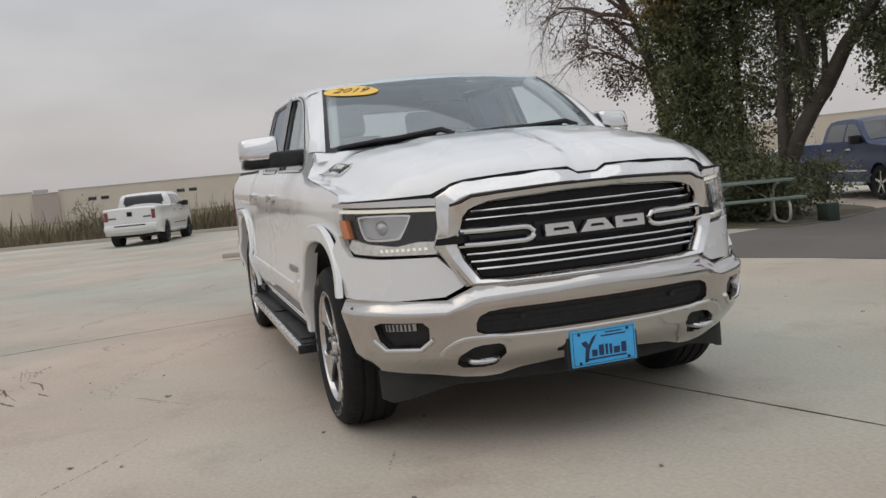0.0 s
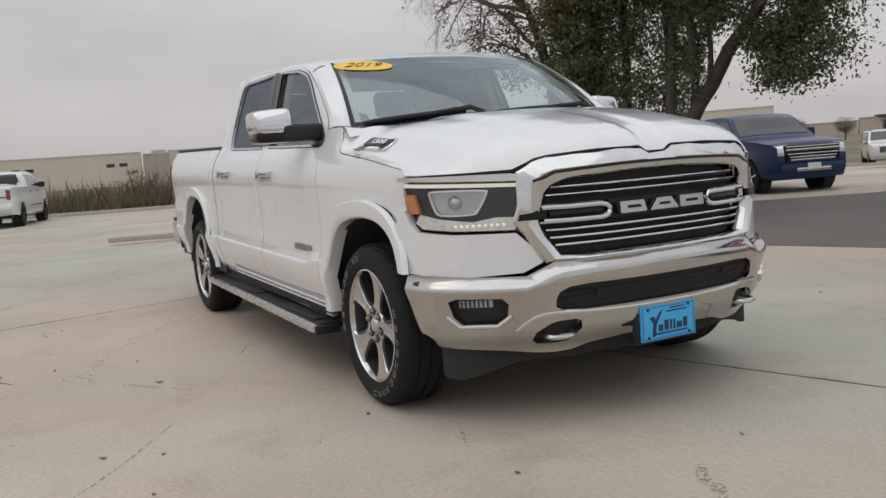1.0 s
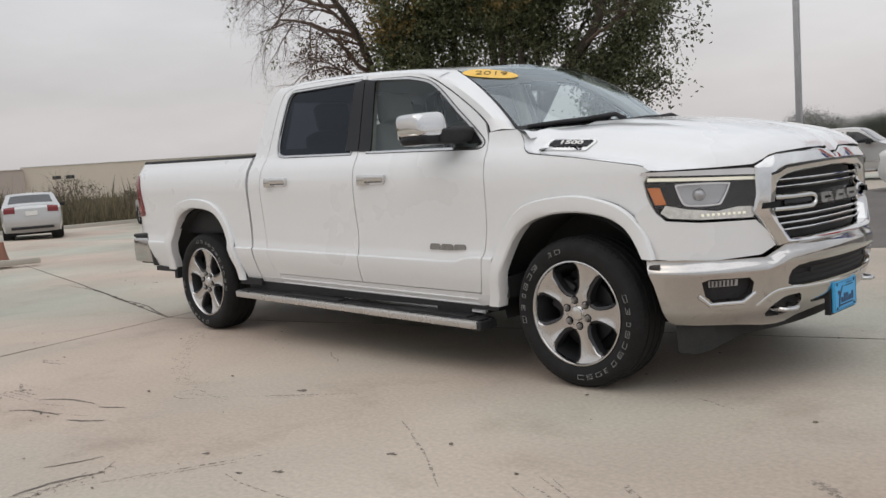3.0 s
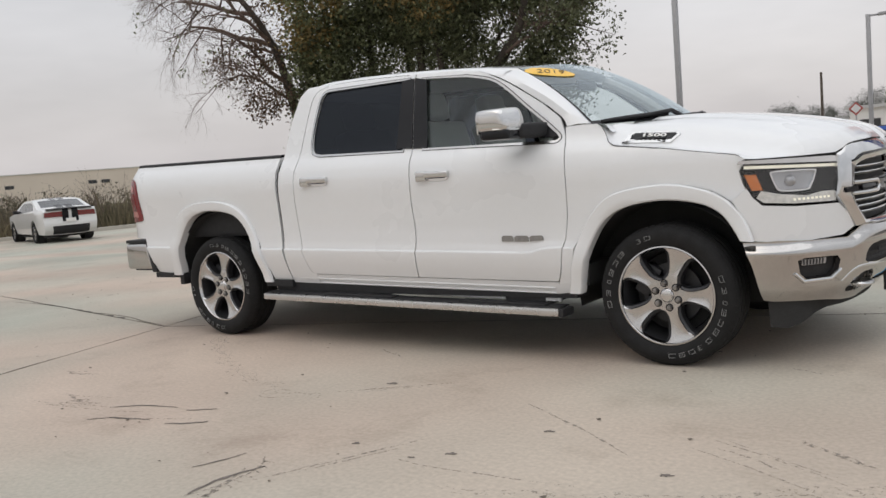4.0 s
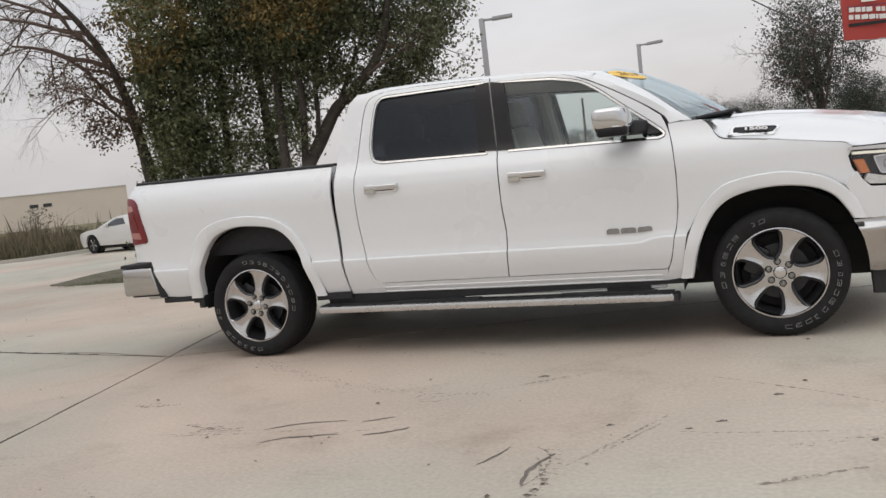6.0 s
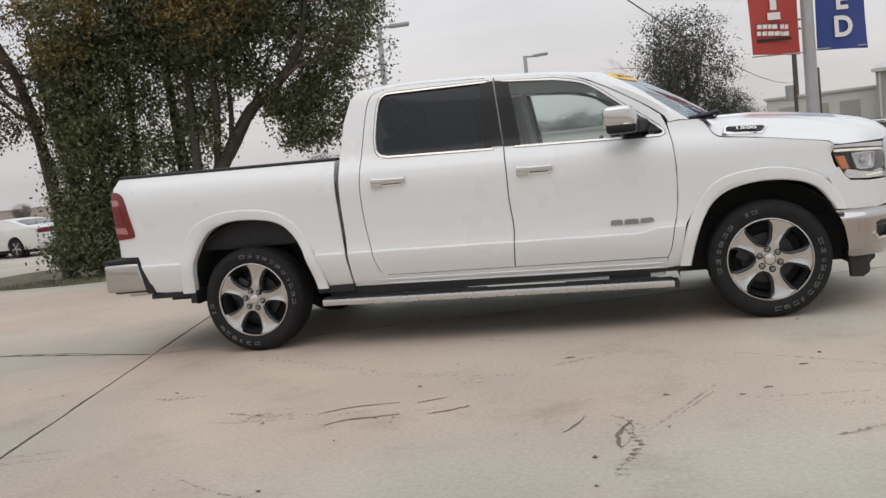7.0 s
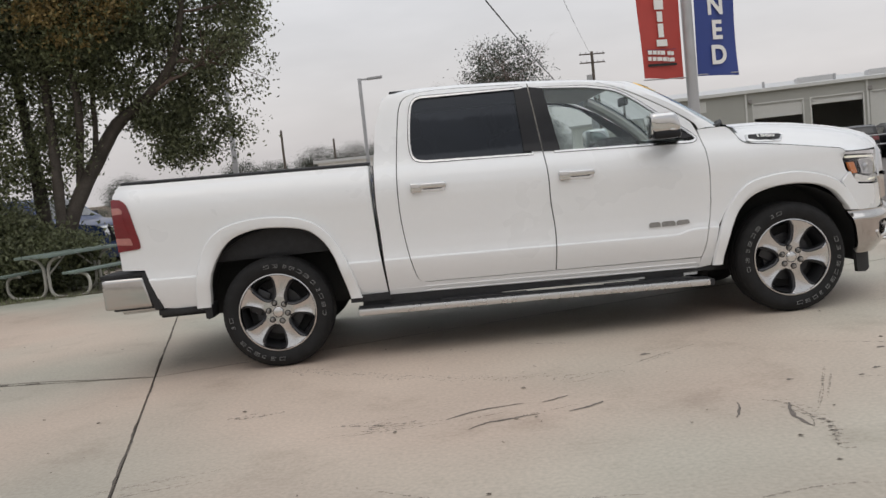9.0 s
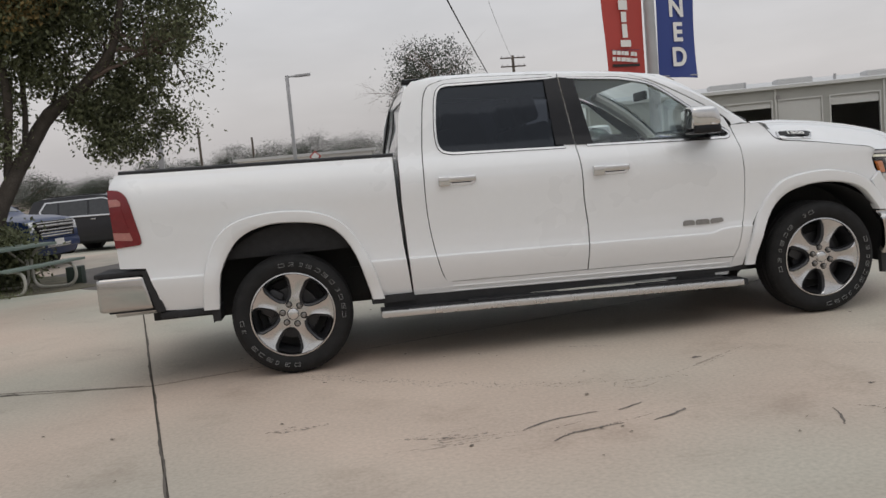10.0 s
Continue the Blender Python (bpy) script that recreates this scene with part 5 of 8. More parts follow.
# bed: rail caps, inner box, tailgate, lamps, rear bumper
for s in (-1, 1):
    pts = [(x, s * (half_width(x, 1.36) - 0.03), 1.372 - RK * x) for x in np.linspace(-1.0, 0.75, 12)]
    bm = bmesh.new()
    prev = None
    for x, y, z in pts:
        cur = [bm.verts.new((x, y + s * dy, z + dz)) for dy, dz in ((0.028, -0.008), (0.026, 0.010), (0.012, 0.018), (-0.05, 0.018), (-0.06, 0.0))]
        if prev:
            for k in range(4):
                bm.faces.new((prev[k], prev[k + 1], cur[k + 1], cur[k]))
        prev = cur
    part("rail_cap", bm, M_BLACK, truck, "black bed rail cap", smooth=True)
    box("bed_liner_wall", (-1.0, 0.73, s * 0.84, s * 0.89, 0.8, 1.35), M_BLACK, truck)
    tl = line2([(-1.07, 1.275), (-1.0, 1.27), (-0.955, 1.235), (-0.93, 1.17), (-0.90, 1.03), (-0.885, 0.945), (-0.90, 0.92), (-0.96, 0.915), (-1.055, 0.905)], 2)
    lamp = skin("tail_lamp", tl, side(s, 0.008), M_REDLENS, truck, (), 0.05, 0.012, 1 if s < 0 else -1, "red wraparound tail lamp")
    skin("lamp_panel", [(-1.065, 1.215), (-1.005, 1.215), (-0.985, 1.195), (-0.985, 1.172), (-1.06, 1.168)], side(s, 0.011), M_PALELENS, lamp, (), 0.05, 0.004, 1 if s < 0 else -1)
    skin("lamp_panel", [(-1.06, 1.005), (-0.95, 1.0), (-0.935, 0.957), (-0.94, 0.95), (-1.055, 0.958)], side(s, 0.011), M_PALELENS, lamp, (), 0.05, 0.004, 1 if s < 0 else -1)
    skin("lamp_panel", [(-1.062, 1.155), (-0.985, 1.155), (-0.955, 1.03), (-1.06, 1.03)], side(s, 0.011), M_REDLENS, lamp, (), 0.05, 0.004, 1 if s < 0 else -1)
    bm = box_bm(-1.20, -0.90, s * 0.60, s * 1.0, 0.525, 0.745, 0.03, 3)
    for v in bm.verts:
        if v.co.x > -1.0:
            v.co.z -= 0.0
            v.co.x += 0.045 * (0.745 - v.co.z) / 0.22
    part("bumper_end", bm, M_BUMPER, truck, "chrome rear bumper corner", smooth=True)
    box("bumper_step", (-1.21, -0.86, s * 0.62, s * 0.985, 0.745, 0.775), M_BLACK, truck, 0.01)
    bm = box_bm(-0.915, -0.855, s * 0.7, s * 1.003, 0.50, 0.775, 0.01)
    for v in bm.verts:
        v.co.x += 0.06 * (0.775 - v.co.z) / 0.25
    part("bumper_trim", bm, M_BLACK, truck, smooth=True)
    box("bumper_valance", (-1.15, -0.83, s * 0.55, s * 0.96, 0.510, 0.535), M_BLACK, truck, 0.01)
    box("lower_valance", (-0.83, -0.50, s * 0.90, s * 0.985, 0.455, 0.495), M_BLACK, truck, 0.005)
    box("mud_flap", (-0.505, -0.455, s * 0.80, s * 0.99, 0.40, 0.50), M_BLACK, truck, 0.005)
    tube("exhaust_tip", [(-1.16, s * 0.72, 0.50), (-0.9, s * 0.72, 0.505)], 0.045, M_CHROME, truck, 14)
    box("sill_filler", (0.60, 3.12, s * 0.80, s * 0.955, 0.36, 0.47), M_BLACK, truck)
    box("bed_underside", (0.52, 0.80, s * 0.85, s * 0.985, 0.40, 0.45), M_BLACK, truck)
box("bed_floor", (-1.03, 0.74, -0.88, 0.88, 0.78, 0.82), M_BLACK, truck)
box("bed_front_wall", (0.72, 0.745, -0.92, 0.92, 0.5, 1.355), M_PAINT, truck)
bm = box_bm(-1.09, -1.03, -0.80, 0.80, 0.78, 1.37, 0.015)
tailgate = part("tailgate", bm, M_PAINT, truck, smooth=True)
box("tailgate_handle", (-1.10, -1.085, -0.12, 0.12, 1.2, 1.27), M_BLACK, tailgate, 0.004)
box("rear_bumper", (-1.20, -0.95, -0.60, 0.60, 0.53, 0.74), M_CHROME, truck, 0.03)
tube("hitch", [(-1.24, 0, 0.45), (-0.9, 0, 0.45)], 0.04, M_BLACK, truck)
# cab back wall and rear window
skin("cab_back", [(-0.95, 0.5), (0.95, 0.5), (0.90, 1.34), (0.765, 1.80), (0.70, 1.84), (-0.70, 1.84), (-0.765, 1.80), (-0.90, 1.34)], lambda y, z: (0.79 + 0.09 * smoothstep((z - 1.3) / 0.5), y, z - RK * 0.8), M_PAINT, truck, [[(-0.68, 1.42), (0.68, 1.42), (0.62, 1.76), (-0.62, 1.76)]], 0.15, 0.02, -1)
skin("rear_glass", [(-0.69, 1.41), (0.69, 1.41), (0.63, 1.77), (-0.63, 1.77)], lambda y, z: (0.80 + 0.09 * smoothstep((z - 1.3) / 0.5), y, z - RK * 0.8), M_GLASS_B, truck, (), 0.2, 0, -1)
# underbody, wheel houses
box("underbody", (0.4, 4.25, -0.62, 0.62, 0.42, 0.62), M_WELL, truck)
for y in (-0.36, 0.36):
    box("frame_rail", (-1.0, 4.2, y - 0.04, y + 0.04, 0.36, 0.44), M_WELL, truck, 0.01)
box("rear_frame", (-0.95, 0.4, -0.55, 0.55, 0.50, 0.66), M_WELL, truck)
box("engine_bay", (3.15, 4.40, -0.60, 0.60, 0.6, 1.08), M_WELL, truck)
box("cab_floor", (0.8, 3.2, -0.95, 0.95, 0.44, 0.56), M_WELL, truck)
for x in (0.03, 3.65):
    for s in (-1, 1):
        bm = bmesh.new()
        prof = [(0.60 * math.cos(a), 0.46 + 0.54 * math.sin(a)) for a in np.linspace(-0.15, math.pi + 0.15, 17)]
        rows = []
        for y in (0.58, 0.75, 0.975):
            rows.append([bm.verts.new((x + dx * 0.93, s * (y - (0.11 * min(1, max(0, (0.66 - z) / 0.2)) if y > 0.9 else 0)), z * 0.985 - RK * x)) for dx, z in prof])
        for a, b in zip(rows[:-1], rows[1:]):
            for k in range(16):
                bm.faces.new((a[k], a[k + 1], b[k + 1], b[k]))
        bm.faces.new(rows[0])
        part("wheel_housing", bm, M_WELL, truck, smooth=True)

# seats, dash, wheel seen through the glass
for x, z0 in ((1.95, 0.9), (1.25, 0.9)):
    for s in (-1, 1):
        bm = box_bm(-0.09, 0.09, -0.26, 0.26, 0, 0.62, 0.06, 3, Matrix.Translation((x, s * 0.40, z0)) @ Matrix.Rotation(radians(-14), 4, "Y"))
        seat = part("seat_back", bm, M_SEAT, truck, smooth=True)
        part("headrest", box_bm(-0.06, 0.06, -0.14, 0.14, 0.64, 0.84, 0.045, 3, Matrix.Translation((x, s * 0.40, z0)) @ Matrix.Rotation(radians(-14), 4, "Y")), M_SEAT, seat, smooth=True)
        part("seat_cushion", box_bm(0.0, 0.52, -0.26, 0.26, -0.12, 0.06, 0.05, 3, Matrix.Translation((x, s * 0.40, z0))), M_SEAT, seat, smooth=True)
bm = box_bm(2.72, 3.25, -0.86, 0.86, 0.85, 1.25, 0.06, 3)
for v in bm.verts:
    if v.co.z > 1.1:
        v.co.z += 0.04 * (v.co.x - 2.7)
part("dashboard", bm, M_SEAT, truck, smooth=True)
pts = [(0.185 * math.cos(q), 0.185 * math.sin(q), 0) for q in np.linspace(0, 2 * math.pi, 25)]
sw_m = Matrix.Translation((2.55, 0.40, 1.17)) @ Matrix.Rotation(radians(-65), 4, "Y")
tube("steering_wheel", [tuple(sw_m @ Vector(p)) for p in pts], 0.016, M_BLACK, truck)
for s in (-1, 1):
    e = 0 if s < 0 else 1
    tube("pillar_trim", [tuple(Vector(ws_surf(e, v)) + Vector((-0.05, -s * 0.05, -0.03))) for v in (0.0, 0.25, 0.5, 0.75, 0.98)], 0.042, M_LINER, truck, 8)
    tube("pillar_trim", [(1.99, s * 0.865, 1.30), (1.96, s * 0.80, 1.55), (1.93, s * 0.735, 1.78)], 0.05, M_LINER, truck, 8)
box("rear_view_mirror", (2.78, 2.81, -0.13, 0.13, 1.63, 1.70), M_BLACK, truck, 0.015)
box("centre_console", (1.9, 2.75, -0.14, 0.14, 0.6, 1.0), M_SEAT, truck, 0.03)


# wheels
def make_wheel(parent, x, s, phase, marks):
    """A five-spoke machined wheel with its tyre; the outer face looks towards s."""
    wheel = new("wheel"); wheel.parent = parent
    wheel.matrix_basis = Matrix.Translation((x, s * 0.865, 0.392)) @ Matrix.Rotation(radians(90 if s < 0 else -90), 4, "X")
    R, w = 0.392, 0.137
    I = Matrix.Identity(4)
    prof = [(0.270, -w + 0.02), (0.30, -w), (0.345, -w - 0.006), (0.375, -w + 0.02), (0.388, -w + 0.04), (R, -0.075), (R, -0.062), (R - 0.008, -0.060), (R - 0.008, -0.050), (R, -0.048), (R, -0.007), (R - 0.008, -0.005), (R - 0.008, 0.005), (R, 0.007), (R, 0.048), (R - 0.008, 0.050), (R - 0.008, 0.060), (R, 0.062), (R, 0.075), (0.388, w - 0.04), (0.381, w - 0.026), (0.375, w - 0.016), (0.362, w - 0.002), (0.345, w + 0.006), (0.315, w + 0.005), (0.30, w), (0.286, w - 0.006), (0.277, w - 0.014), (0.266, w - 0.03)]
    tyre = lathe("tyre", prof, M_TYRE, wheel, I, 72)
    tyre.data.set_sharp_from_angle(angle=radians(50))
    # shoulder blocks
    V, F = [], []
    for sgn in (-1, 1):
        for k in range(60):
            q0, q1 = 2 * math.pi * (k + 0.12) / 60, 2 * math.pi * (k + 0.88) / 60
            b0 = len(V)
            for q in (q0, q1):
                for r, a in ((R + 0.001, 0.064), (R + 0.001, 0.082), (0.3905, w - 0.038), (0.381, w - 0.022), (0.374, w - 0.022), (0.38, 0.064)):
                    V.append((r * math.cos(q), r * math.sin(q), sgn * a))
            for j in range(6):
                F.append((b0 + j, b0 + (j + 1) % 6, b0 + 6 + (j + 1) % 6, b0 + 6 + j))
            F.append(tuple(b0 + j for j in range(6))); F.append(tuple(b0 + 6 + j for j in range(6))[::-1])
    tagged(raw_part("tread", V, F, M_TYRE, tyre, smooth=False), kind="stuff")
    # outlined sidewall lettering, as plain pale bars
    V, F = [], []

    def arc_bar(q0, q1, r0, r1):
        b0 = len(V)
        for q in (q0, q1):
            for r in (r0, r1):
                zz = w + 0.006 - 0.0 if r < 0.35 else w + 0.003
                V.append((r * math.cos(q), r * math.sin(q), zz + 0.0015)); V.append((r * math.cos(q), r * math.sin(q), zz - 0.006))
        for f in ((0, 2, 6, 4), (0, 1, 3, 2), (4, 6, 7, 5), (0, 4, 5, 1), (2, 3, 7, 6)):
            F.append(tuple(b0 + i for i in f))
    for start, count, step in ((marks, 11, 10.3), (marks + radians(172), 9, 10.6)):
        for k in range(count):
            q = start - k * radians(step)
            if count == 9 and k == 6:
                continue
            t, lw = 0.0022, radians((6.4, 5.2, 3.2, 6.0, 5.6)[k % 5])
            arc_bar(q, q + lw, 0.339, 0.339 + t); arc_bar(q + 0.01, q + lw + 0.01, 0.318, 0.318 + t)
            arc_bar(q, q + 0.006, 0.318, 0.341)
            if k % 3 != 1:
                arc_bar(q + lw - 0.006, q + lw, 0.326, 0.341)
            if k % 2:
                arc_bar(q, q + lw * 0.7, 0.328, 0.328 + t)
    tagged(raw_part("sidewall_marking", V, F, M_MARK, tyre, "pale outlined sidewall marking", False), kind="stuff")
    rim = lathe("rim", [(0.276, w - 0.016), (0.2745, w - 0.008), (0.267, w - 0.006), (0.262, w - 0.012), (0.255, w - 0.05), (0.235, 0.0), (0.235, -0.1)], M_MACH, wheel, I, 72, "machined alloy rim")
    lathe("rim_barrel", [(0.256, w - 0.03), (0.246, w - 0.06), (0.232, 0.0), (0.232, -0.12)], M_DKALLOY, rim, I, 48)
    lathe("brake_disc", [(0.05, 0.018), (0.17, 0.018), (0.172, 0.0), (0.05, 0.0)], M_DKALLOY, wheel, I, 40)
    part("brake_caliper", box_bm(0.10, 0.20, -0.09, 0.09, -0.03, 0.05, 0.02, 2, Matrix.Rotation(radians(150), 4, "Z")), M_DKALLOY, wheel, smooth=True)
    lathe("back_plate", [(0.0, -0.03), (0.225, -0.03), (0.23, -0.05)], M_WELL, wheel, I, 32)
    zf = w - 0.014
    for k in range(5):
        q = phase + k * math.pi * 0.4
        rot = Matrix.Rotation(q, 4, "Z")
        # spoke with a shallow channel down its middle, flaring into the rim
        ctr = [(0.06, 0.042), (0.085, 0.040), (0.10, 0.033), (0.118, 0.029), (0.145, 0.031), (0.18, 0.040), (0.22, 0.055), (0.242, 0.067), (0.256, 0.083), (0.268, 0.113)]
        bm = bmesh.new()
        top = []
        for r, h in ctr:
            dish = zf - 0.020 * (1 - (r / 0.268)) - 0.005 * math.sin((r - 0.06) / 0.208 * math.pi)
            ridge = -0.009 * smoothstep((r - 0.10) / 0.05) * (1 - smoothstep((r - 0.22) / 0.05))
            row = []
            for t in (-1, -0.88, -0.45, 0.45, 0.88, 1):
                row.append(bm.verts.new((math.sqrt(max(0, r * r - (h * t) ** 2)) if r > 0.24 else r, h * t, dish + (ridge if abs(t) < 0.6 else -0.001 if abs(t) < 0.9 else -0.009))))
            top.append(row)
        for a, b in zip(top[:-1], top[1:]):
            for j in range(5):
                bm.faces.new((a[j], b[j], b[j + 1], a[j + 1]))
        bm.transform(rot)
        sp = part("spoke", bm, M_MACH, rim, smooth=True)
        bm = bmesh.new()
        for sg2 in (-1, 1):
            prev = None
            for r, h in ctr:
                dish = zf - 0.018 * (1 - (r / 0.268))
                rr = math.sqrt(max(0, r * r - h * h)) if r > 0.24 else r
                cur = [bm.verts.new((rr, sg2 * h * 0.99, dish - 0.009)), bm.verts.new((rr - 0.002, sg2 * (h + 0.012), dish - 0.016)), bm.verts.new((rr - 0.003, sg2 * (h + 0.016), dish - 0.06))]
                if prev:
                    for j in range(2):
                        bm.faces.new((prev[j], prev[j + 1], cur[j + 1], cur[j]))
                prev = cur
        bm.transform(rot)
        part("spoke_pocket", bm, M_DKALLOY, sp, smooth=True)
    lathe("hub", [(0.0, zf - 0.006), (0.03, zf - 0.007), (0.036, zf - 0.012), (0.04, zf - 0.018), (0.088, zf - 0.017), (0.095, zf - 0.03), (0.095, zf - 0.07)], M_MACH, rim, I, 36)
    lathe("hub_cap", [(0.0, zf - 0.002), (0.022, zf - 0.003), (0.031, zf - 0.006), (0.033, zf - 0.012)], M_CHROME, rim, I, 24)
    for k in range(6):
        q = phase + math.pi / 6 + k * math.pi / 3
        lathe("lug_nut", [(0, zf + 0.002), (0.010, zf + 0.001), (0.0145, zf - 0.006), (0.0155, zf - 0.02)], M_DISC, rim, Matrix.Translation((0.068 * math.cos(q), 0.068 * math.sin(q), 0)), 8)
        lathe("lug_seat", [(0.022, zf - 0.0145), (0.0165, zf - 0.0135), (0.0155, zf - 0.02)], M_GLOSSBLK, rim, Matrix.Translation((0.068 * math.cos(q), 0.068 * math.sin(q), 0)), 10)
    return wheel


make_wheel(truck, 0.0, -1, radians(78), radians(94))
make_wheel(truck, 3.672, -1, radians(70), radians(14))
make_wheel(truck, 0.0, 1, radians(40), radians(50))
make_wheel(truck, 3.672, 1, radians(10), radians(80))


# ---- the land falls slightly beyond the lane and to the west ----
def lift(x, y):
    a = min(1, max(0, (y - 4.5) / 4.8))
    b = min(1, max(0, (-x - 5) / 17))
    c = min(1, max(0, (y - 17) / 4))
    d = min(1, max(0, (y - 26) / 12)) * min(1, max(0, (-x - 8) / 8))
    return max(-0.27, -0.22 * a - 0.17 * b) - 0.14 * c - 0.5 * d


def raise_land(ob):
    bm = bmesh.new()
    bm.from_mesh(ob.data)
    for no, vals in (((0, 1, 0), (4.5, 6.0, 7.5, 9.3, 12.0, 17, 21, 26, 32, 38)), ((1, 0, 0), (-5, -8, -11, -15, -16, -22))):
        for c in vals:
            bmesh.ops.bisect_plane(bm, geom=bm.verts[:] + bm.edges[:] + bm.faces[:], plane_co=Vector(no) * c, plane_no=no, dist=1e-4)
    bmesh.ops.triangulate(bm, faces=[f for f in bm.faces if len(f.verts) > 4])
    for v in bm.verts:
        v.co.z += lift(v.co.x, v.co.y)
    bm.to_mesh(ob.data)
    bm.free()


for ob in [ground, lot_base, asphalt, planting, kerb] + [o for o in lot_base.children]:
    raise_land(ob)

# ---- scuffs, cracks and litter on the concrete ----
rnd = random.Random(7)


def scuff(points, width, name="scuff_mark", mat=None, lab="dark tyre scuff on the concrete"):
    P = smooth_line([(x, y, 0) for x, y in points], 5)
    V, F = [], []
    for i, p in enumerate(P):
        t = (P[min(i + 1, len(P) - 1)] - P[max(i - 1, 0)]).normalized()
        nn = Vector((-t.y, t.x, 0))
        w = width * (0.35 + 0.65 * math.sin(math.pi * (i + 0.5) / len(P))) * rnd.uniform(0.6, 1.3)
        j = nn * rnd.uniform(-0.3, 0.3) * width
        V += [p + nn * w / 2 + j + Vector((0, 0, 0.002 + lift(p.x, p.y))), p - nn * w / 2 + j + Vector((0, 0, 0.002 + lift(p.x, p.y)))]
    F = [(2 * i, 2 * i + 1, 2 * i + 3, 2 * i + 2) for i in range(len(P) - 1)]
    ob = raw_part(name, V, F, mat or M_STAIN, None, "", False)
    return tagged(ob, lab, "stain", "scuffs on the concrete", "structure")


for pts, w in (([(1.20, -2.96), (1.28, -2.90), (1.36, -2.87), (1.57, -2.83)], 0.018), ([(1.71, -2.84), (1.82, -2.80), (1.91, -2.73)], 0.02), ([(1.10, -2.76), (1.26, -2.66), (1.51, -2.61)], 0.015), ([(1.61, -2.63), (1.76, -2.55)], 0.02),
               ([(2.67, -3.45), (2.66, -3.26), (2.72, -3.09)], 0.022), ([(2.42, -3.23), (2.48, -3.10), (2.50, -3.0)], 0.012)):
    scuff(pts, w, mat=M_RUBBER)
for pts, w in (([(1.73, -2.22), (1.76, -2.14), (1.86, -2.12), (1.96, -2.18)], 0.012), ([(1.76, -2.24), (1.85, -2.19), (1.97, -2.17)], 0.012), ([(1.78, -2.27), (1.88, -2.28), (1.97, -2.22)], 0.010),
               ([(3.20, -2.80), (3.38, -2.82), (3.56, -2.81), (3.78, -2.80), (4.0, -2.78)], 0.010), ([(0.68, -2.82), (0.75, -2.73), (0.81, -2.69)], 0.05), ([(-0.06, -2.28), (0.0, -2.24), (0.05, -2.21)], 0.02), ([(1.69, -1.07), (1.8, -1.15), (1.91, -1.20)], 0.012),
               ([(0.55, -2.66), (0.8, -2.75), (0.95, -2.72)], 0.03), ([(-0.12, -2.28), (0.04, -2.3), (0.2, -2.26)], 0.045),
               ([(2.66, -3.14), (2.72, -3.3), (2.75, -3.45), (2.64, -3.74)], 0.03), ([(2.66, -3.49), (2.72, -3.3), (2.70, -3.1), (2.62, -3.0)], 0.014),
               ([(1.86, -1.15), (2.0, -1.25)], 0.016), ([(3.3, -1.9), (3.7, -2.15), (4.05, -2.41)], 0.012),
               ([(4.28, -0.87), (4.5, -0.95)], 0.014), ([(5.2, -0.4), (5.5, -0.55)], 0.05), ([(5.8, 0.1), (5.9, 0.0)], 0.05), ([(4.6, -2.0), (4.9, -2.2)], 0.03),
               ([(0.7, -3.6), (1.2, -3.9), (1.8, -4.0)], 0.015), ([(-2.2, -2.4), (-1.8, -2.6), (-1.5, -2.6)], 0.03), ([(-3.6, -1.8), (-3.0, -2.1), (-2.7, -2.1)], 0.025),
               ([(2.0, -4.2), (2.5, -4.1), (3.1, -4.35)], 0.012), ([(3.5, -3.4), (3.9, -3.2)], 0.03), ([(-4.6, -1.1), (-4.1, -1.3)], 0.04), ([(-1.6, -4.0), (-0.9, -4.15), (-0.6, -4.1)], 0.02),
               ([(6.0, -1.6), (6.3, -1.2)], 0.02), ([(5.1, -1.6), (5.25, -1.7)], 0.05)):
    scuff(pts, w)
# long faint tyre tracks swinging round the lot
for r0, a0, a1 in ((4.3, -1.35, -0.1), (4.85, -1.3, -0.15), (6.4, -2.2, -1.1), (6.95, -2.15, -1.2), (3.4, -2.7, -1.7)):
    scuff([(2.6 + r0 * math.cos(a), 1.2 + r0 * math.sin(a)) for a in np.linspace(a0, a1, 9)], 0.13, "tyre_track", M_TRACK, "faint tyre track curving over the concrete")
# fine parallel scrapes and a row of tread prints
for cx, cy, yaw, n_, ln in ((1.45, -2.80, 0.3, 2, 0.4), (0.75, -2.72, 0.1, 4, 0.4), (-2.0, -2.5, -0.4, 4, 0.5), (2.4, -1.9, 0.6, 3, 0.5), (4.6, -2.3, -0.5, 4, 0.5), (3.0, -2.9, 1.1, 3, 0.6), (-0.4, -3.3, 0.3, 4, 0.6), (5.6, -1.3, 0.9, 3, 0.4), (0.2, -4.3, 0.2, 4, 0.7)):
    for k in range(n_):
        o = rnd.uniform(-0.12, 0.12)
        l0 = ln * rnd.uniform(0.3, 0.7)
        x0, y0 = cx - math.sin(yaw) * o + rnd.uniform(-0.15, 0.15), cy + math.cos(yaw) * o
        scuff([(x0 - math.cos(yaw) * l0, y0 - math.sin(yaw) * l0), (x0, y0 + rnd.uniform(-0.02, 0.02)), (x0 + math.cos(yaw) * l0, y0 + math.sin(yaw) * l0)], rnd.uniform(0.006, 0.014))
for k in range(14):
    x0, y0 = 2.70 + 0.05 * math.sin(k * 0.3), -3.05 - 0.055 * k
    scuff([(x0 - 0.035, y0), (x0, y0 + 0.008), (x0 + 0.035, y0)], 0.012)
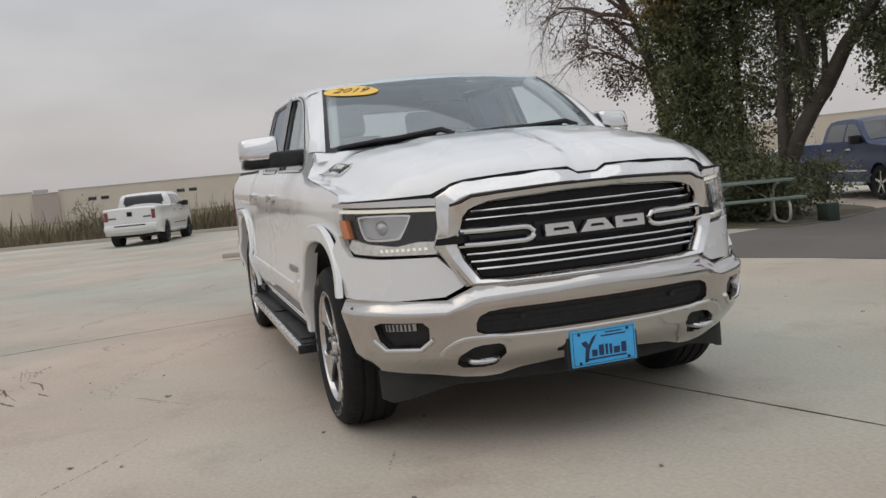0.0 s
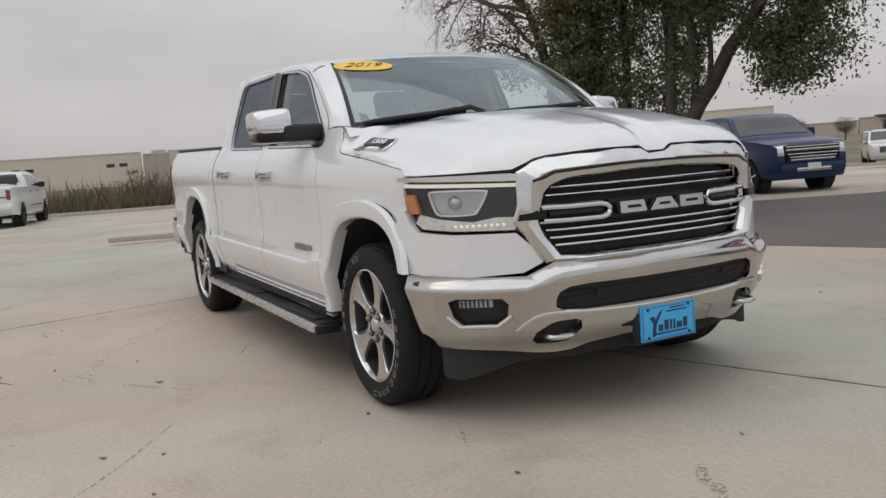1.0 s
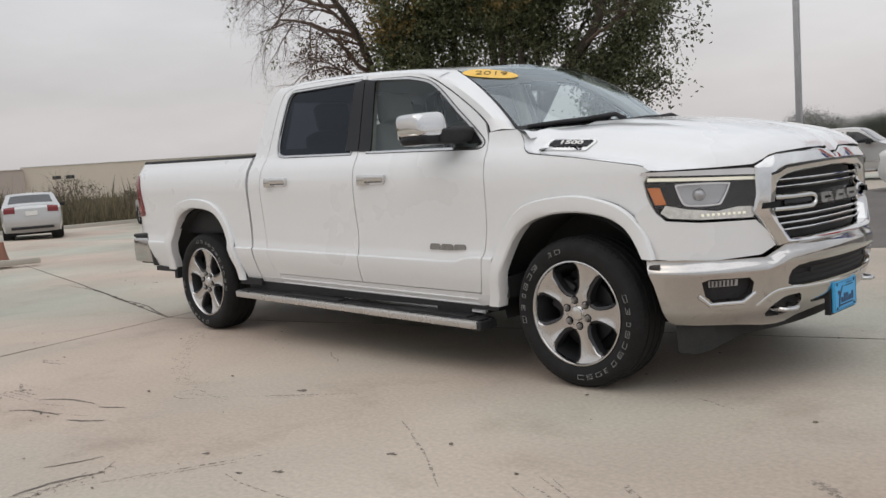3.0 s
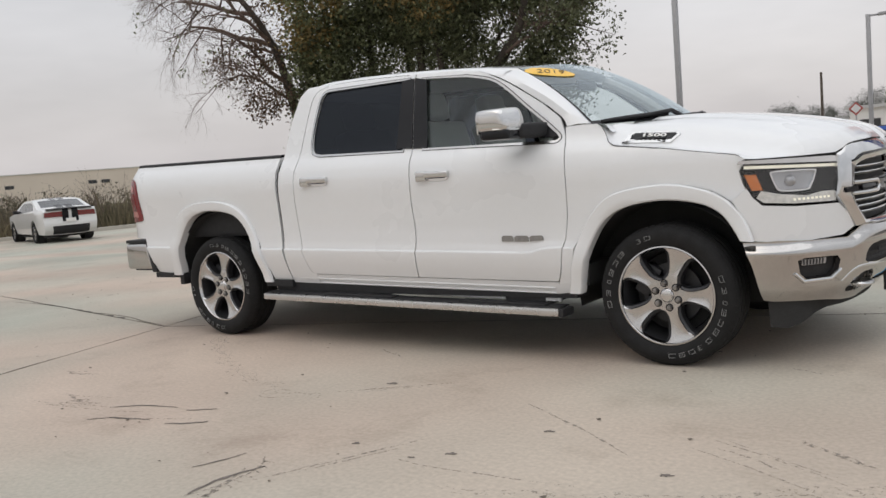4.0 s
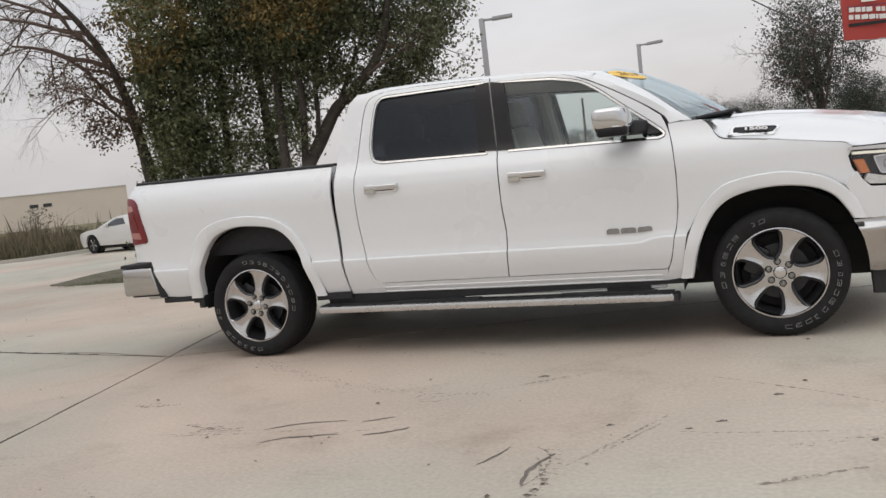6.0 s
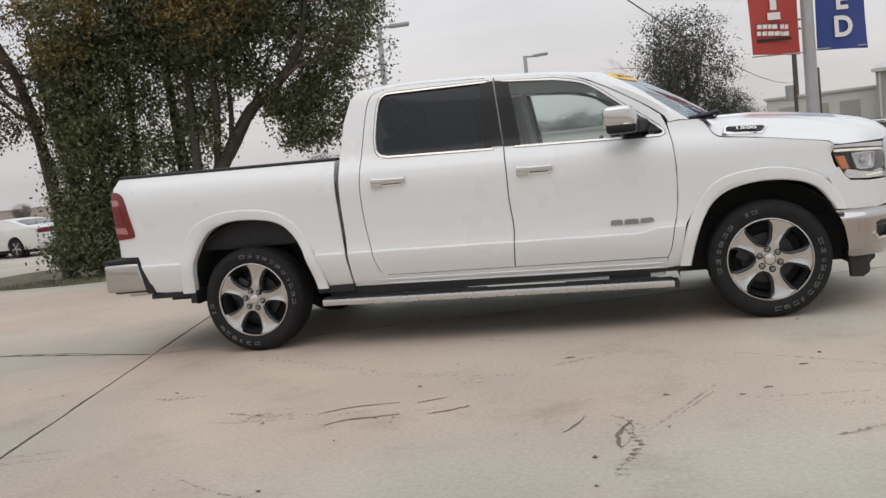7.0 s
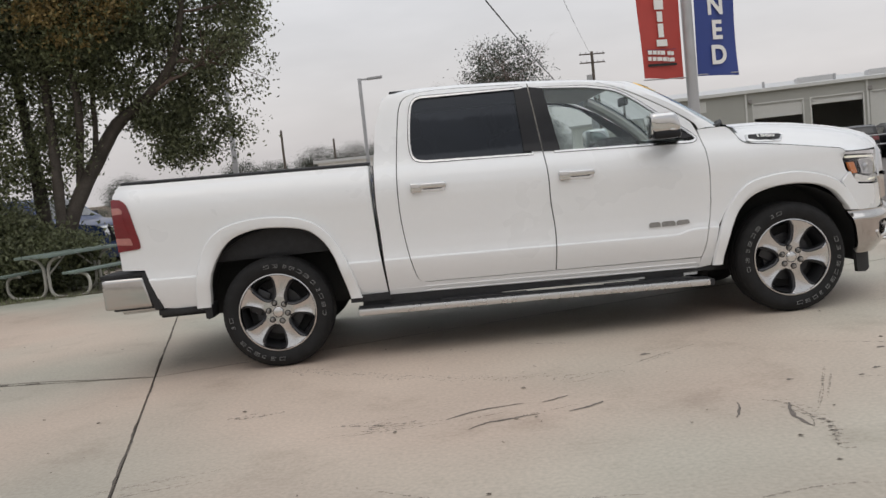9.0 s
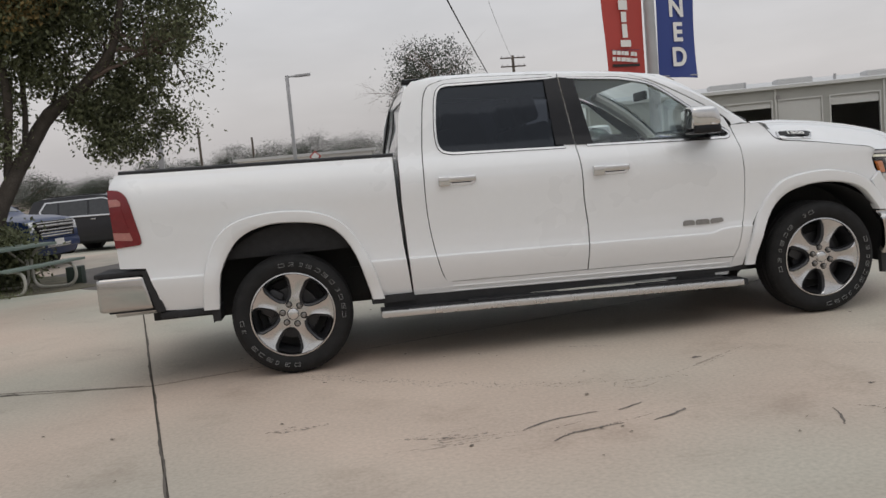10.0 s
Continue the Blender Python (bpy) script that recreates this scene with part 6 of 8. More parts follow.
# ragged crack edges along the joints
for o, d, length, w in ((JN, jB, 9.0, 0.018), (JN, jA, 3.2, 0.014), (JN, -jA, 5.0, 0.012), (JN, jC, 7.0, 0.010), (JN + jB * 9.0, jB, 14.0, 0.02)):
    n_ = int(length / 0.35)
    pts = [o + d * (length * k / n_) + left_of(d) * rnd.uniform(-0.009, 0.009) for k in range(n_ + 1)]
    scuff([(p.x, p.y) for p in pts], w, "crack", M_JOINT, "dark dirt-filled crack in the concrete")
for k in range(5):
    c = JN + jB * (1.0 + 0.28 * k)
    scuff([(c.x - 0.08, c.y + 0.01), (c.x, c.y + 0.015), (c.x + 0.1, c.y - 0.02)], 0.035, "crack", M_JOINT, "dark dirt-filled crack in the concrete")
# wide ragged break along the slab joint behind the truck
BREAK = [(-4.78, -0.19), (-4.3, -0.21), (-3.84, -0.26), (-3.3, -0.36), (-2.78, -0.48), (-2.35, -0.52), (-1.95, -0.58), (-1.4, -0.74), (-1.02, -0.83)]
scuff(BREAK, 0.020, "crack", M_JOINT, "dark dirt-filled crack in the concrete")
for x, y, r in ((3.37, -2.66, 0.022), (3.61, -2.25, 0.022), (2.37, -1.81, 0.03), (4.26, -2.55, 0.024), (-3.77, 0.45, 0.04), (3.24, -2.76, 0.015), (2.89, -2.71, 0.018)):
    scuff([(x - r, y - r * 0.4), (x, y + r * 0.3), (x + r, y + r * 0.2)], r * 1.1, mat=M_RUBBER, lab="small dark spot on the concrete")
# dead leaves and pebbles
V, F = [], []
for k in range(260):
    x, y = rnd.uniform(-6, 8), rnd.uniform(-5.5, 4.0)
    r = rnd.uniform(0.004, 0.012)
    q = rnd.uniform(0, 6.28)
    b0 = len(V)
    for j in range(5):
        a = q + j * 1.2566
        V.append((x + r * math.cos(a) * (1.6 if j % 2 else 1), y + r * math.sin(a), 0.002 + rnd.uniform(0, 0.006)))
    F.append(tuple(b0 + j for j in range(5)))
litter = raw_part("leaf_litter", V, F, M_GRITTY, None, "", False)
tagged(litter, "scattered dead leaf scraps and grit on concrete", "litter", kind="stuff")


# ---- trees ----
def leaves_mesh(points, size, rng, flat=0.3):
    """One leaf for each point: a folded pointed leaf of two quads."""
    n = len(points)
    P = np.array(points)
    a = rng.normal(size=(n, 3)); a[:, 2] -= 0.5; a /= np.linalg.norm(a, axis=1)[:, None]
    b = rng.normal(size=(n, 3)); b -= a * (a * b).sum(1)[:, None]; b /= np.linalg.norm(b, axis=1)[:, None]
    c = np.cross(a, b)
    L = size * rng.uniform(0.7, 1.3, n)[:, None]
    w = L * 0.27
    V = np.stack([P, P + a * L * 0.45 + b * w + c * w * 0.35, P + a * L, P + a * L * 0.45 - b * w + c * w * 0.35], 1).reshape(-1, 3)
    F = [(4 * i, 4 * i + 1, 4 * i + 2) for i in range(n)] + [(4 * i, 4 * i + 2, 4 * i + 3) for i in range(n)]
    return V, F


def blob_points(blobs, rng, spread=0.165):
    pts = []
    for (cx, cy, cz), (rx, ry, rz), clusters, per in blobs:
        for _ in range(int(clusters * 1.5)):
            d = rng.normal(size=3); d /= np.linalg.norm(d)
            r = rng.uniform(0.25, 1.0) ** 0.5
            c = np.array([cx, cy, cz]) + d * r * np.array([rx, ry, rz])
            s = spread * rng.uniform(0.6, 1.5)
            k = int(per * rng.uniform(0.6, 1.9))
            pts.append(c + rng.normal(size=(k, 3)) * np.array([s, s, s * 0.7]))
    return np.concatenate(pts)


def grow(start, direction, length, radius, depth, rng, tubes, tips, bend=0.35, droop=0.0):
    """A limb with its side branches."""
    p, d = Vector(start), Vector(direction).normalized()
    n = 5
    pts, rad = [p.copy()], [radius]
    for i in range(n):
        d = (d + Vector(rng.normal(size=3)) * bend * 0.35 + Vector((0, 0, -droop * 0.1))).normalized()
        p = p + d * length / n
        pts.append(p.copy()); rad.append(radius * (1 - 0.62 * (i + 1) / n))
        if depth > 0 and i >= 1:
            for _ in range(1 + (rng.random() < 0.6)):
                side_d = (d + Vector(rng.normal(size=3)) * 0.75).normalized()
                grow(p, side_d, length * rng.uniform(0.45, 0.68), rad[-1] * 0.62, depth - 1, rng, tubes, tips, bend, droop)
    tubes.append((pts, rad))
    if depth == 0:
        tips.append(p.copy())


def join_tubes(tubes):
    V, F = [], []
    for pts, rad in tubes:
        n = 8 if rad[0] > 0.05 else 5 if rad[0] > 0.015 else 3
        v, f = tube_geo(pts, rad, n, False)
        o = len(V)
        V += v
        F += [tuple(i + o for i in q) for q in f]
    return V, F


def tree(label, stems, blobs, leaf_mat, size, seed, limbs=(), extra=(), bark=None, group="trees in the planting bed", tip_leaves=True, droop=0.0, bend=0.35):
    """stems: (points, radii); blobs: leaf masses; limbs: (start, direction, length, radius, depth)."""
    rng = np.random.default_rng(seed)
    t = thing("tree", label, "tree", group=group)
    for pts, rad in stems:
        P = smooth_line(pts, 4)
        R = list(np.interp(np.linspace(0, len(rad) - 1, len(P)), range(len(rad)), rad))
        R = [r * rng.uniform(0.93, 1.07) for r in R]
        tube("trunk", P, R, bark or M_BARK, t, 12)
    tubes, tips = [], []
    for s, d, l, r, k in limbs:
        grow(s, d, l, r, k, rng, tubes, tips, bend, droop)
    if tubes:
        V, F = join_tubes(tubes)
        tagged(raw_part("branching", V, F, M_TWIG if bark is None else bark, t), kind="stuff")
    if blobs:
        pts = blob_points(blobs, rng)
        if tips and tip_leaves:
            tp = np.array([tuple(p) for p in tips])
            pts = np.concatenate([pts, (tp[:, None, :] + rng.normal(size=(len(tp), 14, 3)) * 0.10).reshape(-1, 3)])
        pts = pts[pts[:, 2] > 0.1]
        V, F = leaves_mesh(pts, size, rng)
        crown = raw_part("crown", V, F, leaf_mat, t, "", False)
        tagged(crown, kind="stuff")
    for bl, mt, sz in extra:
        V, F = leaves_mesh(blob_points(bl, rng), sz, rng)
        tagged(raw_part("crown", V, F, mt, t, "", False), kind="stuff")
    return t


tree("large multi-stemmed evergreen tree with a leaning limb in the planting bed",
     [([(-6.15, 9.75, -0.4), (-5.95, 9.72, 0.4), (-5.72, 9.75, 1.0), (-5.45, 9.9, 1.6), (-5.12, 10.15, 2.25), (-4.7, 10.2, 2.85), (-4.0, 10.05, 3.3), (-3.4, 9.9, 3.9), (-3.1, 9.8, 4.8), (-2.9, 9.7, 5.8)], [0.22, 0.18, 0.155, 0.145, 0.14, 0.125, 0.105, 0.085, 0.06, 0.04]),
      ([(-5.5, 9.9, 1.5), (-5.42, 9.95, 2.25), (-5.2, 9.65, 3.3), (-5.3, 9.5, 4.8), (-5.1, 9.4, 6.2)], [0.085, 0.08, 0.072, 0.055, 0.035]),
      ([(-5.2, 10.1, 2.1), (-5.08, 10.05, 2.8), (-5.0, 9.95, 3.5), (-4.7, 9.9, 4.9)], [0.06, 0.055, 0.05, 0.035]),
      ([(-5.85, 9.6, -0.4), (-5.8, 9.6, 0.9), (-5.77, 9.62, 1.9), (-5.82, 9.8, 3.4), (-5.7, 9.6, 5.0), (-5.6, 9.5, 7.0)], [0.13, 0.11, 0.10, 0.09, 0.07, 0.04]),
      ([(-6.3, 10.1, -0.4), (-6.33, 10.12, 0.9), (-6.38, 10.18, 1.9), (-6.53, 10.35, 3.1), (-6.6, 10.3, 4.6), (-6.6, 10.2, 6.0)], [0.16, 0.14, 0.125, 0.10, 0.07, 0.04])],
     [((-4.0, 10.5, 5.7), (1.6, 1.4, 1.7), 155, 44), ((-3.35, 10.7, 4.1), (0.9, 0.8, 0.8), 48, 44), ((-4.2, 9.3, 6.2), (1.5, 1.2, 1.5), 140, 42), ((-5.6, 9.5, 6.1), (1.5, 1.3, 1.6), 140, 42),
      ((-3.75, 10.4, 2.9), (0.75, 0.5, 0.45), 58, 42), ((-3.1, 10.6, 3.3), (0.6, 0.5, 0.5), 34, 40), ((-2.3, 10.4, 4.6), (0.55, 0.5, 0.95), 42, 38), ((-2.2, 10.4, 5.7), (0.7, 0.7, 0.9), 70, 42), ((-5.9, 9.9, 4.6), (1.2, 0.9, 0.8), 105, 42), ((-6.5, 10.3, 2.6), (0.5, 0.5, 1.3), 34, 34), ((-5.45, 9.95, 2.7), (0.22, 0.25, 0.8), 22, 26), ((-6.0, 9.9, 2.3), (0.3, 0.3, 1.0), 26, 26), ((-5.3, 9.9, 4.1), (0.95, 0.6, 0.7), 56, 38), ((-5.75, 10.1, 3.3), (0.5, 0.4, 0.7), 34, 32), ((-4.55, 9.9, 3.6), (0.5, 0.45, 0.4), 38, 34), ((-4.6, 9.5, 4.5), (0.9, 0.7, 0.5), 60, 42), ((-3.5, 10.3, 2.25), (0.6, 0.4, 0.25), 30, 40), ((-2.55, 10.4, 2.5), (0.35, 0.35, 0.45), 16, 36)],
     M_LEAF_D, 0.080, 11,
     [((-4.0, 10.05, 3.3), (0.9, -0.2, 0.3), 1.5, 0.05, 2), ((-3.4, 9.9, 3.9), (0.9, 0.3, 0.1), 1.3, 0.05, 2), ((-3.1, 9.8, 4.8), (0.9, 0.1, -0.1), 1.0, 0.03, 2), ((-4.7, 10.2, 2.85), (0.2, 0.4, 0.9), 2.0, 0.05, 2), ((-5.7, 9.6, 4.4), (-0.4, -0.5, 0.7), 2.0, 0.05, 2), ((-3.3, 9.9, 4.2), (1, 0.2, -0.6), 1.0, 0.022, 2)],
     [([((-4.9, 8.9, 5.3), (1.2, 0.6, 1.1), 80, 34)], M_LEAF_Y, 0.09), ([((-4.3, 9.7, 5.5), (1.6, 1.2, 1.5), 120, 40), ((-5.0, 9.3, 4.3), (0.9, 0.5, 0.5), 46, 34)], M_LEAF, 0.09)])
tree("dense leafy tree clothed in foliage to the ground",
     [([(-8.0, 9.5, -0.3), (-8.0, 9.5, 1.5), (-7.9, 9.5, 3.2), (-7.7, 9.4, 5.0), (-7.7, 9.3, 7.0)], [0.2, 0.16, 0.13, 0.1, 0.05]),
      ([(-8.2, 9.7, -0.3), (-8.6, 9.6, 1.6), (-8.9, 9.5, 3.2), (-9.1, 9.4, 5.0)], [0.11, 0.1, 0.08, 0.05]),
      ([(-7.4, 9.8, -0.3), (-7.3, 9.8, 1.6), (-7.15, 9.7, 3.2), (-7.1, 9.7, 5.2)], [0.10, 0.09, 0.08, 0.05])],
     [((-7.5, 9.5, 5.8), (1.25, 1.1, 2.1), 105, 44), ((-7.8, 9.3, 3.6), (0.95, 0.9, 1.3), 105, 46), ((-7.9, 9.2, 1.7), (0.75, 0.75, 1.5), 170, 46), ((-7.9, 9.0, 0.6), (0.7, 0.65, 0.8), 90, 46), ((-6.8, 9.6, 4.6), (0.9, 0.8, 1.6), 110, 42), ((-6.9, 9.5, 1.0), (0.6, 0.5, 1.0), 50, 40), ((-6.9, 9.6, 2.6), (0.5, 0.5, 0.9), 40, 40)],
     M_LEAF, 0.080, 12, [((-7.9, 9.5, 3.2), (-0.6, -0.5, 0.6), 2.4, 0.06, 2), ((-7.7, 9.4, 5), (0.3, -0.6, 0.6), 2.0, 0.05, 2)],
     [([((-7.5, 8.8, 5.4), (1.2, 0.9, 1.8), 85, 38), ((-7.8, 8.7, 3.4), (0.8, 0.6, 1.1), 50, 36)], M_LEAF, 0.095), ([((-7.7, 8.4, 4.9), (0.8, 0.5, 1.2), 46, 32)], M_LEAF_Y, 0.09)])
tree("half bare winter tree with fine drooping twigs",
     [([(-8.7, 9.1, -0.4), (-8.72, 9.0, 1.5), (-8.8, 8.8, 3.0), (-8.95, 8.5, 4.2), (-9.2, 7.9, 5.2), (-9.6, 7.2, 6.0)], [0.15, 0.13, 0.11, 0.08, 0.06, 0.03])],
     [((-8.9, 8.2, 3.1), (0.7, 0.6, 0.6), 34, 20), ((-8.7, 8.3, 4.4), (0.6, 0.5, 0.9), 20, 18), ((-9.3, 7.6, 3.8), (0.7, 0.6, 0.8), 16, 14)],
     M_LEAF_R, 0.075, 13,
     [((-8.85, 8.7, 3.4), (-0.6, -0.75, 0.6), 1.8, 0.055, 3), ((-8.95, 8.5, 4.2), (-0.75, -0.6, 0.45), 2.0, 0.06, 3), ((-8.95, 8.5, 4.2), (-0.3, -0.9, 0.5), 1.9, 0.055, 3), ((-9.1, 8.1, 4.9), (-0.8, -0.5, 0.45), 2.0, 0.055, 3),
      ((-9.2, 7.9, 5.2), (-0.5, -0.8, 0.5), 1.8, 0.05, 3), ((-9.4, 7.5, 5.6), (-0.8, -0.3, 0.5), 1.8, 0.05, 3), ((-8.8, 8.8, 3.0), (-0.5, -0.7, 0.4), 1.8, 0.045, 3), ((-9.6, 7.2, 6.0), (-0.6, -0.6, 0.4), 1.6, 0.045, 3)], tip_leaves=False, droop=0.95, bend=0.5)

# undergrowth at the foot of the trees
rng = np.random.default_rng(5)
V, F = leaves_mesh(blob_points([((-7.0, 9.0, 0.25), (1.4, 0.8, 0.3), 130, 18), ((-8.3, 8.6, 0.3), (0.5, 0.5, 0.3), 40, 18), ((-5.9, 9.6, 0.2), (0.6, 0.5, 0.25), 40, 14), ((-6.3, 10.6, 0.45), (0.8, 0.6, 0.5), 60, 18), ((-5.7, 8.6, 0.35), (1.1, 0.5, 0.5), 130, 20), ((-7.2, 8.3, 0.35), (1.2, 0.4, 0.4), 90, 18), ((-6.7, 9.0, 0.55), (0.95, 0.5, 0.85), 190, 30), ((-5.6, 9.1, 0.35), (0.6, 0.4, 0.65), 90, 26), ((-7.7, 9.2, 0.9), (0.6, 0.5, 0.9), 90, 28)], rng), 0.085, rng)
tagged(raw_part("undergrowth", V, F, M_LEAF_D, None, "", False), "dark leafy undergrowth at the foot of the trees", "plants", kind="stuff")
V, F = [], []
for k in range(2600):
    x, y = rng.uniform(-9, -4.4), rng.uniform(6.2, 8.6)
    if x > -5.4 and y > 7.0 and rng.random() < 0.7:
        continue
    h, q, wd = rng.uniform(0.03, 0.09), rng.uniform(0, 6.28), 0.006
    b0 = len(V)
    z = 0.014 + lift(x, y)
    V += [(x - wd * math.cos(q), y - wd * math.sin(q), z), (x + wd * math.cos(q), y + wd * math.sin(q), z), (x + rng.uniform(-.03, .03), y + rng.uniform(-.03, .03), z + h)]
    F.append((b0, b0 + 1, b0 + 2))
tagged(raw_part("grass", V, F, M_LEAF, None, "", False), "short patchy green grass at the bed edge", "grass", kind="stuff")

# tall dry weeds and shrubs beyond the kerb
V, F = [], []
KA = np.array(KERB_LINE)
for k in range(21000):
    i = rng.integers(3, len(KA) - 8)
    t = rng.random()
    p = KA[i] * (1 - t) + KA[i + 1] * t
    dd = KA[i + 1] - KA[i]; dd /= np.linalg.norm(dd)
    nn = np.array([-dd[1], dd[0]])
    off = 1.8 + rng.random() ** 1.3 * 22
    x, y = p + nn * off
    h = rng.uniform(0.6, 1.45) * (0.55 + 0.55 * min(1, off / 6)) * (1.5 if rng.random() < 0.06 else 1)
    q, wd = rng.uniform(0, 6.28), rng.uniform(0.015, 0.05)
    lx, ly = rng.normal(size=2) * 0.18
    z = -0.1 + lift(x, y)
    b0 = len(V)
    V += [(x - wd * math.cos(q), y - wd * math.sin(q), z), (x + wd * math.cos(q), y + wd * math.sin(q), z), (x + lx * 0.4 + wd * math.cos(q), y + ly * 0.4, z + h * 0.6), (x + lx, y + ly, z + h), (x + lx * 0.4 - wd * math.cos(q), y + ly * 0.4, z + h * 0.6)]
    F.append((b0, b0 + 1, b0 + 2, b0 + 3, b0 + 4))
tagged(raw_part("dry_weeds", V, F, M_DRY, None, "", False), "tall dry brown weeds beyond the kerb", "grass", kind="stuff")


def shrub(x, y, h, r, seed, mat=None, n=14, leaf=0.11):
    rg = np.random.default_rng(seed)
    t = thing("shrub", "scraggly half-dry shrub standing among dry weeds", "shrub", Matrix.Translation((x, y, -0.1 + lift(x, y))), "shrubs beyond the kerb")
    tubes = []
    tips = []
    for k in range(6):
        grow((0, 0, 0), (rg.normal() * 0.4, rg.normal() * 0.4, 1), h * rg.uniform(0.6, 0.95), 0.03, 1, rg, tubes, tips)
    Vb, Fb = join_tubes(tubes)
    tagged(raw_part("branching", Vb, Fb, M_TWIG, t), kind="stuff")
    Vb, Fb = leaves_mesh(blob_points([((0, 0, h * 0.55), (r, r, h * 0.42), n, 16)], rg, 0.16), leaf, rg)
    tagged(raw_part("foliage", Vb, Fb, mat or M_SHRUB, t, "", False), kind="stuff")


for k in range(34):
    i = rng.integers(5, len(KA) - 9)
    dd = KA[i + 1] - KA[i]; dd /= np.linalg.norm(dd)
    p = KA[i] + np.array([-dd[1], dd[0]]) * rng.uniform(5, 20) + dd * rng.uniform(0, 4)
    shrub(p[0], p[1], rng.uniform(1.3, 2.6), rng.uniform(0.5, 1.0), 100 + k)


def far_tree(x, y, h, r, seed, mat=None, leafy=1.0, label="distant grey-green winter tree"):
    rg = np.random.default_rng(seed)
    t = thing("tree", label, "tree", Matrix.Translation((x, y, lift(x, y))), "distant trees")
    tube("trunk", [(0, 0, 0), (0.1, 0, h * 0.3), (0, 0.1, h * 0.6)], [h * 0.03, h * 0.024, h * 0.012], M_BARK, t, 8)
    tubes, tips = [], []
    for k in range(9):
        q = k * 0.7
        grow((0, 0, h * rg.uniform(0.2, 0.45)), (math.cos(q) * 0.6, math.sin(q) * 0.6, 1), h * rg.uniform(0.30, 0.40), h * 0.009, 3 if h > 9 else 2, rg, tubes, tips)
    Vb, Fb = join_tubes(tubes)
    tagged(raw_part("branching", Vb, Fb, M_TWIG, t), kind="stuff")
    n = int(230 * leafy)
    Vb, Fb = leaves_mesh(blob_points([((0, 0, h * 0.62), (r, r, h * 0.36), n, 34), ((-r * 0.2, 0, h * 0.55), (r * 0.6, r * 0.6, h * 0.25), n * 0.5, 34)], rg, r * 0.11), h * 0.008 + 0.05, rg)
    tagged(raw_part("crown", Vb, Fb, mat or M_LEAF_FAR, t, "", False), kind="stuff")


far_tree(6.75, 44.7, 9.6, 2.8, 31, M_LEAF_FAR, 0.75, "round half bare tree behind the banner pole")
far_tree(10.5, 60, 5.5, 2.0, 32)
for k, (x, y, h, r) in enumerate(((-52, 112, 2.3, 3.0), (-44, 112, 2.2, 3.2), (-37.5, 118, 4.9, 4.2), (-29, 105, 4.8, 4), (-30.5, 88, 5.4, 3.0), (-25, 94, 4.6, 3), (-19, 91, 6.0, 2.4), (-15.5, 92, 5.5, 2.6), (-10.3, 92.5, 6.3, 3.2), (-6, 93, 6.2, 3.4), (-1.3, 93, 6.8, 3.6), (3.5, 90, 6.2, 3.8), (9, 94, 5.6, 3.4), (15, 100, 5.4, 3.6), (22, 110, 5, 4),
                                (-83.4, 116, 3.7, 1.8), (-89, 112, 3.8, 1.6), (-78.5, 120, 3.4, 1.5), (-76.5, 121, 4.1, 1.2), (-74.5, 122.5, 3.0, 1.4))):
    far_tree(x, y, h, r, 50 + k, None, 0.3 if x < -50 else 1.0)


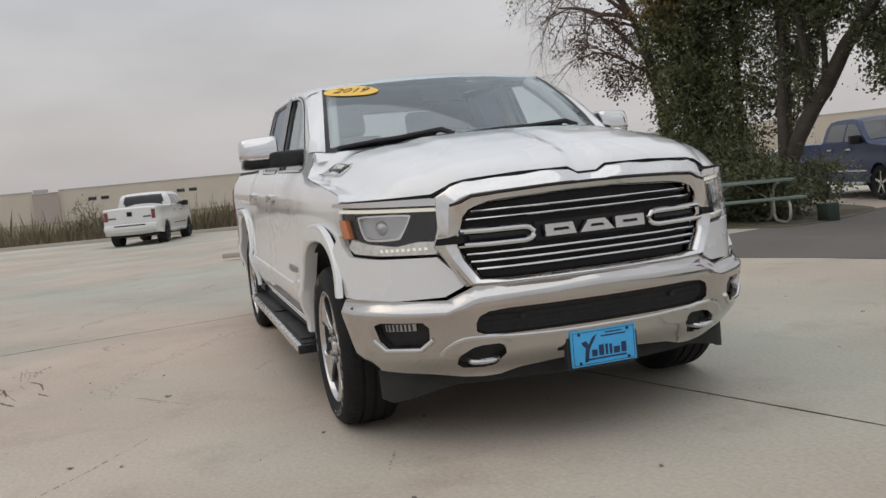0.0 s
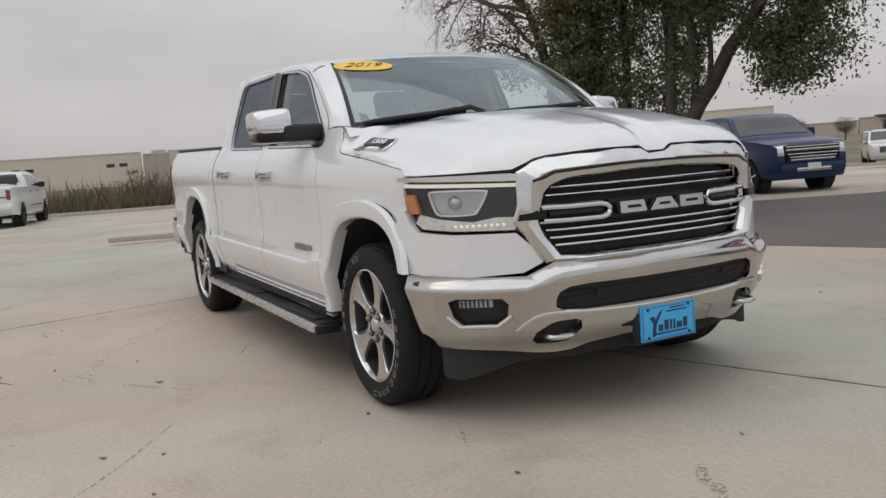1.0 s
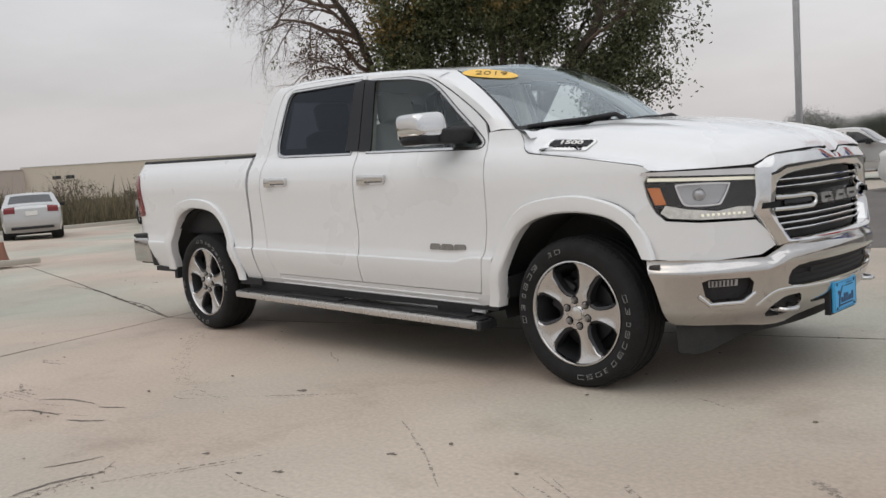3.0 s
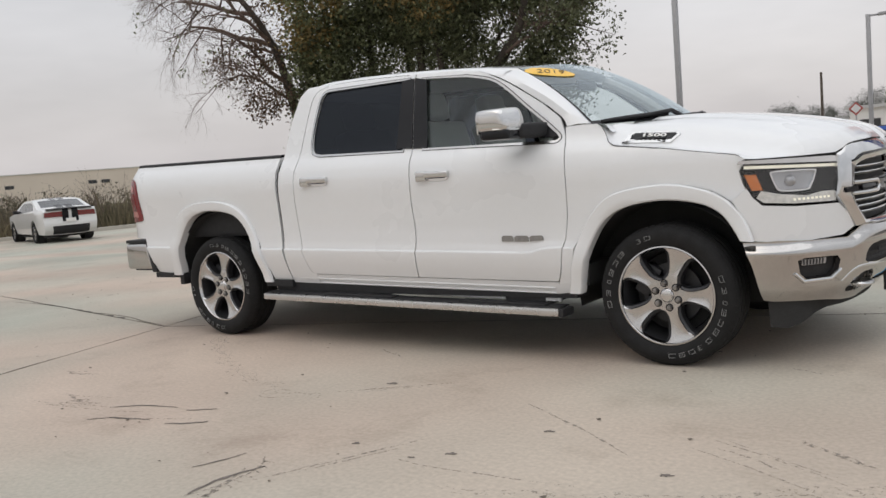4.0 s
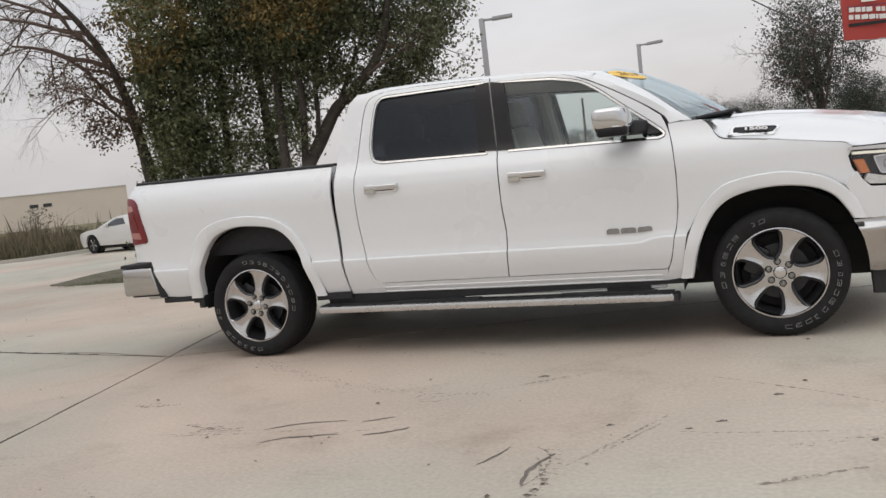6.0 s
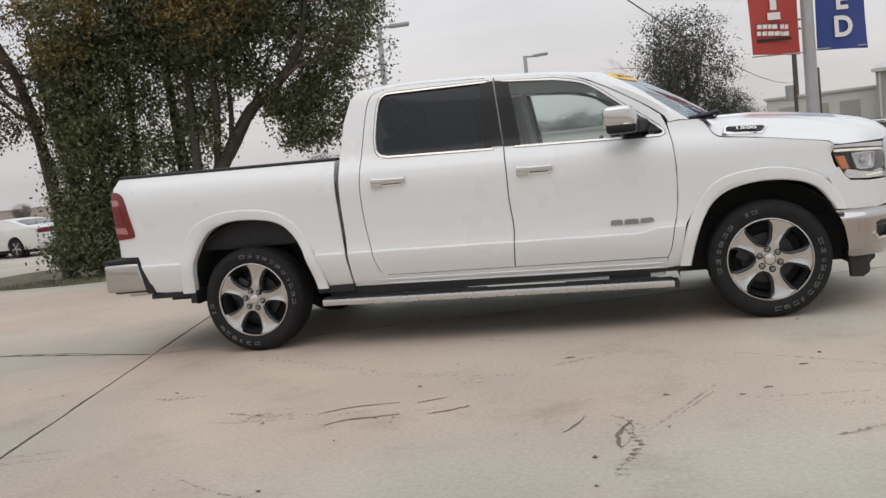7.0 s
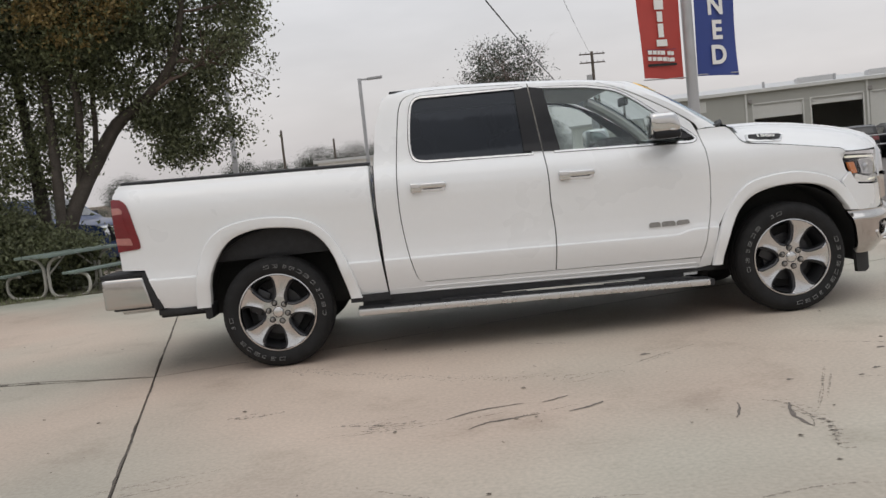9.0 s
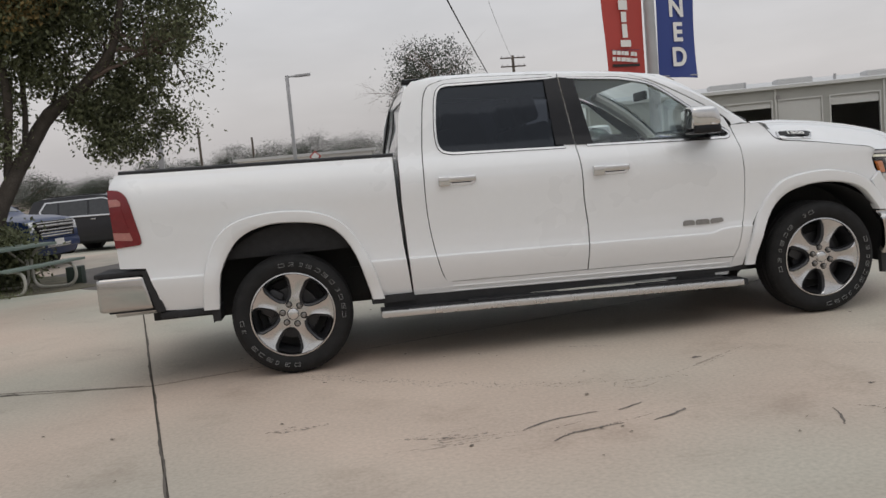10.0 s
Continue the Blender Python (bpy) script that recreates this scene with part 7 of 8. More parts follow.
# ---- parked vehicles ----
def vehicle(name, label, m, paint, prof, wb, R, hw, belt, tumble, windows, glass, patches, boxes=(), zb=0.32, crown=0.035, rim=None, group="parked vehicles"):
    """A car built from its side profile; local x forward from the rear axle. Parts sit on the skin by profile index and width share."""
    car = thing(name, label, "pickup truck" if "pickup" in name else "car", m, group)
    xs = [p[0] for p in prof]
    xmax, xmin = max(xs), min(xs)

    def wv(x, z):
        w = hw
        if z > belt:
            w -= tumble * (z - belt)
        w -= 0.18 * max(0, 0.5 - z)
        w -= 0.16 * hw * max(0, (x - (xmax - 0.75)) / 0.75) ** 2
        w -= 0.11 * hw * max(0, ((xmin + 0.6) - x) / 0.6) ** 2
        w += 0.012 * math.cos((z - 0.72) * 7)
        return w
    arches = []
    for cx in (0.0, wb):
        a = [(cx + (R + 0.055) * math.cos(q), max(zb, R + (R + 0.06) * math.sin(q))) for q in np.linspace(math.pi + 0.15, -0.15, 15)]
        arches.append(a)
    outline = list(prof) + arches[0] + arches[1]
    for s in (-1, 1):
        sf = lambda x, z, s=s: (x, s * wv(x, z), z)
        sd = skin("body_side", outline, sf, paint, car, (), 0.16, 0.05, 1 if s < 0 else -1)
        for w in windows:
            skin("side_window", w, lambda x, z, s=s: (x, s * (wv(x, z) + 0.006), z), M_WINDARK, car, (), 0.25, 0.012, 1 if s < 0 else -1)

    T = list(np.linspace(0, len(prof) - 1, (len(prof) - 1) * 3 + 1))
    Q = [-1, -0.97, -0.9, -0.7, -0.35, 0, 0.35, 0.7, 0.9, 0.97, 1]
    # averaged normals keep the ribbon closed at profile corners
    pn = []
    for i in range(len(prof)):
        v = Vector((0, 0))
        for j in (i - 1, i):
            if 0 <= j < len(prof) - 1:
                d = Vector((prof[j + 1][0] - prof[j][0], prof[j + 1][1] - prof[j][1])).normalized()
                v += Vector((d.y, -d.x))
        pn.append(v.normalized())

    def rib2(t, q, off=0.0):
        i = min(len(prof) - 2, max(0, int(t)))
        f = t - i
        a, b = prof[i], prof[i + 1]
        x, z = a[0] + (b[0] - a[0]) * f, a[1] + (b[1] - a[1]) * f
        nn = pn[i].lerp(pn[i + 1], f).normalized()
        k = off + crown * (1 - abs(q) ** 3)
        return (x + nn.x * k, q * wv(x, z), z + nn.y * k)
    grid_part("body_top", rib2, T, Q, paint, car)
    for t0, t1, q0 in glass:
        skin("screen", [(t0, -q0), (t1, -q0), (t1, q0), (t0, q0)], lambda t, q: rib2(t, q, 0.008), M_WINDARK, car, (), (0.25, 0.2), 0.01, -1)
    for nm, t0, t1, q0, q1, mat, off in patches:
        for s in ((-1, 1) if q0 > 0 else (1,)):
            skin(nm, [(t0, s * q0), (t1, s * q0), (t1, s * q1), (t0, s * q1)], lambda t, q: rib2(t, q, off), mat, car, (), (0.25, 0.2), 0.02, -1)
    for nm, b, mat, bev in boxes:
        for s in ((-1, 1) if b[2] > 0 else (1,)):
            box(nm, (b[0], b[1], s * b[2], s * b[3], b[4], b[5]), mat, car, bev)
    box("underbody", (xmin + 0.35, xmax - 0.4, -hw * 0.8, hw * 0.8, zb - 0.08, zb + 0.25), M_WELL, car)
    for cx in (0.0, wb):
        for s in (-1, 1):
            wh = new("wheel"); wh.parent = car
            wh.matrix_basis = Matrix.Translation((cx, s * (hw - 0.12), R)) @ Matrix.Rotation(radians(90 if s < 0 else -90), 4, "X")
            I = Matrix.Identity(4)
            rr = R * 0.70
            lathe("tyre", [(rr, -0.11), (R * 0.93, -0.12), (R, -0.09), (R, 0.09), (R * 0.93, 0.12), (rr, 0.11), (rr * 0.97, 0.08)], M_TYRE, wh, I, 32)
            lathe("rim", [(rr, 0.105), (rr * 0.94, 0.10), (rr * 0.9, 0.06), (0.05, 0.05)], M_DKALLOY, wh, I, 28)
            for k in range(5):
                part("spoke", box_bm(0.02, rr * 0.96, -0.03, 0.03, 0.06, 0.10, 0.008, 1, Matrix.Rotation(k * 2 * math.pi / 5 + 0.3, 4, "Z")), rim or M_MACH, wh, smooth=True)
            lathe("wheel_well", [(R * 1.12, 0.05), (R * 1.12, -0.2), (0.02, -0.2)], M_WELL, wh, I, 24)
    return car


def place(x, y, yaw, dz=0.0):
    return Matrix.Translation((x, y, lift(x, y) + dz)) @ Matrix.Rotation(radians(yaw), 4, "Z")


def pickup(label, m, paint, front_detail=True, rim=None):
    prof = [(4.52, 0.36), (4.62, 0.55), (4.64, 0.8), (4.60, 1.05), (4.48, 1.14), (4.0, 1.22), (3.35, 1.27), (3.2, 1.30), (2.9, 1.5), (2.58, 1.76), (2.4, 1.85), (2.1, 1.89), (1.3, 1.89), (1.02, 1.86), (0.90, 1.75), (0.84, 1.40), (0.78, 1.36), (-1.08, 1.37), (-1.17, 1.33), (-1.19, 0.95), (-1.20, 0.80), (-1.28, 0.76), (-1.29, 0.55), (-1.15, 0.45)]
    wins = [[(1.08, 1.40), (1.98, 1.37), (1.95, 1.78), (1.2, 1.79), (1.12, 1.75)], [(2.06, 1.37), (3.02, 1.34), (2.72, 1.58), (2.45, 1.74), (2.04, 1.78)]]
    patches = [("headlamp", 2.35, 3.6, 0.66, 0.985, M_LENSDARK, 0.012), ("headlamp_band", 2.6, 3.3, 0.7, 0.97, M_CHROME, 0.018),
               ("tail_lamp", 18.15, 19.0, 0.84, 0.985, M_REDDARK, 0.01)]
    boxes = [("mirror", (2.72, 2.88, 0.99, 1.22, 1.30, 1.5), M_BLACK, 0.03), ("door_handle", (1.15, 1.38, 1.0, 1.025, 1.17, 1.21), M_CHROME, 0.005), ("door_handle", (2.15, 2.4, 1.0, 1.025, 1.16, 1.20), M_CHROME, 0.005),
             ("side_step", (0.6, 3.0, 0.9, 1.03, 0.36, 0.42), M_SATIN, 0.01), ("plate", (-1.325, -1.315, -0.16, 0.16, 0.62, 0.75), M_WHITE, 0.0), ("door_trim", (0.95, 3.1, 0.998, 1.012, 0.66, 0.70), M_CHROME, 0.003)]
    car = vehicle("pickup_truck", label, m, paint, prof, 3.65, 0.40, 0.995, 1.36, 0.34, wins, [(7.3, 9.6, 0.9), (13.6, 14.7, 0.8)], patches, boxes, 0.40, 0.04, rim)
    if front_detail:
        for z, h, w in ((1.06, 0.035, 0.66), (0.985, 0.05, 0.66), (0.90, 0.03, 0.62), (0.83, 0.03, 0.58), (0.765, 0.035, 0.55)):
            box("grille_bar", (4.645, 4.705, -w, w, z, z + h), M_CHROME, car, 0.01)
        box("grille", (4.60, 4.668, -0.68, 0.68, 0.74, 1.12), M_GLOSSBLK, car, 0.02)
        box("front_bumper", (4.50, 4.72, -0.80, 0.80, 0.50, 0.70), paint, car, 0.05)
        box("bumper_insert", (4.70, 4.735, -0.42, 0.42, 0.52, 0.60), M_CHROME, car, 0.01)
        box("plate", (4.735, 4.745, -0.16, 0.16, 0.56, 0.70), M_WHITE, car, 0.0)
    else:
        box("rear_bumper", (-1.36, -1.2, -0.92, 0.92, 0.60, 0.74), paint, car, 0.03)
        box("bumper_insert", (-1.352, -1.19, -0.55, 0.55, 0.66, 0.78), M_BLACK, car, 0.02)
        box("tailgate_emblem", (-1.235, -1.22, -0.09, 0.09, 1.08, 1.24), M_GLOSSBLK, car, 0.01)
        for y in (-0.62, 0.62):
            box("tailgate_badge", (-1.232, -1.222, y - 0.14, y + 0.14, 1.02, 1.06), M_GLOSSBLK, car, 0.002)
        box("rear_screen_shade", (0.82, 0.835, -0.7, 0.7, 1.42, 1.74), M_WINDARK, car, 0.005)
    return car


pickup("white crew-cab pickup truck parked near the far kerb", place(-26.2, -2.5, 166), M_WCAR, False, M_BLACK)
pickup("navy blue crew-cab pickup with chrome grille behind the planting bed", place(-10.46, 15.45, -18.4), M_NAVY, True)
pickup("silver crew-cab pickup truck parked in the far row", place(-7.4, 28.3, 8), M_SILVER, True)
pickup("white pickup truck parked by the service building", place(18.1, 40.4, -15), M_WCAR, True)

SUV_P = [(3.92, 0.32), (4.02, 0.5), (4.04, 0.78), (3.96, 0.98), (3.80, 1.06), (3.2, 1.13), (2.72, 1.17), (2.5, 1.30), (2.0, 1.62), (1.72, 1.71), (1.2, 1.76), (0.2, 1.77), (-0.6, 1.74), (-0.92, 1.68), (-1.12, 1.32), (-1.18, 1.08), (-1.20, 0.62), (-1.12, 0.36)]
SUV_W = [[(-0.45, 1.20), (-0.58, 1.35), (-0.40, 1.60), (0.0, 1.62), (0.02, 1.17)], [(0.08, 1.17), (0.06, 1.63), (1.05, 1.63), (1.08, 1.15)], [(1.14, 1.15), (1.12, 1.63), (1.6, 1.6), (1.95, 1.47), (2.42, 1.18), (2.4, 1.15)]]


def suv(label, m, paint, trim=M_CHROME):
    car = vehicle("suv", label, m, paint, SUV_P, 3.07, 0.37, 0.985, 1.12, 0.33, SUV_W, [(6.6, 8.7, 0.88), (13.2, 13.95, 0.8)],
                  [("headlamp", 2.3, 3.3, 0.62, 0.98, M_LENSDARK, 0.012), ("tail_lamp", 14.2, 15.2, 0.66, 0.985, M_REDDARK, 0.01)],
                  [("mirror", (2.0, 2.14, 0.96, 1.14, 1.14, 1.27), paint, 0.03), ("roof_rail", (-0.5, 1.6, 0.64, 0.67, 1.765, 1.80), M_BLACK, 0.01), ("door_handle", (0.15, 0.33, 0.985, 1.01, 1.0, 1.035), M_CHROME, 0.005), ("door_handle", (1.2, 1.38, 0.985, 1.01, 1.0, 1.035), M_CHROME, 0.005)], 0.34)
    box("grille", (3.98, 4.075, -0.55, 0.55, 0.66, 0.98), M_GLOSSBLK, car, 0.02)
    for z in (0.70, 0.79, 0.88, 0.95):
        box("grille_bar", (4.06, 4.095, -0.52, 0.52, z, z + 0.025), M_CHROME, car, 0.006)
    for s in (-1, 1):
        skin("window_trim", [(-0.52, 1.12), (2.48, 1.09), (2.48, 1.135), (-0.46, 1.172)], lambda x, z, s=s: (x, s * (0.985 - 0.33 * max(0, z - 1.12) + 0.018), z), trim, car, (), 0.4, 0.01, 1 if s < 0 else -1)
        skin("window_trim", [(-0.47, 1.64), (1.65, 1.67), (1.65, 1.633), (-0.42, 1.60)], lambda x, z, s=s: (x, s * (0.985 - 0.33 * max(0, z - 1.12) + 0.02), z), trim, car, (), 0.4, 0.01, 1 if s < 0 else -1)
        skin("window_trim", [(-0.52, 1.12), (-0.655, 1.35), (-0.47, 1.64), (-0.42, 1.60), (-0.59, 1.35), (-0.46, 1.172)], lambda x, z, s=s: (x, s * (0.985 - 0.33 * max(0, z - 1.12) + 0.018), z), trim, car, (), 0.4, 0.01, 1 if s < 0 else -1)
        skin("window_trim", [(1.60, 1.67), (1.98, 1.54), (2.52, 1.13), (2.48, 1.09), (2.42, 1.13), (1.93, 1.50), (1.60, 1.633)], lambda x, z, s=s: (x, s * (0.985 - 0.33 * max(0, z - 1.12) + 0.018), z), trim, car, (), 0.4, 0.01, 1 if s < 0 else -1)
    box("plate", (4.085, 4.095, -0.16, 0.16, 0.48, 0.62), M_WHITE, car, 0.0)
    return car


suv("charcoal three-row SUV with chrome window trim parked in a row", place(-8.04, 22.7, -19.2), M_DKGREY)
suv("white SUV parked in the distant row", place(-23.2, 40.4, -48), M_WCAR, M_BLACK)
suv("black SUV parked in the distant row", place(-22.6, 44.6, -25), M_DKCAR, M_BLACK)
suv("white SUV parked near the service building", place(14.9, 43.6, -15), M_WCAR, M_BLACK)
suv("black SUV parked near the service building", place(23.7, 37.5, 72), M_DKCAR, M_BLACK)
suv("dark SUV parked beside another near the service building", place(26.1, 37.6, 72), M_DKGREY, M_BLACK)


def sedan(label, m, paint, prof, wb, R, hw, belt, wins, glass, patches, boxes=()):
    return vehicle("sedan", label, m, paint, prof, wb, R, hw, belt, 0.42, wins, glass, patches, boxes, 0.26, 0.04)


CIV = [(3.50, 0.24), (3.60, 0.45), (3.56, 0.62), (3.40, 0.74), (2.9, 0.88), (2.5, 0.96), (2.2, 1.12), (1.7, 1.37), (1.3, 1.43), (0.6, 1.44), (0.2, 1.40), (-0.3, 1.14), (-0.45, 1.07), (-0.82, 1.04), (-0.90, 0.98), (-0.95, 0.62), (-0.93, 0.45), (-0.8, 0.28)]
CIVW = [[(-0.05, 1.04), (0.9, 1.02), (0.9, 1.36), (0.45, 1.37), (0.15, 1.29)], [(0.97, 1.02), (2.25, 0.99), (1.75, 1.28), (1.5, 1.36), (0.97, 1.37)]]
# bumper_shadow: black strip added in place of shade on the rear bumper
civ = sedan("silver compact sedan with red tail lamps parked by the kerb", place(-22.4, 5.8, 160), M_SILVER, CIV, 2.70, 0.31, 0.875, 0.98, CIVW, [(5.4, 6.9, 0.86), (10.15, 11.0, 0.80)],
            [("tail_lamp", 13.15, 14.35, 0.58, 0.97, M_REDLENS, 0.012), ("headlamp", 2.0, 3.3, 0.6, 0.96, M_LENSDARK, 0.012)],
            [("mirror", (1.85, 2.0, 0.87, 1.05, 0.98, 1.1), M_BLACK, 0.03), ("plate", (-1.0, -0.985, -0.17, 0.17, 0.78, 0.92), M_WHITE, 0.0), ("bumper_shadow", (-0.985, -0.9, -0.6, 0.6, 0.36, 0.44), M_BLACK, 0.01)])
CHG = [(3.90, 0.24), (4.00, 0.45), (3.98, 0.68), (3.85, 0.80), (3.3, 0.94), (2.75, 1.0), (2.4, 1.14), (1.85, 1.38), (1.4, 1.46), (0.8, 1.47), (0.4, 1.42), (-0.3, 1.19), (-0.5, 1.14), (-1.0, 1.10), (-1.07, 1.05), (-1.05, 0.85), (-1.12, 0.60), (-1.08, 0.42), (-0.95, 0.28)]
CHGW = [[(0.05, 1.12), (1.0, 1.07), (1.0, 1.38), (0.6, 1.39), (0.3, 1.32)], [(1.07, 1.07), (2.3, 1.03), (1.85, 1.27), (1.6, 1.37), (1.07, 1.39)]]
chg = sedan("white sports sedan with black stripes parked by the kerb", place(-23.0, 11.25, 164), M_WCAR, CHG, 3.05, 0.36, 0.945, 1.04, CHGW, [(5.4, 7.4, 0.86), (10.1, 11.3, 0.82)],
            [("tail_lamp", 14.15, 14.95, 0.30, 0.96, M_REDDARK, 0.012), ("stripe", 10.9, 15.6, 0.06, 0.30, M_GLOSSBLK, 0.016), ("roof_stripe", 7.5, 10.0, 0.06, 0.30, M_GLOSSBLK, 0.006), ("diffuser", 16.2, 17.8, 0.001, 0.7, M_BLACK, 0.012), ("headlamp", 2.1, 3.1, 0.55, 0.96, M_LENSDARK, 0.012)],
            [("mirror", (1.95, 2.1, 0.93, 1.1, 1.03, 1.15), M_BLACK, 0.03), ("plate", (-1.17, -1.155, -0.16, 0.16, 0.68, 0.80), M_WHITE, 0.0)])
box("spoiler", (-1.16, -0.92, -0.75, 0.75, 1.12, 1.15), M_BLACK, chg, 0.01)
CLG = [(3.80, 0.25), (3.90, 0.45), (3.92, 0.72), (3.80, 0.84), (3.2, 0.95), (2.55, 1.0), (2.2, 1.13), (1.65, 1.36), (1.25, 1.43), (0.6, 1.44), (0.2, 1.38), (-0.45, 1.19), (-0.6, 1.14), (-1.02, 1.11), (-1.10, 1.05), (-1.10, 0.85), (-1.14, 0.58), (-1.1, 0.42), (-0.95, 0.3)]
sedan("white two-door coupe with dark tail lamp bar parked behind trees", place(-19.3, 22.2, 168), M_WCAR, CLG, 2.95, 0.37, 0.96, 1.06, [[(0.75, 1.10), (2.1, 1.04), (1.65, 1.26), (1.4, 1.34), (0.95, 1.35)]], [(5.4, 7.3, 0.86), (10.1, 11.5, 0.8)],
      [("tail_lamp", 14.1, 14.9, 0.15, 0.95, M_REDDARK, 0.012), ("headlamp", 2.1, 3.0, 0.55, 0.96, M_LENSDARK, 0.012)], [("mirror", (1.8, 1.95, 0.94, 1.12, 1.04, 1.16), M_WCAR, 0.03)])
sedan("white sedan parked facing the lane beyond the truck", place(-0.9, 21.6, 6), M_WCAR, CHG, 3.05, 0.36, 0.945, 1.04, CHGW, [(5.4, 7.4, 0.86), (10.1, 11.3, 0.82)],
      [("tail_lamp", 14.15, 14.95, 0.30, 0.96, M_REDDARK, 0.012), ("headlamp", 2.1, 3.1, 0.55, 0.96, M_LENSDARK, 0.012)], [("mirror", (1.95, 2.1, 0.93, 1.1, 1.03, 1.15), M_WCAR, 0.03)])
suv("bright blue SUV parked behind a white sedan", place(0.6, 27.0, 6), M_BLUECAR, M_BLACK)


# ---- lamps, poles, banners, wires ----
def lot_lamp(x, y, top, arm_dx, arm_dy, r=0.085, label="tall grey parking lot lamp with a flat head"):
    b = lift(x, y)
    t = thing("street_lamp", label, "street lamp", Matrix.Translation((x, y, b)), "parking lot lamps")
    h = top - b
    box("base", (-0.2, 0.2, -0.2, 0.2, -0.05, 0.5), M_KERB, t, 0.03)
    bm = box_bm(-r, r, -r, r, 0.45, h, 0.012)
    part("pole", bm, M_STEEL, t, smooth=True)
    d = Vector((arm_dx, arm_dy, 0)).normalized()
    m = Matrix.Rotation(math.atan2(d.y, d.x), 4, "Z")
    part("arm", box_bm(-0.05, 0.45, -0.04, 0.04, h - 0.10, h - 0.02, 0.01, 1, m), M_STEEL, t, smooth=True)
    bm = box_bm(0.38, 1.12, -0.17, 0.17, h - 0.13, h - 0.01, 0.03, 2, m)
    for v in bm.verts:
        v.co.z += 0.05 * (m.inverted() @ v.co).x
    part("head", bm, M_STEEL, t, smooth=True)
    return t


lot_lamp(-1.4, 36.05, 6.26, 1, 0.12)
lot_lamp(-5.42, 24.08, 6.6, 1, 0.3)

banner_pole = thing("banner_pole", "grey steel pole carrying a red and a blue banner", "pole", Matrix.Translation((5.66, 7.12, lift(5.66, 7.12))))
tube("pole", [(0, 0, 0), (0, 0, 3), (0, 0, 6.6)], [0.10, 0.09, 0.08], M_STEEL, banner_pole, 16)
box("base", (-0.22, 0.22, -0.22, 0.22, -0.04, 0.1), M_KERB, banner_pole, 0.02)
bd = Vector((0.945, 0.33, 0)).normalized()


def banner(sgn, inner, width, bottom, mat, seed):
    """A hanging cloth between two arms, slightly waved."""
    rg = random.Random(seed)

    def sf(a, z):
        p = bd * sgn * (inner + a)
        wave = 0.025 * math.sin(a * 6 + z * 1.3 + seed) + 0.03 * math.sin(z * 2.2 + seed * 2) * a
        nrm = Vector((bd.y, -bd.x, 0))
        q = p + nrm * wave
        return (q.x, q.y, z + 0.06 * a * (1 if sgn < 0 else -0.6) * (z < 3.2))
    V = [sf(a, z) for z in np.linspace(bottom, bottom + 2.4, 25) for a in np.linspace(0, width, 9)]
    F = [(i * 9 + k, i * 9 + k + 1, (i + 1) * 9 + k + 1, (i + 1) * 9 + k) for i in range(24) for k in range(8)]
    bm = bmesh.new()
    vs = [bm.verts.new(v) for v in V]
    for f in F:
        bm.faces.new([vs[i] for i in f])
    bmesh.ops.recalc_face_normals(bm, faces=bm.faces)
    bmesh.ops.solidify(bm, geom=bm.faces[:], thickness=0.004)
    ob = part("banner", bm, mat, banner_pole, "red hanging banner with white print" if mat == M_RED else "dark blue hanging banner with white letters", smooth=True)
    for z in (bottom + 0.02, bottom + 2.38):
        e = bd * sgn * (inner + width - 0.01)
        tube("banner_arm", [(0, 0, z), (e.x, e.y, z)], 0.009, M_STEEL, banner_pole)
    return ob, sf


red, rs = banner(-1, 0.14, 0.78, 2.47, M_RED, 1)
blue, bs2 = banner(1, 0.14, 0.82, 2.50, M_BLUE, 2)
facing = Vector((bd.y, -bd.x, 0))


def on_banner(sf, sgn, a, z):
    c = Vector(sf(a, z)) + facing * 0.028
    return Matrix.Translation(c) @ Matrix((bd, Vector((0, 0, 1)), facing)).transposed().to_4x4()


for ch, z in (("N", 3.61), ("E", 3.21), ("D", 2.82)):
    text_part("letter", ch, 0.42, on_banner(bs2, 1, 0.40, z), M_WHITE, blue, 0.002, "white capital letter", 0.013)
# the maker's and dealer's words as plain white bars
def print_bar(a, z, w, h, mat):
    part("print_bar", box_bm(-w / 2, w / 2, -h / 2, h / 2, -0.002, 0.003, m=on_banner(rs, -1, a, z)), mat, red)


for z, marks in ((2.875, ((0.66, 0.07), (0.575, 0.07), (0.50, 0.05), (0.42, 0.08), (0.29, 0.06), (0.215, 0.05))), (2.775, ((0.675, 0.06), (0.59, 0.07), (0.49, 0.09), (0.385, 0.08), (0.31, 0.03), (0.23, 0.09)))):
    for a, w in marks:
        print_bar(a, z, w, 0.062, M_WHITE)
print_bar(0.44, 2.925, 0.56, 0.008, M_INK)
print_bar(0.44, 2.685, 0.54, 0.042, M_SEAM)
for z, w, h in ((3.03, 0.20, 0.105), (3.17, 0.10, 0.10), (3.30, 0.10, 0.12), (3.47, 0.10, 0.16), (3.66, 0.17, 0.15)):
    print_bar(0.42, z, w, h, M_WHITE)


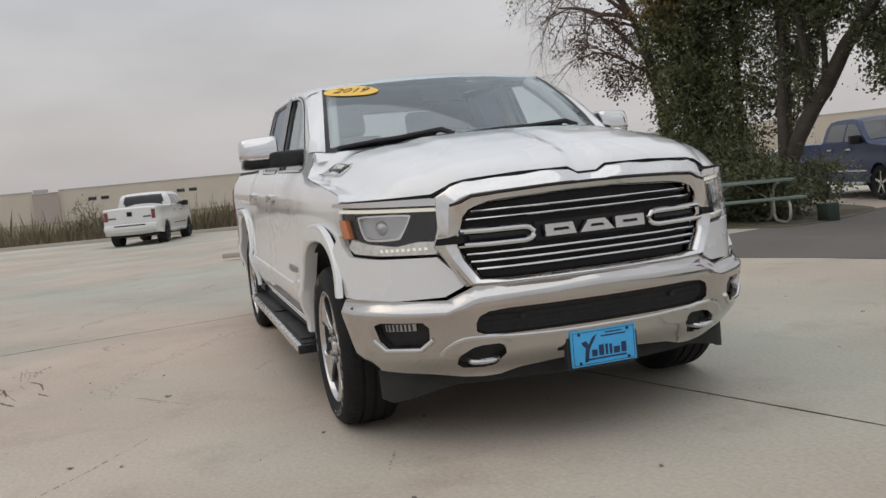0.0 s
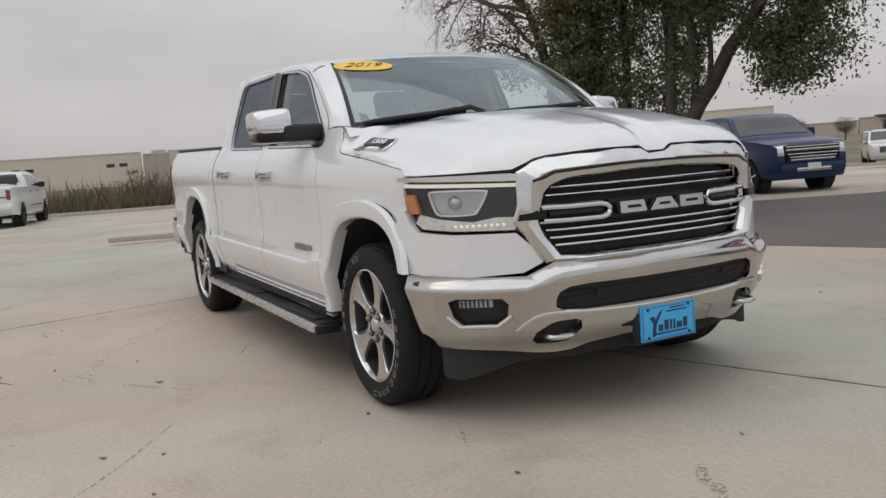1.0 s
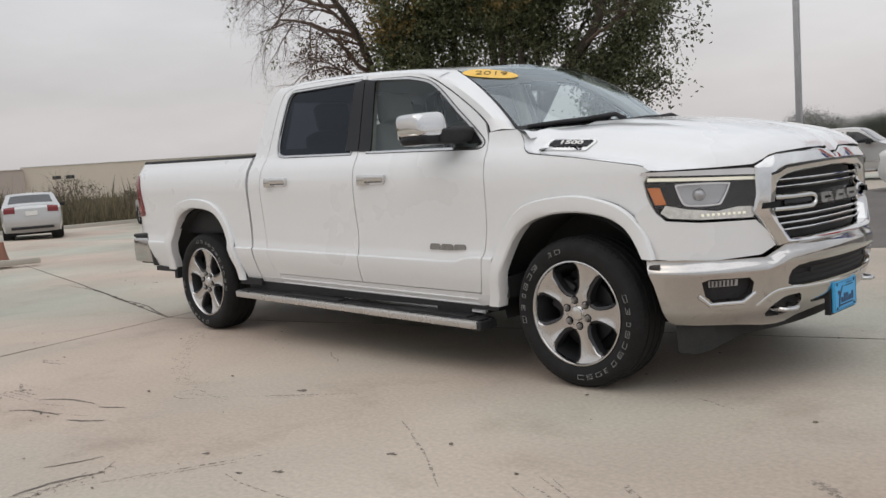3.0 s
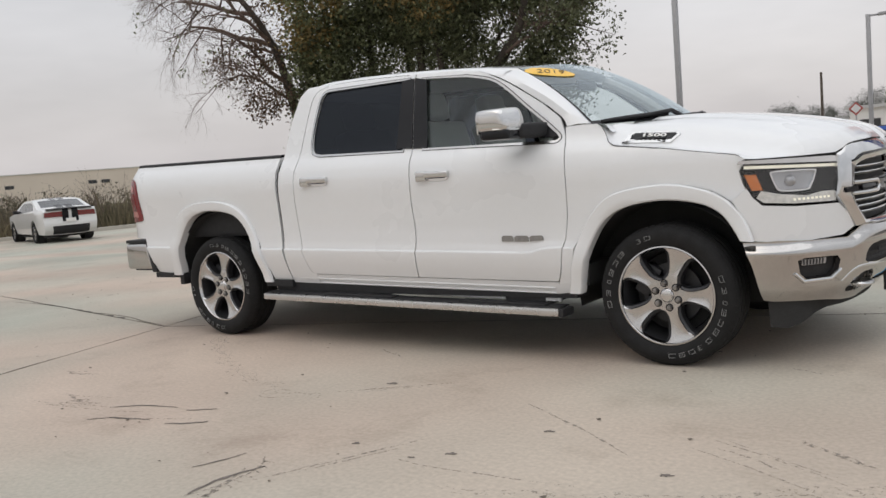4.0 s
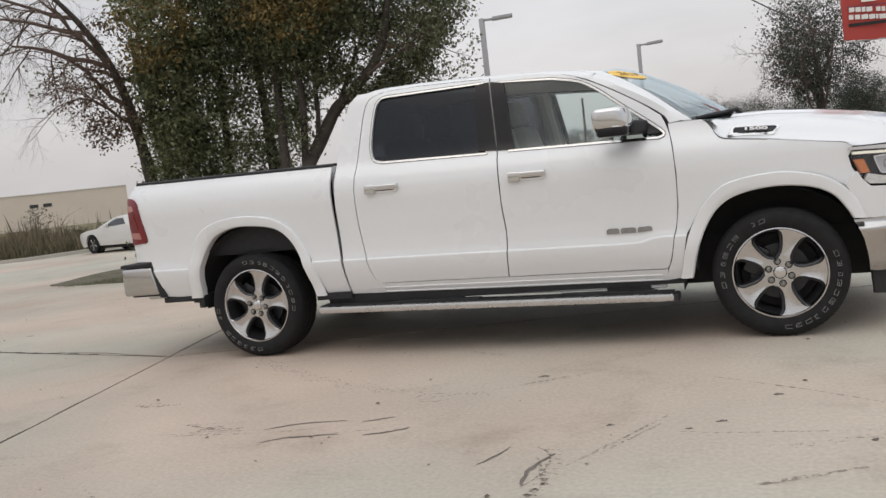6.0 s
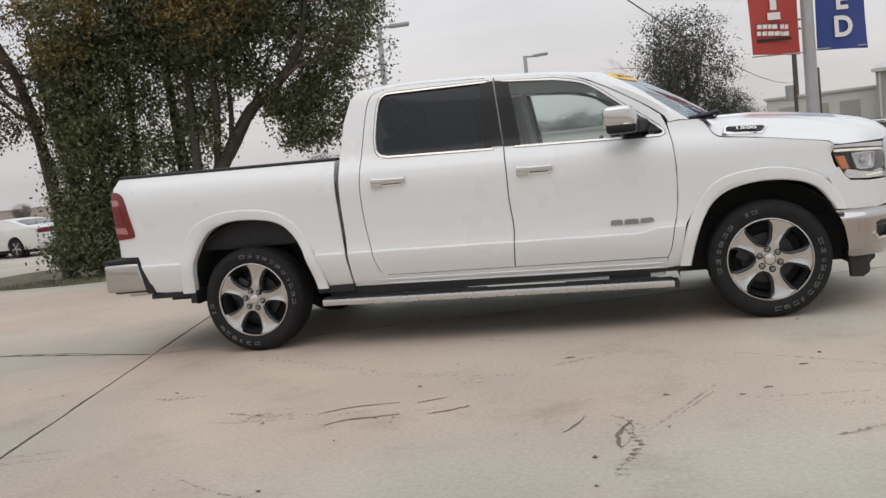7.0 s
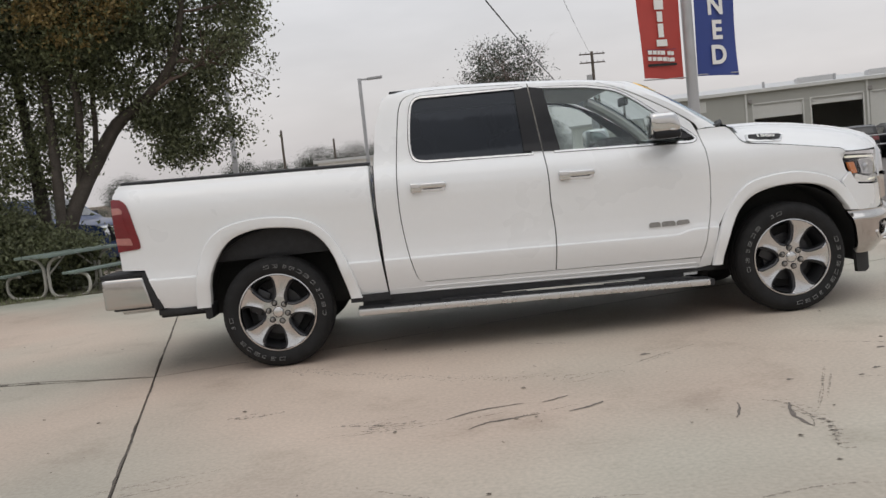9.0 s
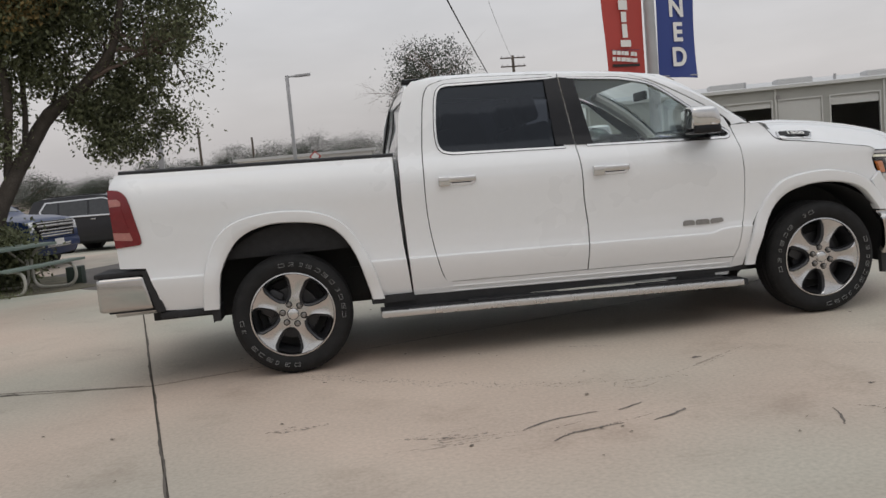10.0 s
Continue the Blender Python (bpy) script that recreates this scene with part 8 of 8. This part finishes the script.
def utility_pole(x, y, top, arm_yaw, arms=2, r=0.13, gear=True):
    b = lift(x, y)
    t = thing("utility_pole", "weathered wooden utility pole with crossarms", "utility pole", Matrix.Translation((x, y, b)), "utility poles")
    h = top - b
    tube("pole", [(0, 0, 0), (0, 0, h * 0.5), (0, 0, h)], [r, r * 0.9, r * 0.75], M_WOODPOLE, t, 10)
    m = Matrix.Rotation(radians(arm_yaw), 4, "Z")
    for k in range(arms):
        z = h - 0.25 - k * 0.85
        part("crossarm", box_bm(-1.35, 1.35, -0.06, 0.06, z - 0.06, z + 0.06, 0, 1, m), M_WOODPOLE, t)
        for q in (-1.2, -0.6, 0.6, 1.2):
            p = m @ Vector((q, 0, z + 0.06))
            tube("insulator", [p, p + Vector((0, 0, 0.16))], 0.045, M_STEEL, t, 6)
    if gear:
        tube("transformer", [(-0.42, 0, h - 3.4), (-0.42, 0, h - 2.3)], 0.3, M_STEEL, t, 10)
    return t


utility_pole(19.5, 81.0, 11.8, 10, 2, 0.19)
utility_pole(-11.1, 72.5, 6.6, 0, 0, 0.13, False)
utility_pole(-7.4, 82.5, 5.9, 0, 0, 0.13, False)
utility_pole(15.7, 61.6, 6.9, 0, 0, 0.15, True)
utility_pole(15.2, 51.5, 5.0, 0, 0, 0.1, False)


def wire(a, b, sag, r=0.012):
    a, b = Vector(a), Vector(b)
    pts = [a.lerp(b, k / 20) - Vector((0, 0, sag * 4 * (k / 20) * (1 - k / 20))) for k in range(21)]
    ob = tube("overhead_wire", pts, r, M_SEAM, None, 5)
    return tagged(ob, "thin black overhead power line", "cable", "overhead wires")


wire((1.98, 6.21, 4.30), (16.17, 63.96, 4.93), 0.7, 0.014)
wire((6.0, 30.0, 13.5), (19.3, 80.9, 11.7), 0.5, 0.012)

# signs in the far row
sg = thing("road_sign", "small red and white diamond sign on a post", "sign", Matrix.Translation((-0.27, 26.47, -0.22)))
tube("post", [(0, 0, 0), (0, 0, 2.3)], 0.025, M_STEEL, sg)
for h_, y_, mt in ((0.16, -0.03, M_RED), (0.115, -0.045, M_WHITE)):
    part("sign_plate", box_bm(-h_, h_, -0.008, 0.008, -h_, h_, 0.0, 1, Matrix.Translation((0, y_, 2.28)) @ Matrix.Rotation(radians(45), 4, "Y")), mt, sg)

# wheel stop and cone
ws_ = thing("wheel_stop", "low weathered concrete wheel stop on the lot", "wheel stop", Matrix.Translation((-9.65, 0.25, 0)) @ Matrix.Rotation(radians(68), 4, "Z"))
bm = box_bm(-0.95, 0.95, -0.075, 0.075, 0, 0.10, 0.025, 2)
part("bar", bm, M_KERB, ws_, smooth=True)
cn = thing("traffic_cone", "faded short reddish traffic cone", "cone", Matrix.Translation((-9.8, 0.68, 0)))
lathe("cone", [(0.13, 0.02), (0.09, 0.14), (0.055, 0.30), (0.045, 0.40), (0.0, 0.405)], M_CONE, cn, Matrix.Identity(4), 16)
box("foot", (-0.17, 0.17, -0.17, 0.17, 0, 0.025), M_CONE, cn, 0.006)

# stone block beside the trees
box_ob = box("utility_box", (-4.45, -4.18, 9.1, 9.35, -0.22, 0.10), M_GREENBOX, None, 0.02)
tagged(box_ob, "small dark green utility box at the edge of the bed", "box")

# picnic table: two bent-tube frames carry the top and both benches
pt = thing("picnic_table", "pale green picnic table on cream tubular frame", "picnic table", Matrix.Translation((-5.03, 7.93, lift(-5.03, 7.93) + 0.006)) @ Matrix.Rotation(radians(69.4), 4, "Z"))
for y in (-0.27, -0.09, 0.09, 0.27):
    box("top_board", (-0.89, 0.89, y - 0.083, y + 0.083, 0.70, 0.745), M_GREENWOOD, pt, 0.006)
for s in (-1, 1):
    for y in (0.66, 0.80):
        box("bench_board", (-0.89, 0.89, s * (y - 0.064), s * (y + 0.064), 0.415, 0.455), M_GREENWOOD, pt, 0.006)
for x in (-0.60, 0.60):
    fr_ = new("frame"); fr_.parent = pt
    for s in (-1, 1):
        tube("tube_leg", smooth_line([(x, s * 0.32, 0.69), (x, s * 0.20, 0.66), (x, s * 0.09, 0.58), (x, s * 0.045, 0.46), (x, s * 0.045, 0.28), (x, s * 0.06, 0.14), (x, s * 0.13, 0.055), (x, s * 0.26, 0.024), (x, s * 0.62, 0.024), (x, s * 0.76, 0.05), (x, s * 0.85, 0.13), (x, s * 0.87, 0.24), (x, s * 0.84, 0.34), (x, s * 0.74, 0.40), (x, s * 0.58, 0.402)], 4), 0.026, M_TUBE, fr_, 10)
    k = 1 if x < 0 else -1
    tube("brace", [(x, 0, 0.36), (x + k * 0.48, 0, 0.70)], 0.016, M_TUBE, fr_, 8)


# ---- buildings ----
def wall_run(name, a, b, z0, z1, thick, mat, parent):
    a, b = Vector(a), Vector(b)
    L = (b - a).length
    m = Matrix.Translation((a.x, a.y, 0)) @ Matrix.Rotation(math.atan2(b.y - a.y, b.x - a.x), 4, "Z")
    return part(name, box_bm(0, L, 0, thick, z0, z1, m=m), mat, parent), m, L


wh = thing("warehouse", "long beige tilt-wall warehouse with small paired windows", "building")
segs = [((-236, -75), (-234, -32), 7.8, M_WALL_T), ((-232.5, -32), (-232.5, -26), 7.2, M_WALL_D), ((-233.5, -26), (-227.8, 33.4), 7.75, M_WALL_T), ((-225.8, 33.4), (-224.8, 39.8), 7.1, M_WALL_D), ((-226.3, 39.8), (-219.9, 68.8), 7.7, M_WALL_T), ((-218, 68.8), (-216, 74.9), 7.2, M_WALL_D), ((-217.8, 74.9), (-188, 133.4), 7.75, M_WALL_T), ((-186, 133.6), (-183.4, 137.4), 7.3, M_WALL_D), ((-185, 137.4), (-150, 176), 7.6, M_WALL_T), ((-149, 176), (-135, 188), 2.3, M_WALL_D), ((-135, 188.5), (-112, 206), 2.9, M_WALL_D), ((-110, 206), (-75, 226), 1.7, M_WALL_D)]
for a, b, zt, mt in segs:
    dirv = Vector((b[0] - a[0], b[1] - a[1])).normalized()
    wob, mm, L = wall_run("wall", a, b, -1, zt, 30, mt, wh)
    part("parapet", box_bm(0, L, -0.15, 0.3, zt, zt + 0.2, m=mm), M_TRIMW if mt == M_WALL_T else mt, wh)
    if mt == M_WALL_T:
        k = 7.0
        while k < L - 6:
            for dx in (0, 3.1):
                wn_ = part("window", box_bm(k + dx, k + dx + 2.0, -0.06, 0.2, zt - 3.3, zt - 2.45, m=mm), M_WINDARK, wh)
            k += 22.0
for a, b, w, h in ((-124.5, 197.5, 0.45, 1.9), (-119, 202, 0.4, 1.4), (-131, 192.5, 1.6, 0.4)):
    box("roof_stack", (a - w, a + w, b - w, b + w, 2.9, 3.1 + h), M_BARK, wh)
for y in (-30, 35):
    box("roof_unit", (-222 - 0.1 * y * (y > 50), -219 - 0.1 * y * (y > 50), y, y + 3, 6.8, 7.9), M_ROOFM, wh)

sb = thing("service_building", "long grey metal service building with bay doors", "building")
A, B = Vector((23.99, 72.02)), Vector((56.4, 61.93))
sm, SL = Matrix.Translation((A.x, A.y, 0)) @ Matrix.Rotation(math.atan2(B.y - A.y, B.x - A.x), 4, "Z"), (B - A).length
# the wall runs along local x, its front face looks to local -y
doors = [(7.45, 11.48), (12.2, 16.3), (17.0, 20.5), (21.3, 25.3), (26.0, 30.0)]
z_base, z_eave, z_door = -0.22, 5.4, 4.35
edges = [0] + [e for d in doors for e in d] + [SL]
for i in range(0, len(edges), 2):
    part("wall_panel", box_bm(edges[i], edges[i + 1], 0, 0.25, z_base, z_eave - 0.0, m=sm), M_WALL_G, sb)
for i, (a, b) in enumerate(doors):
    part("wall_panel", box_bm(a, b, 0, 0.25, z_door, z_eave, m=sm), M_WALL_G, sb)
    part("door_frame", box_bm(a - 0.12, a, -0.04, 0.3, z_base, z_door + 0.12, m=sm), M_TRIMW, sb)
    part("door_frame", box_bm(b, b + 0.12, -0.04, 0.3, z_base, z_door + 0.12, m=sm), M_TRIMW, sb)
    part("door_frame", box_bm(a, b, -0.04, 0.3, z_door, z_door + 0.12, m=sm), M_TRIMW, sb)
    drop = (1.25, 0.55, 4.3, 0.8, 4.3)[i]
    bay = part("bay_door", box_bm(a, b, 0.12, 0.18, z_door - drop, z_door, m=sm), M_TRIMW, sb)
    n_ = int(drop / 0.28)
    for j in range(n_):
        part("door_slat", box_bm(a, b, 0.10, 0.12, z_door - drop + j * 0.28 + 0.02, z_door - drop + j * 0.28 + 0.25, m=sm), M_TRIMW, bay)
for x in (0.2, 6.75, 16.6, 25.6, SL - 1):
    part("downpipe", box_bm(x, x + 0.16, -0.12, 0.0, z_base, z_eave, m=sm), M_TRIMW, sb)
part("eave", box_bm(-0.3, SL + 0.3, -0.35, 0.1, z_eave, z_eave + 0.28, m=sm), M_TRIMW, sb)
V = [sm @ Vector(p) for p in ((-0.3, -0.3, z_eave + 0.28), (SL + 0.3, -0.3, z_eave + 0.28), (SL + 0.3, 14, z_eave + 1.5), (-0.3, 14, z_eave + 1.5))]
raw_part("roof", V, [(0, 1, 2, 3)], M_ROOFM, sb, smooth=False)
for x in (11.4, 17.3, 25):
    part("roof_monitor", box_bm(x, x + 3.1, 2.2, 4.4, z_eave + 0.3, z_eave + 1.0, 0.05, 1, sm), M_ROOFM, sb)
    tube("roof_vent", [sm @ Vector((x - 2.9, 1.5, z_eave + 0.2)), sm @ Vector((x - 2.9, 1.5, z_eave + 0.95))], 0.12, M_STEEL, sb)
part("back_wall", box_bm(0, SL, 13.5, 13.8, z_base, z_eave + 1.4, m=sm), M_WALL_G, sb)
part("end_wall", box_bm(0, 0.25, 0.25, 13.5, z_base, z_eave + 0.3, m=sm), M_WALL_G, sb)
part("end_wall", box_bm(SL - 0.25, SL, 0.25, 13.5, z_base, z_eave + 0.3, m=sm), M_WALL_G, sb)
# near-black floor colour stands in for the shade inside the bays
part("bay_floor", box_bm(0.25, SL - 0.25, 0.25, 13.5, z_base - 0.3, z_base, m=sm), M_DARK, sb)
for x in (7.0, 16.7):
    part("wall_lamp", box_bm(x, x + 0.35, -0.22, 0.0, z_eave - 0.9, z_eave - 0.55, 0.03, 1, sm), M_DISC, sb)
part("louvre", box_bm(2.8, 3.45, -0.05, 0.0, 4.15, 5.1, m=sm), M_TRIMW, sb)
annex = thing("low_annex", "low pale metal annex beside the service building", "building")
part("wall", box_bm(-9, 0, 2, 9, -0.22, 4.2, m=sm), M_TRIMW, annex)
part("roof", box_bm(-9.2, 0.0, 1.8, 9.2, 4.2, 4.4, m=sm), M_ROOFM, annex)
for x in (-8, -5.5, -3):
    part("door", box_bm(x, x + 1.6, 1.94, 2.0, -0.2, 3.4, m=sm), M_WALL_G, annex)
lowb = thing("low_white_building", "long low white flat-roofed building in the distance", "building")
box("wall", (-6.6, 3.4, 59.5, 65, -0.22, 2.95), M_WHITE, lowb)
box("roof", (-6.9, 3.7, 59.2, 65.3, 2.95, 3.15), M_ROOFM, lowb)
for x in (-6, -3.4, -0.8, 1.8):
    box("window", (x, x + 1.3, 59.44, 59.5, 1.3, 2.2), M_WINDARK, lowb)
# pipe rail near the service building
rail = thing("pipe_rail", "low grey pipe rail along the lane", "fence")
for z in (1.15, 0.75):
    tube("rail", [(15.5, 29.5, -0.22 + z), (34, 29.0, -0.22 + z)], 0.03, M_STEEL, rail)
for x in (15.5, 18.6, 21.7, 24.8, 27.9, 31.0, 34.0):
    tube("post", [(x, 29.3, -0.22), (x, 29.3, -0.22 + 1.2)], 0.035, M_STEEL, rail)
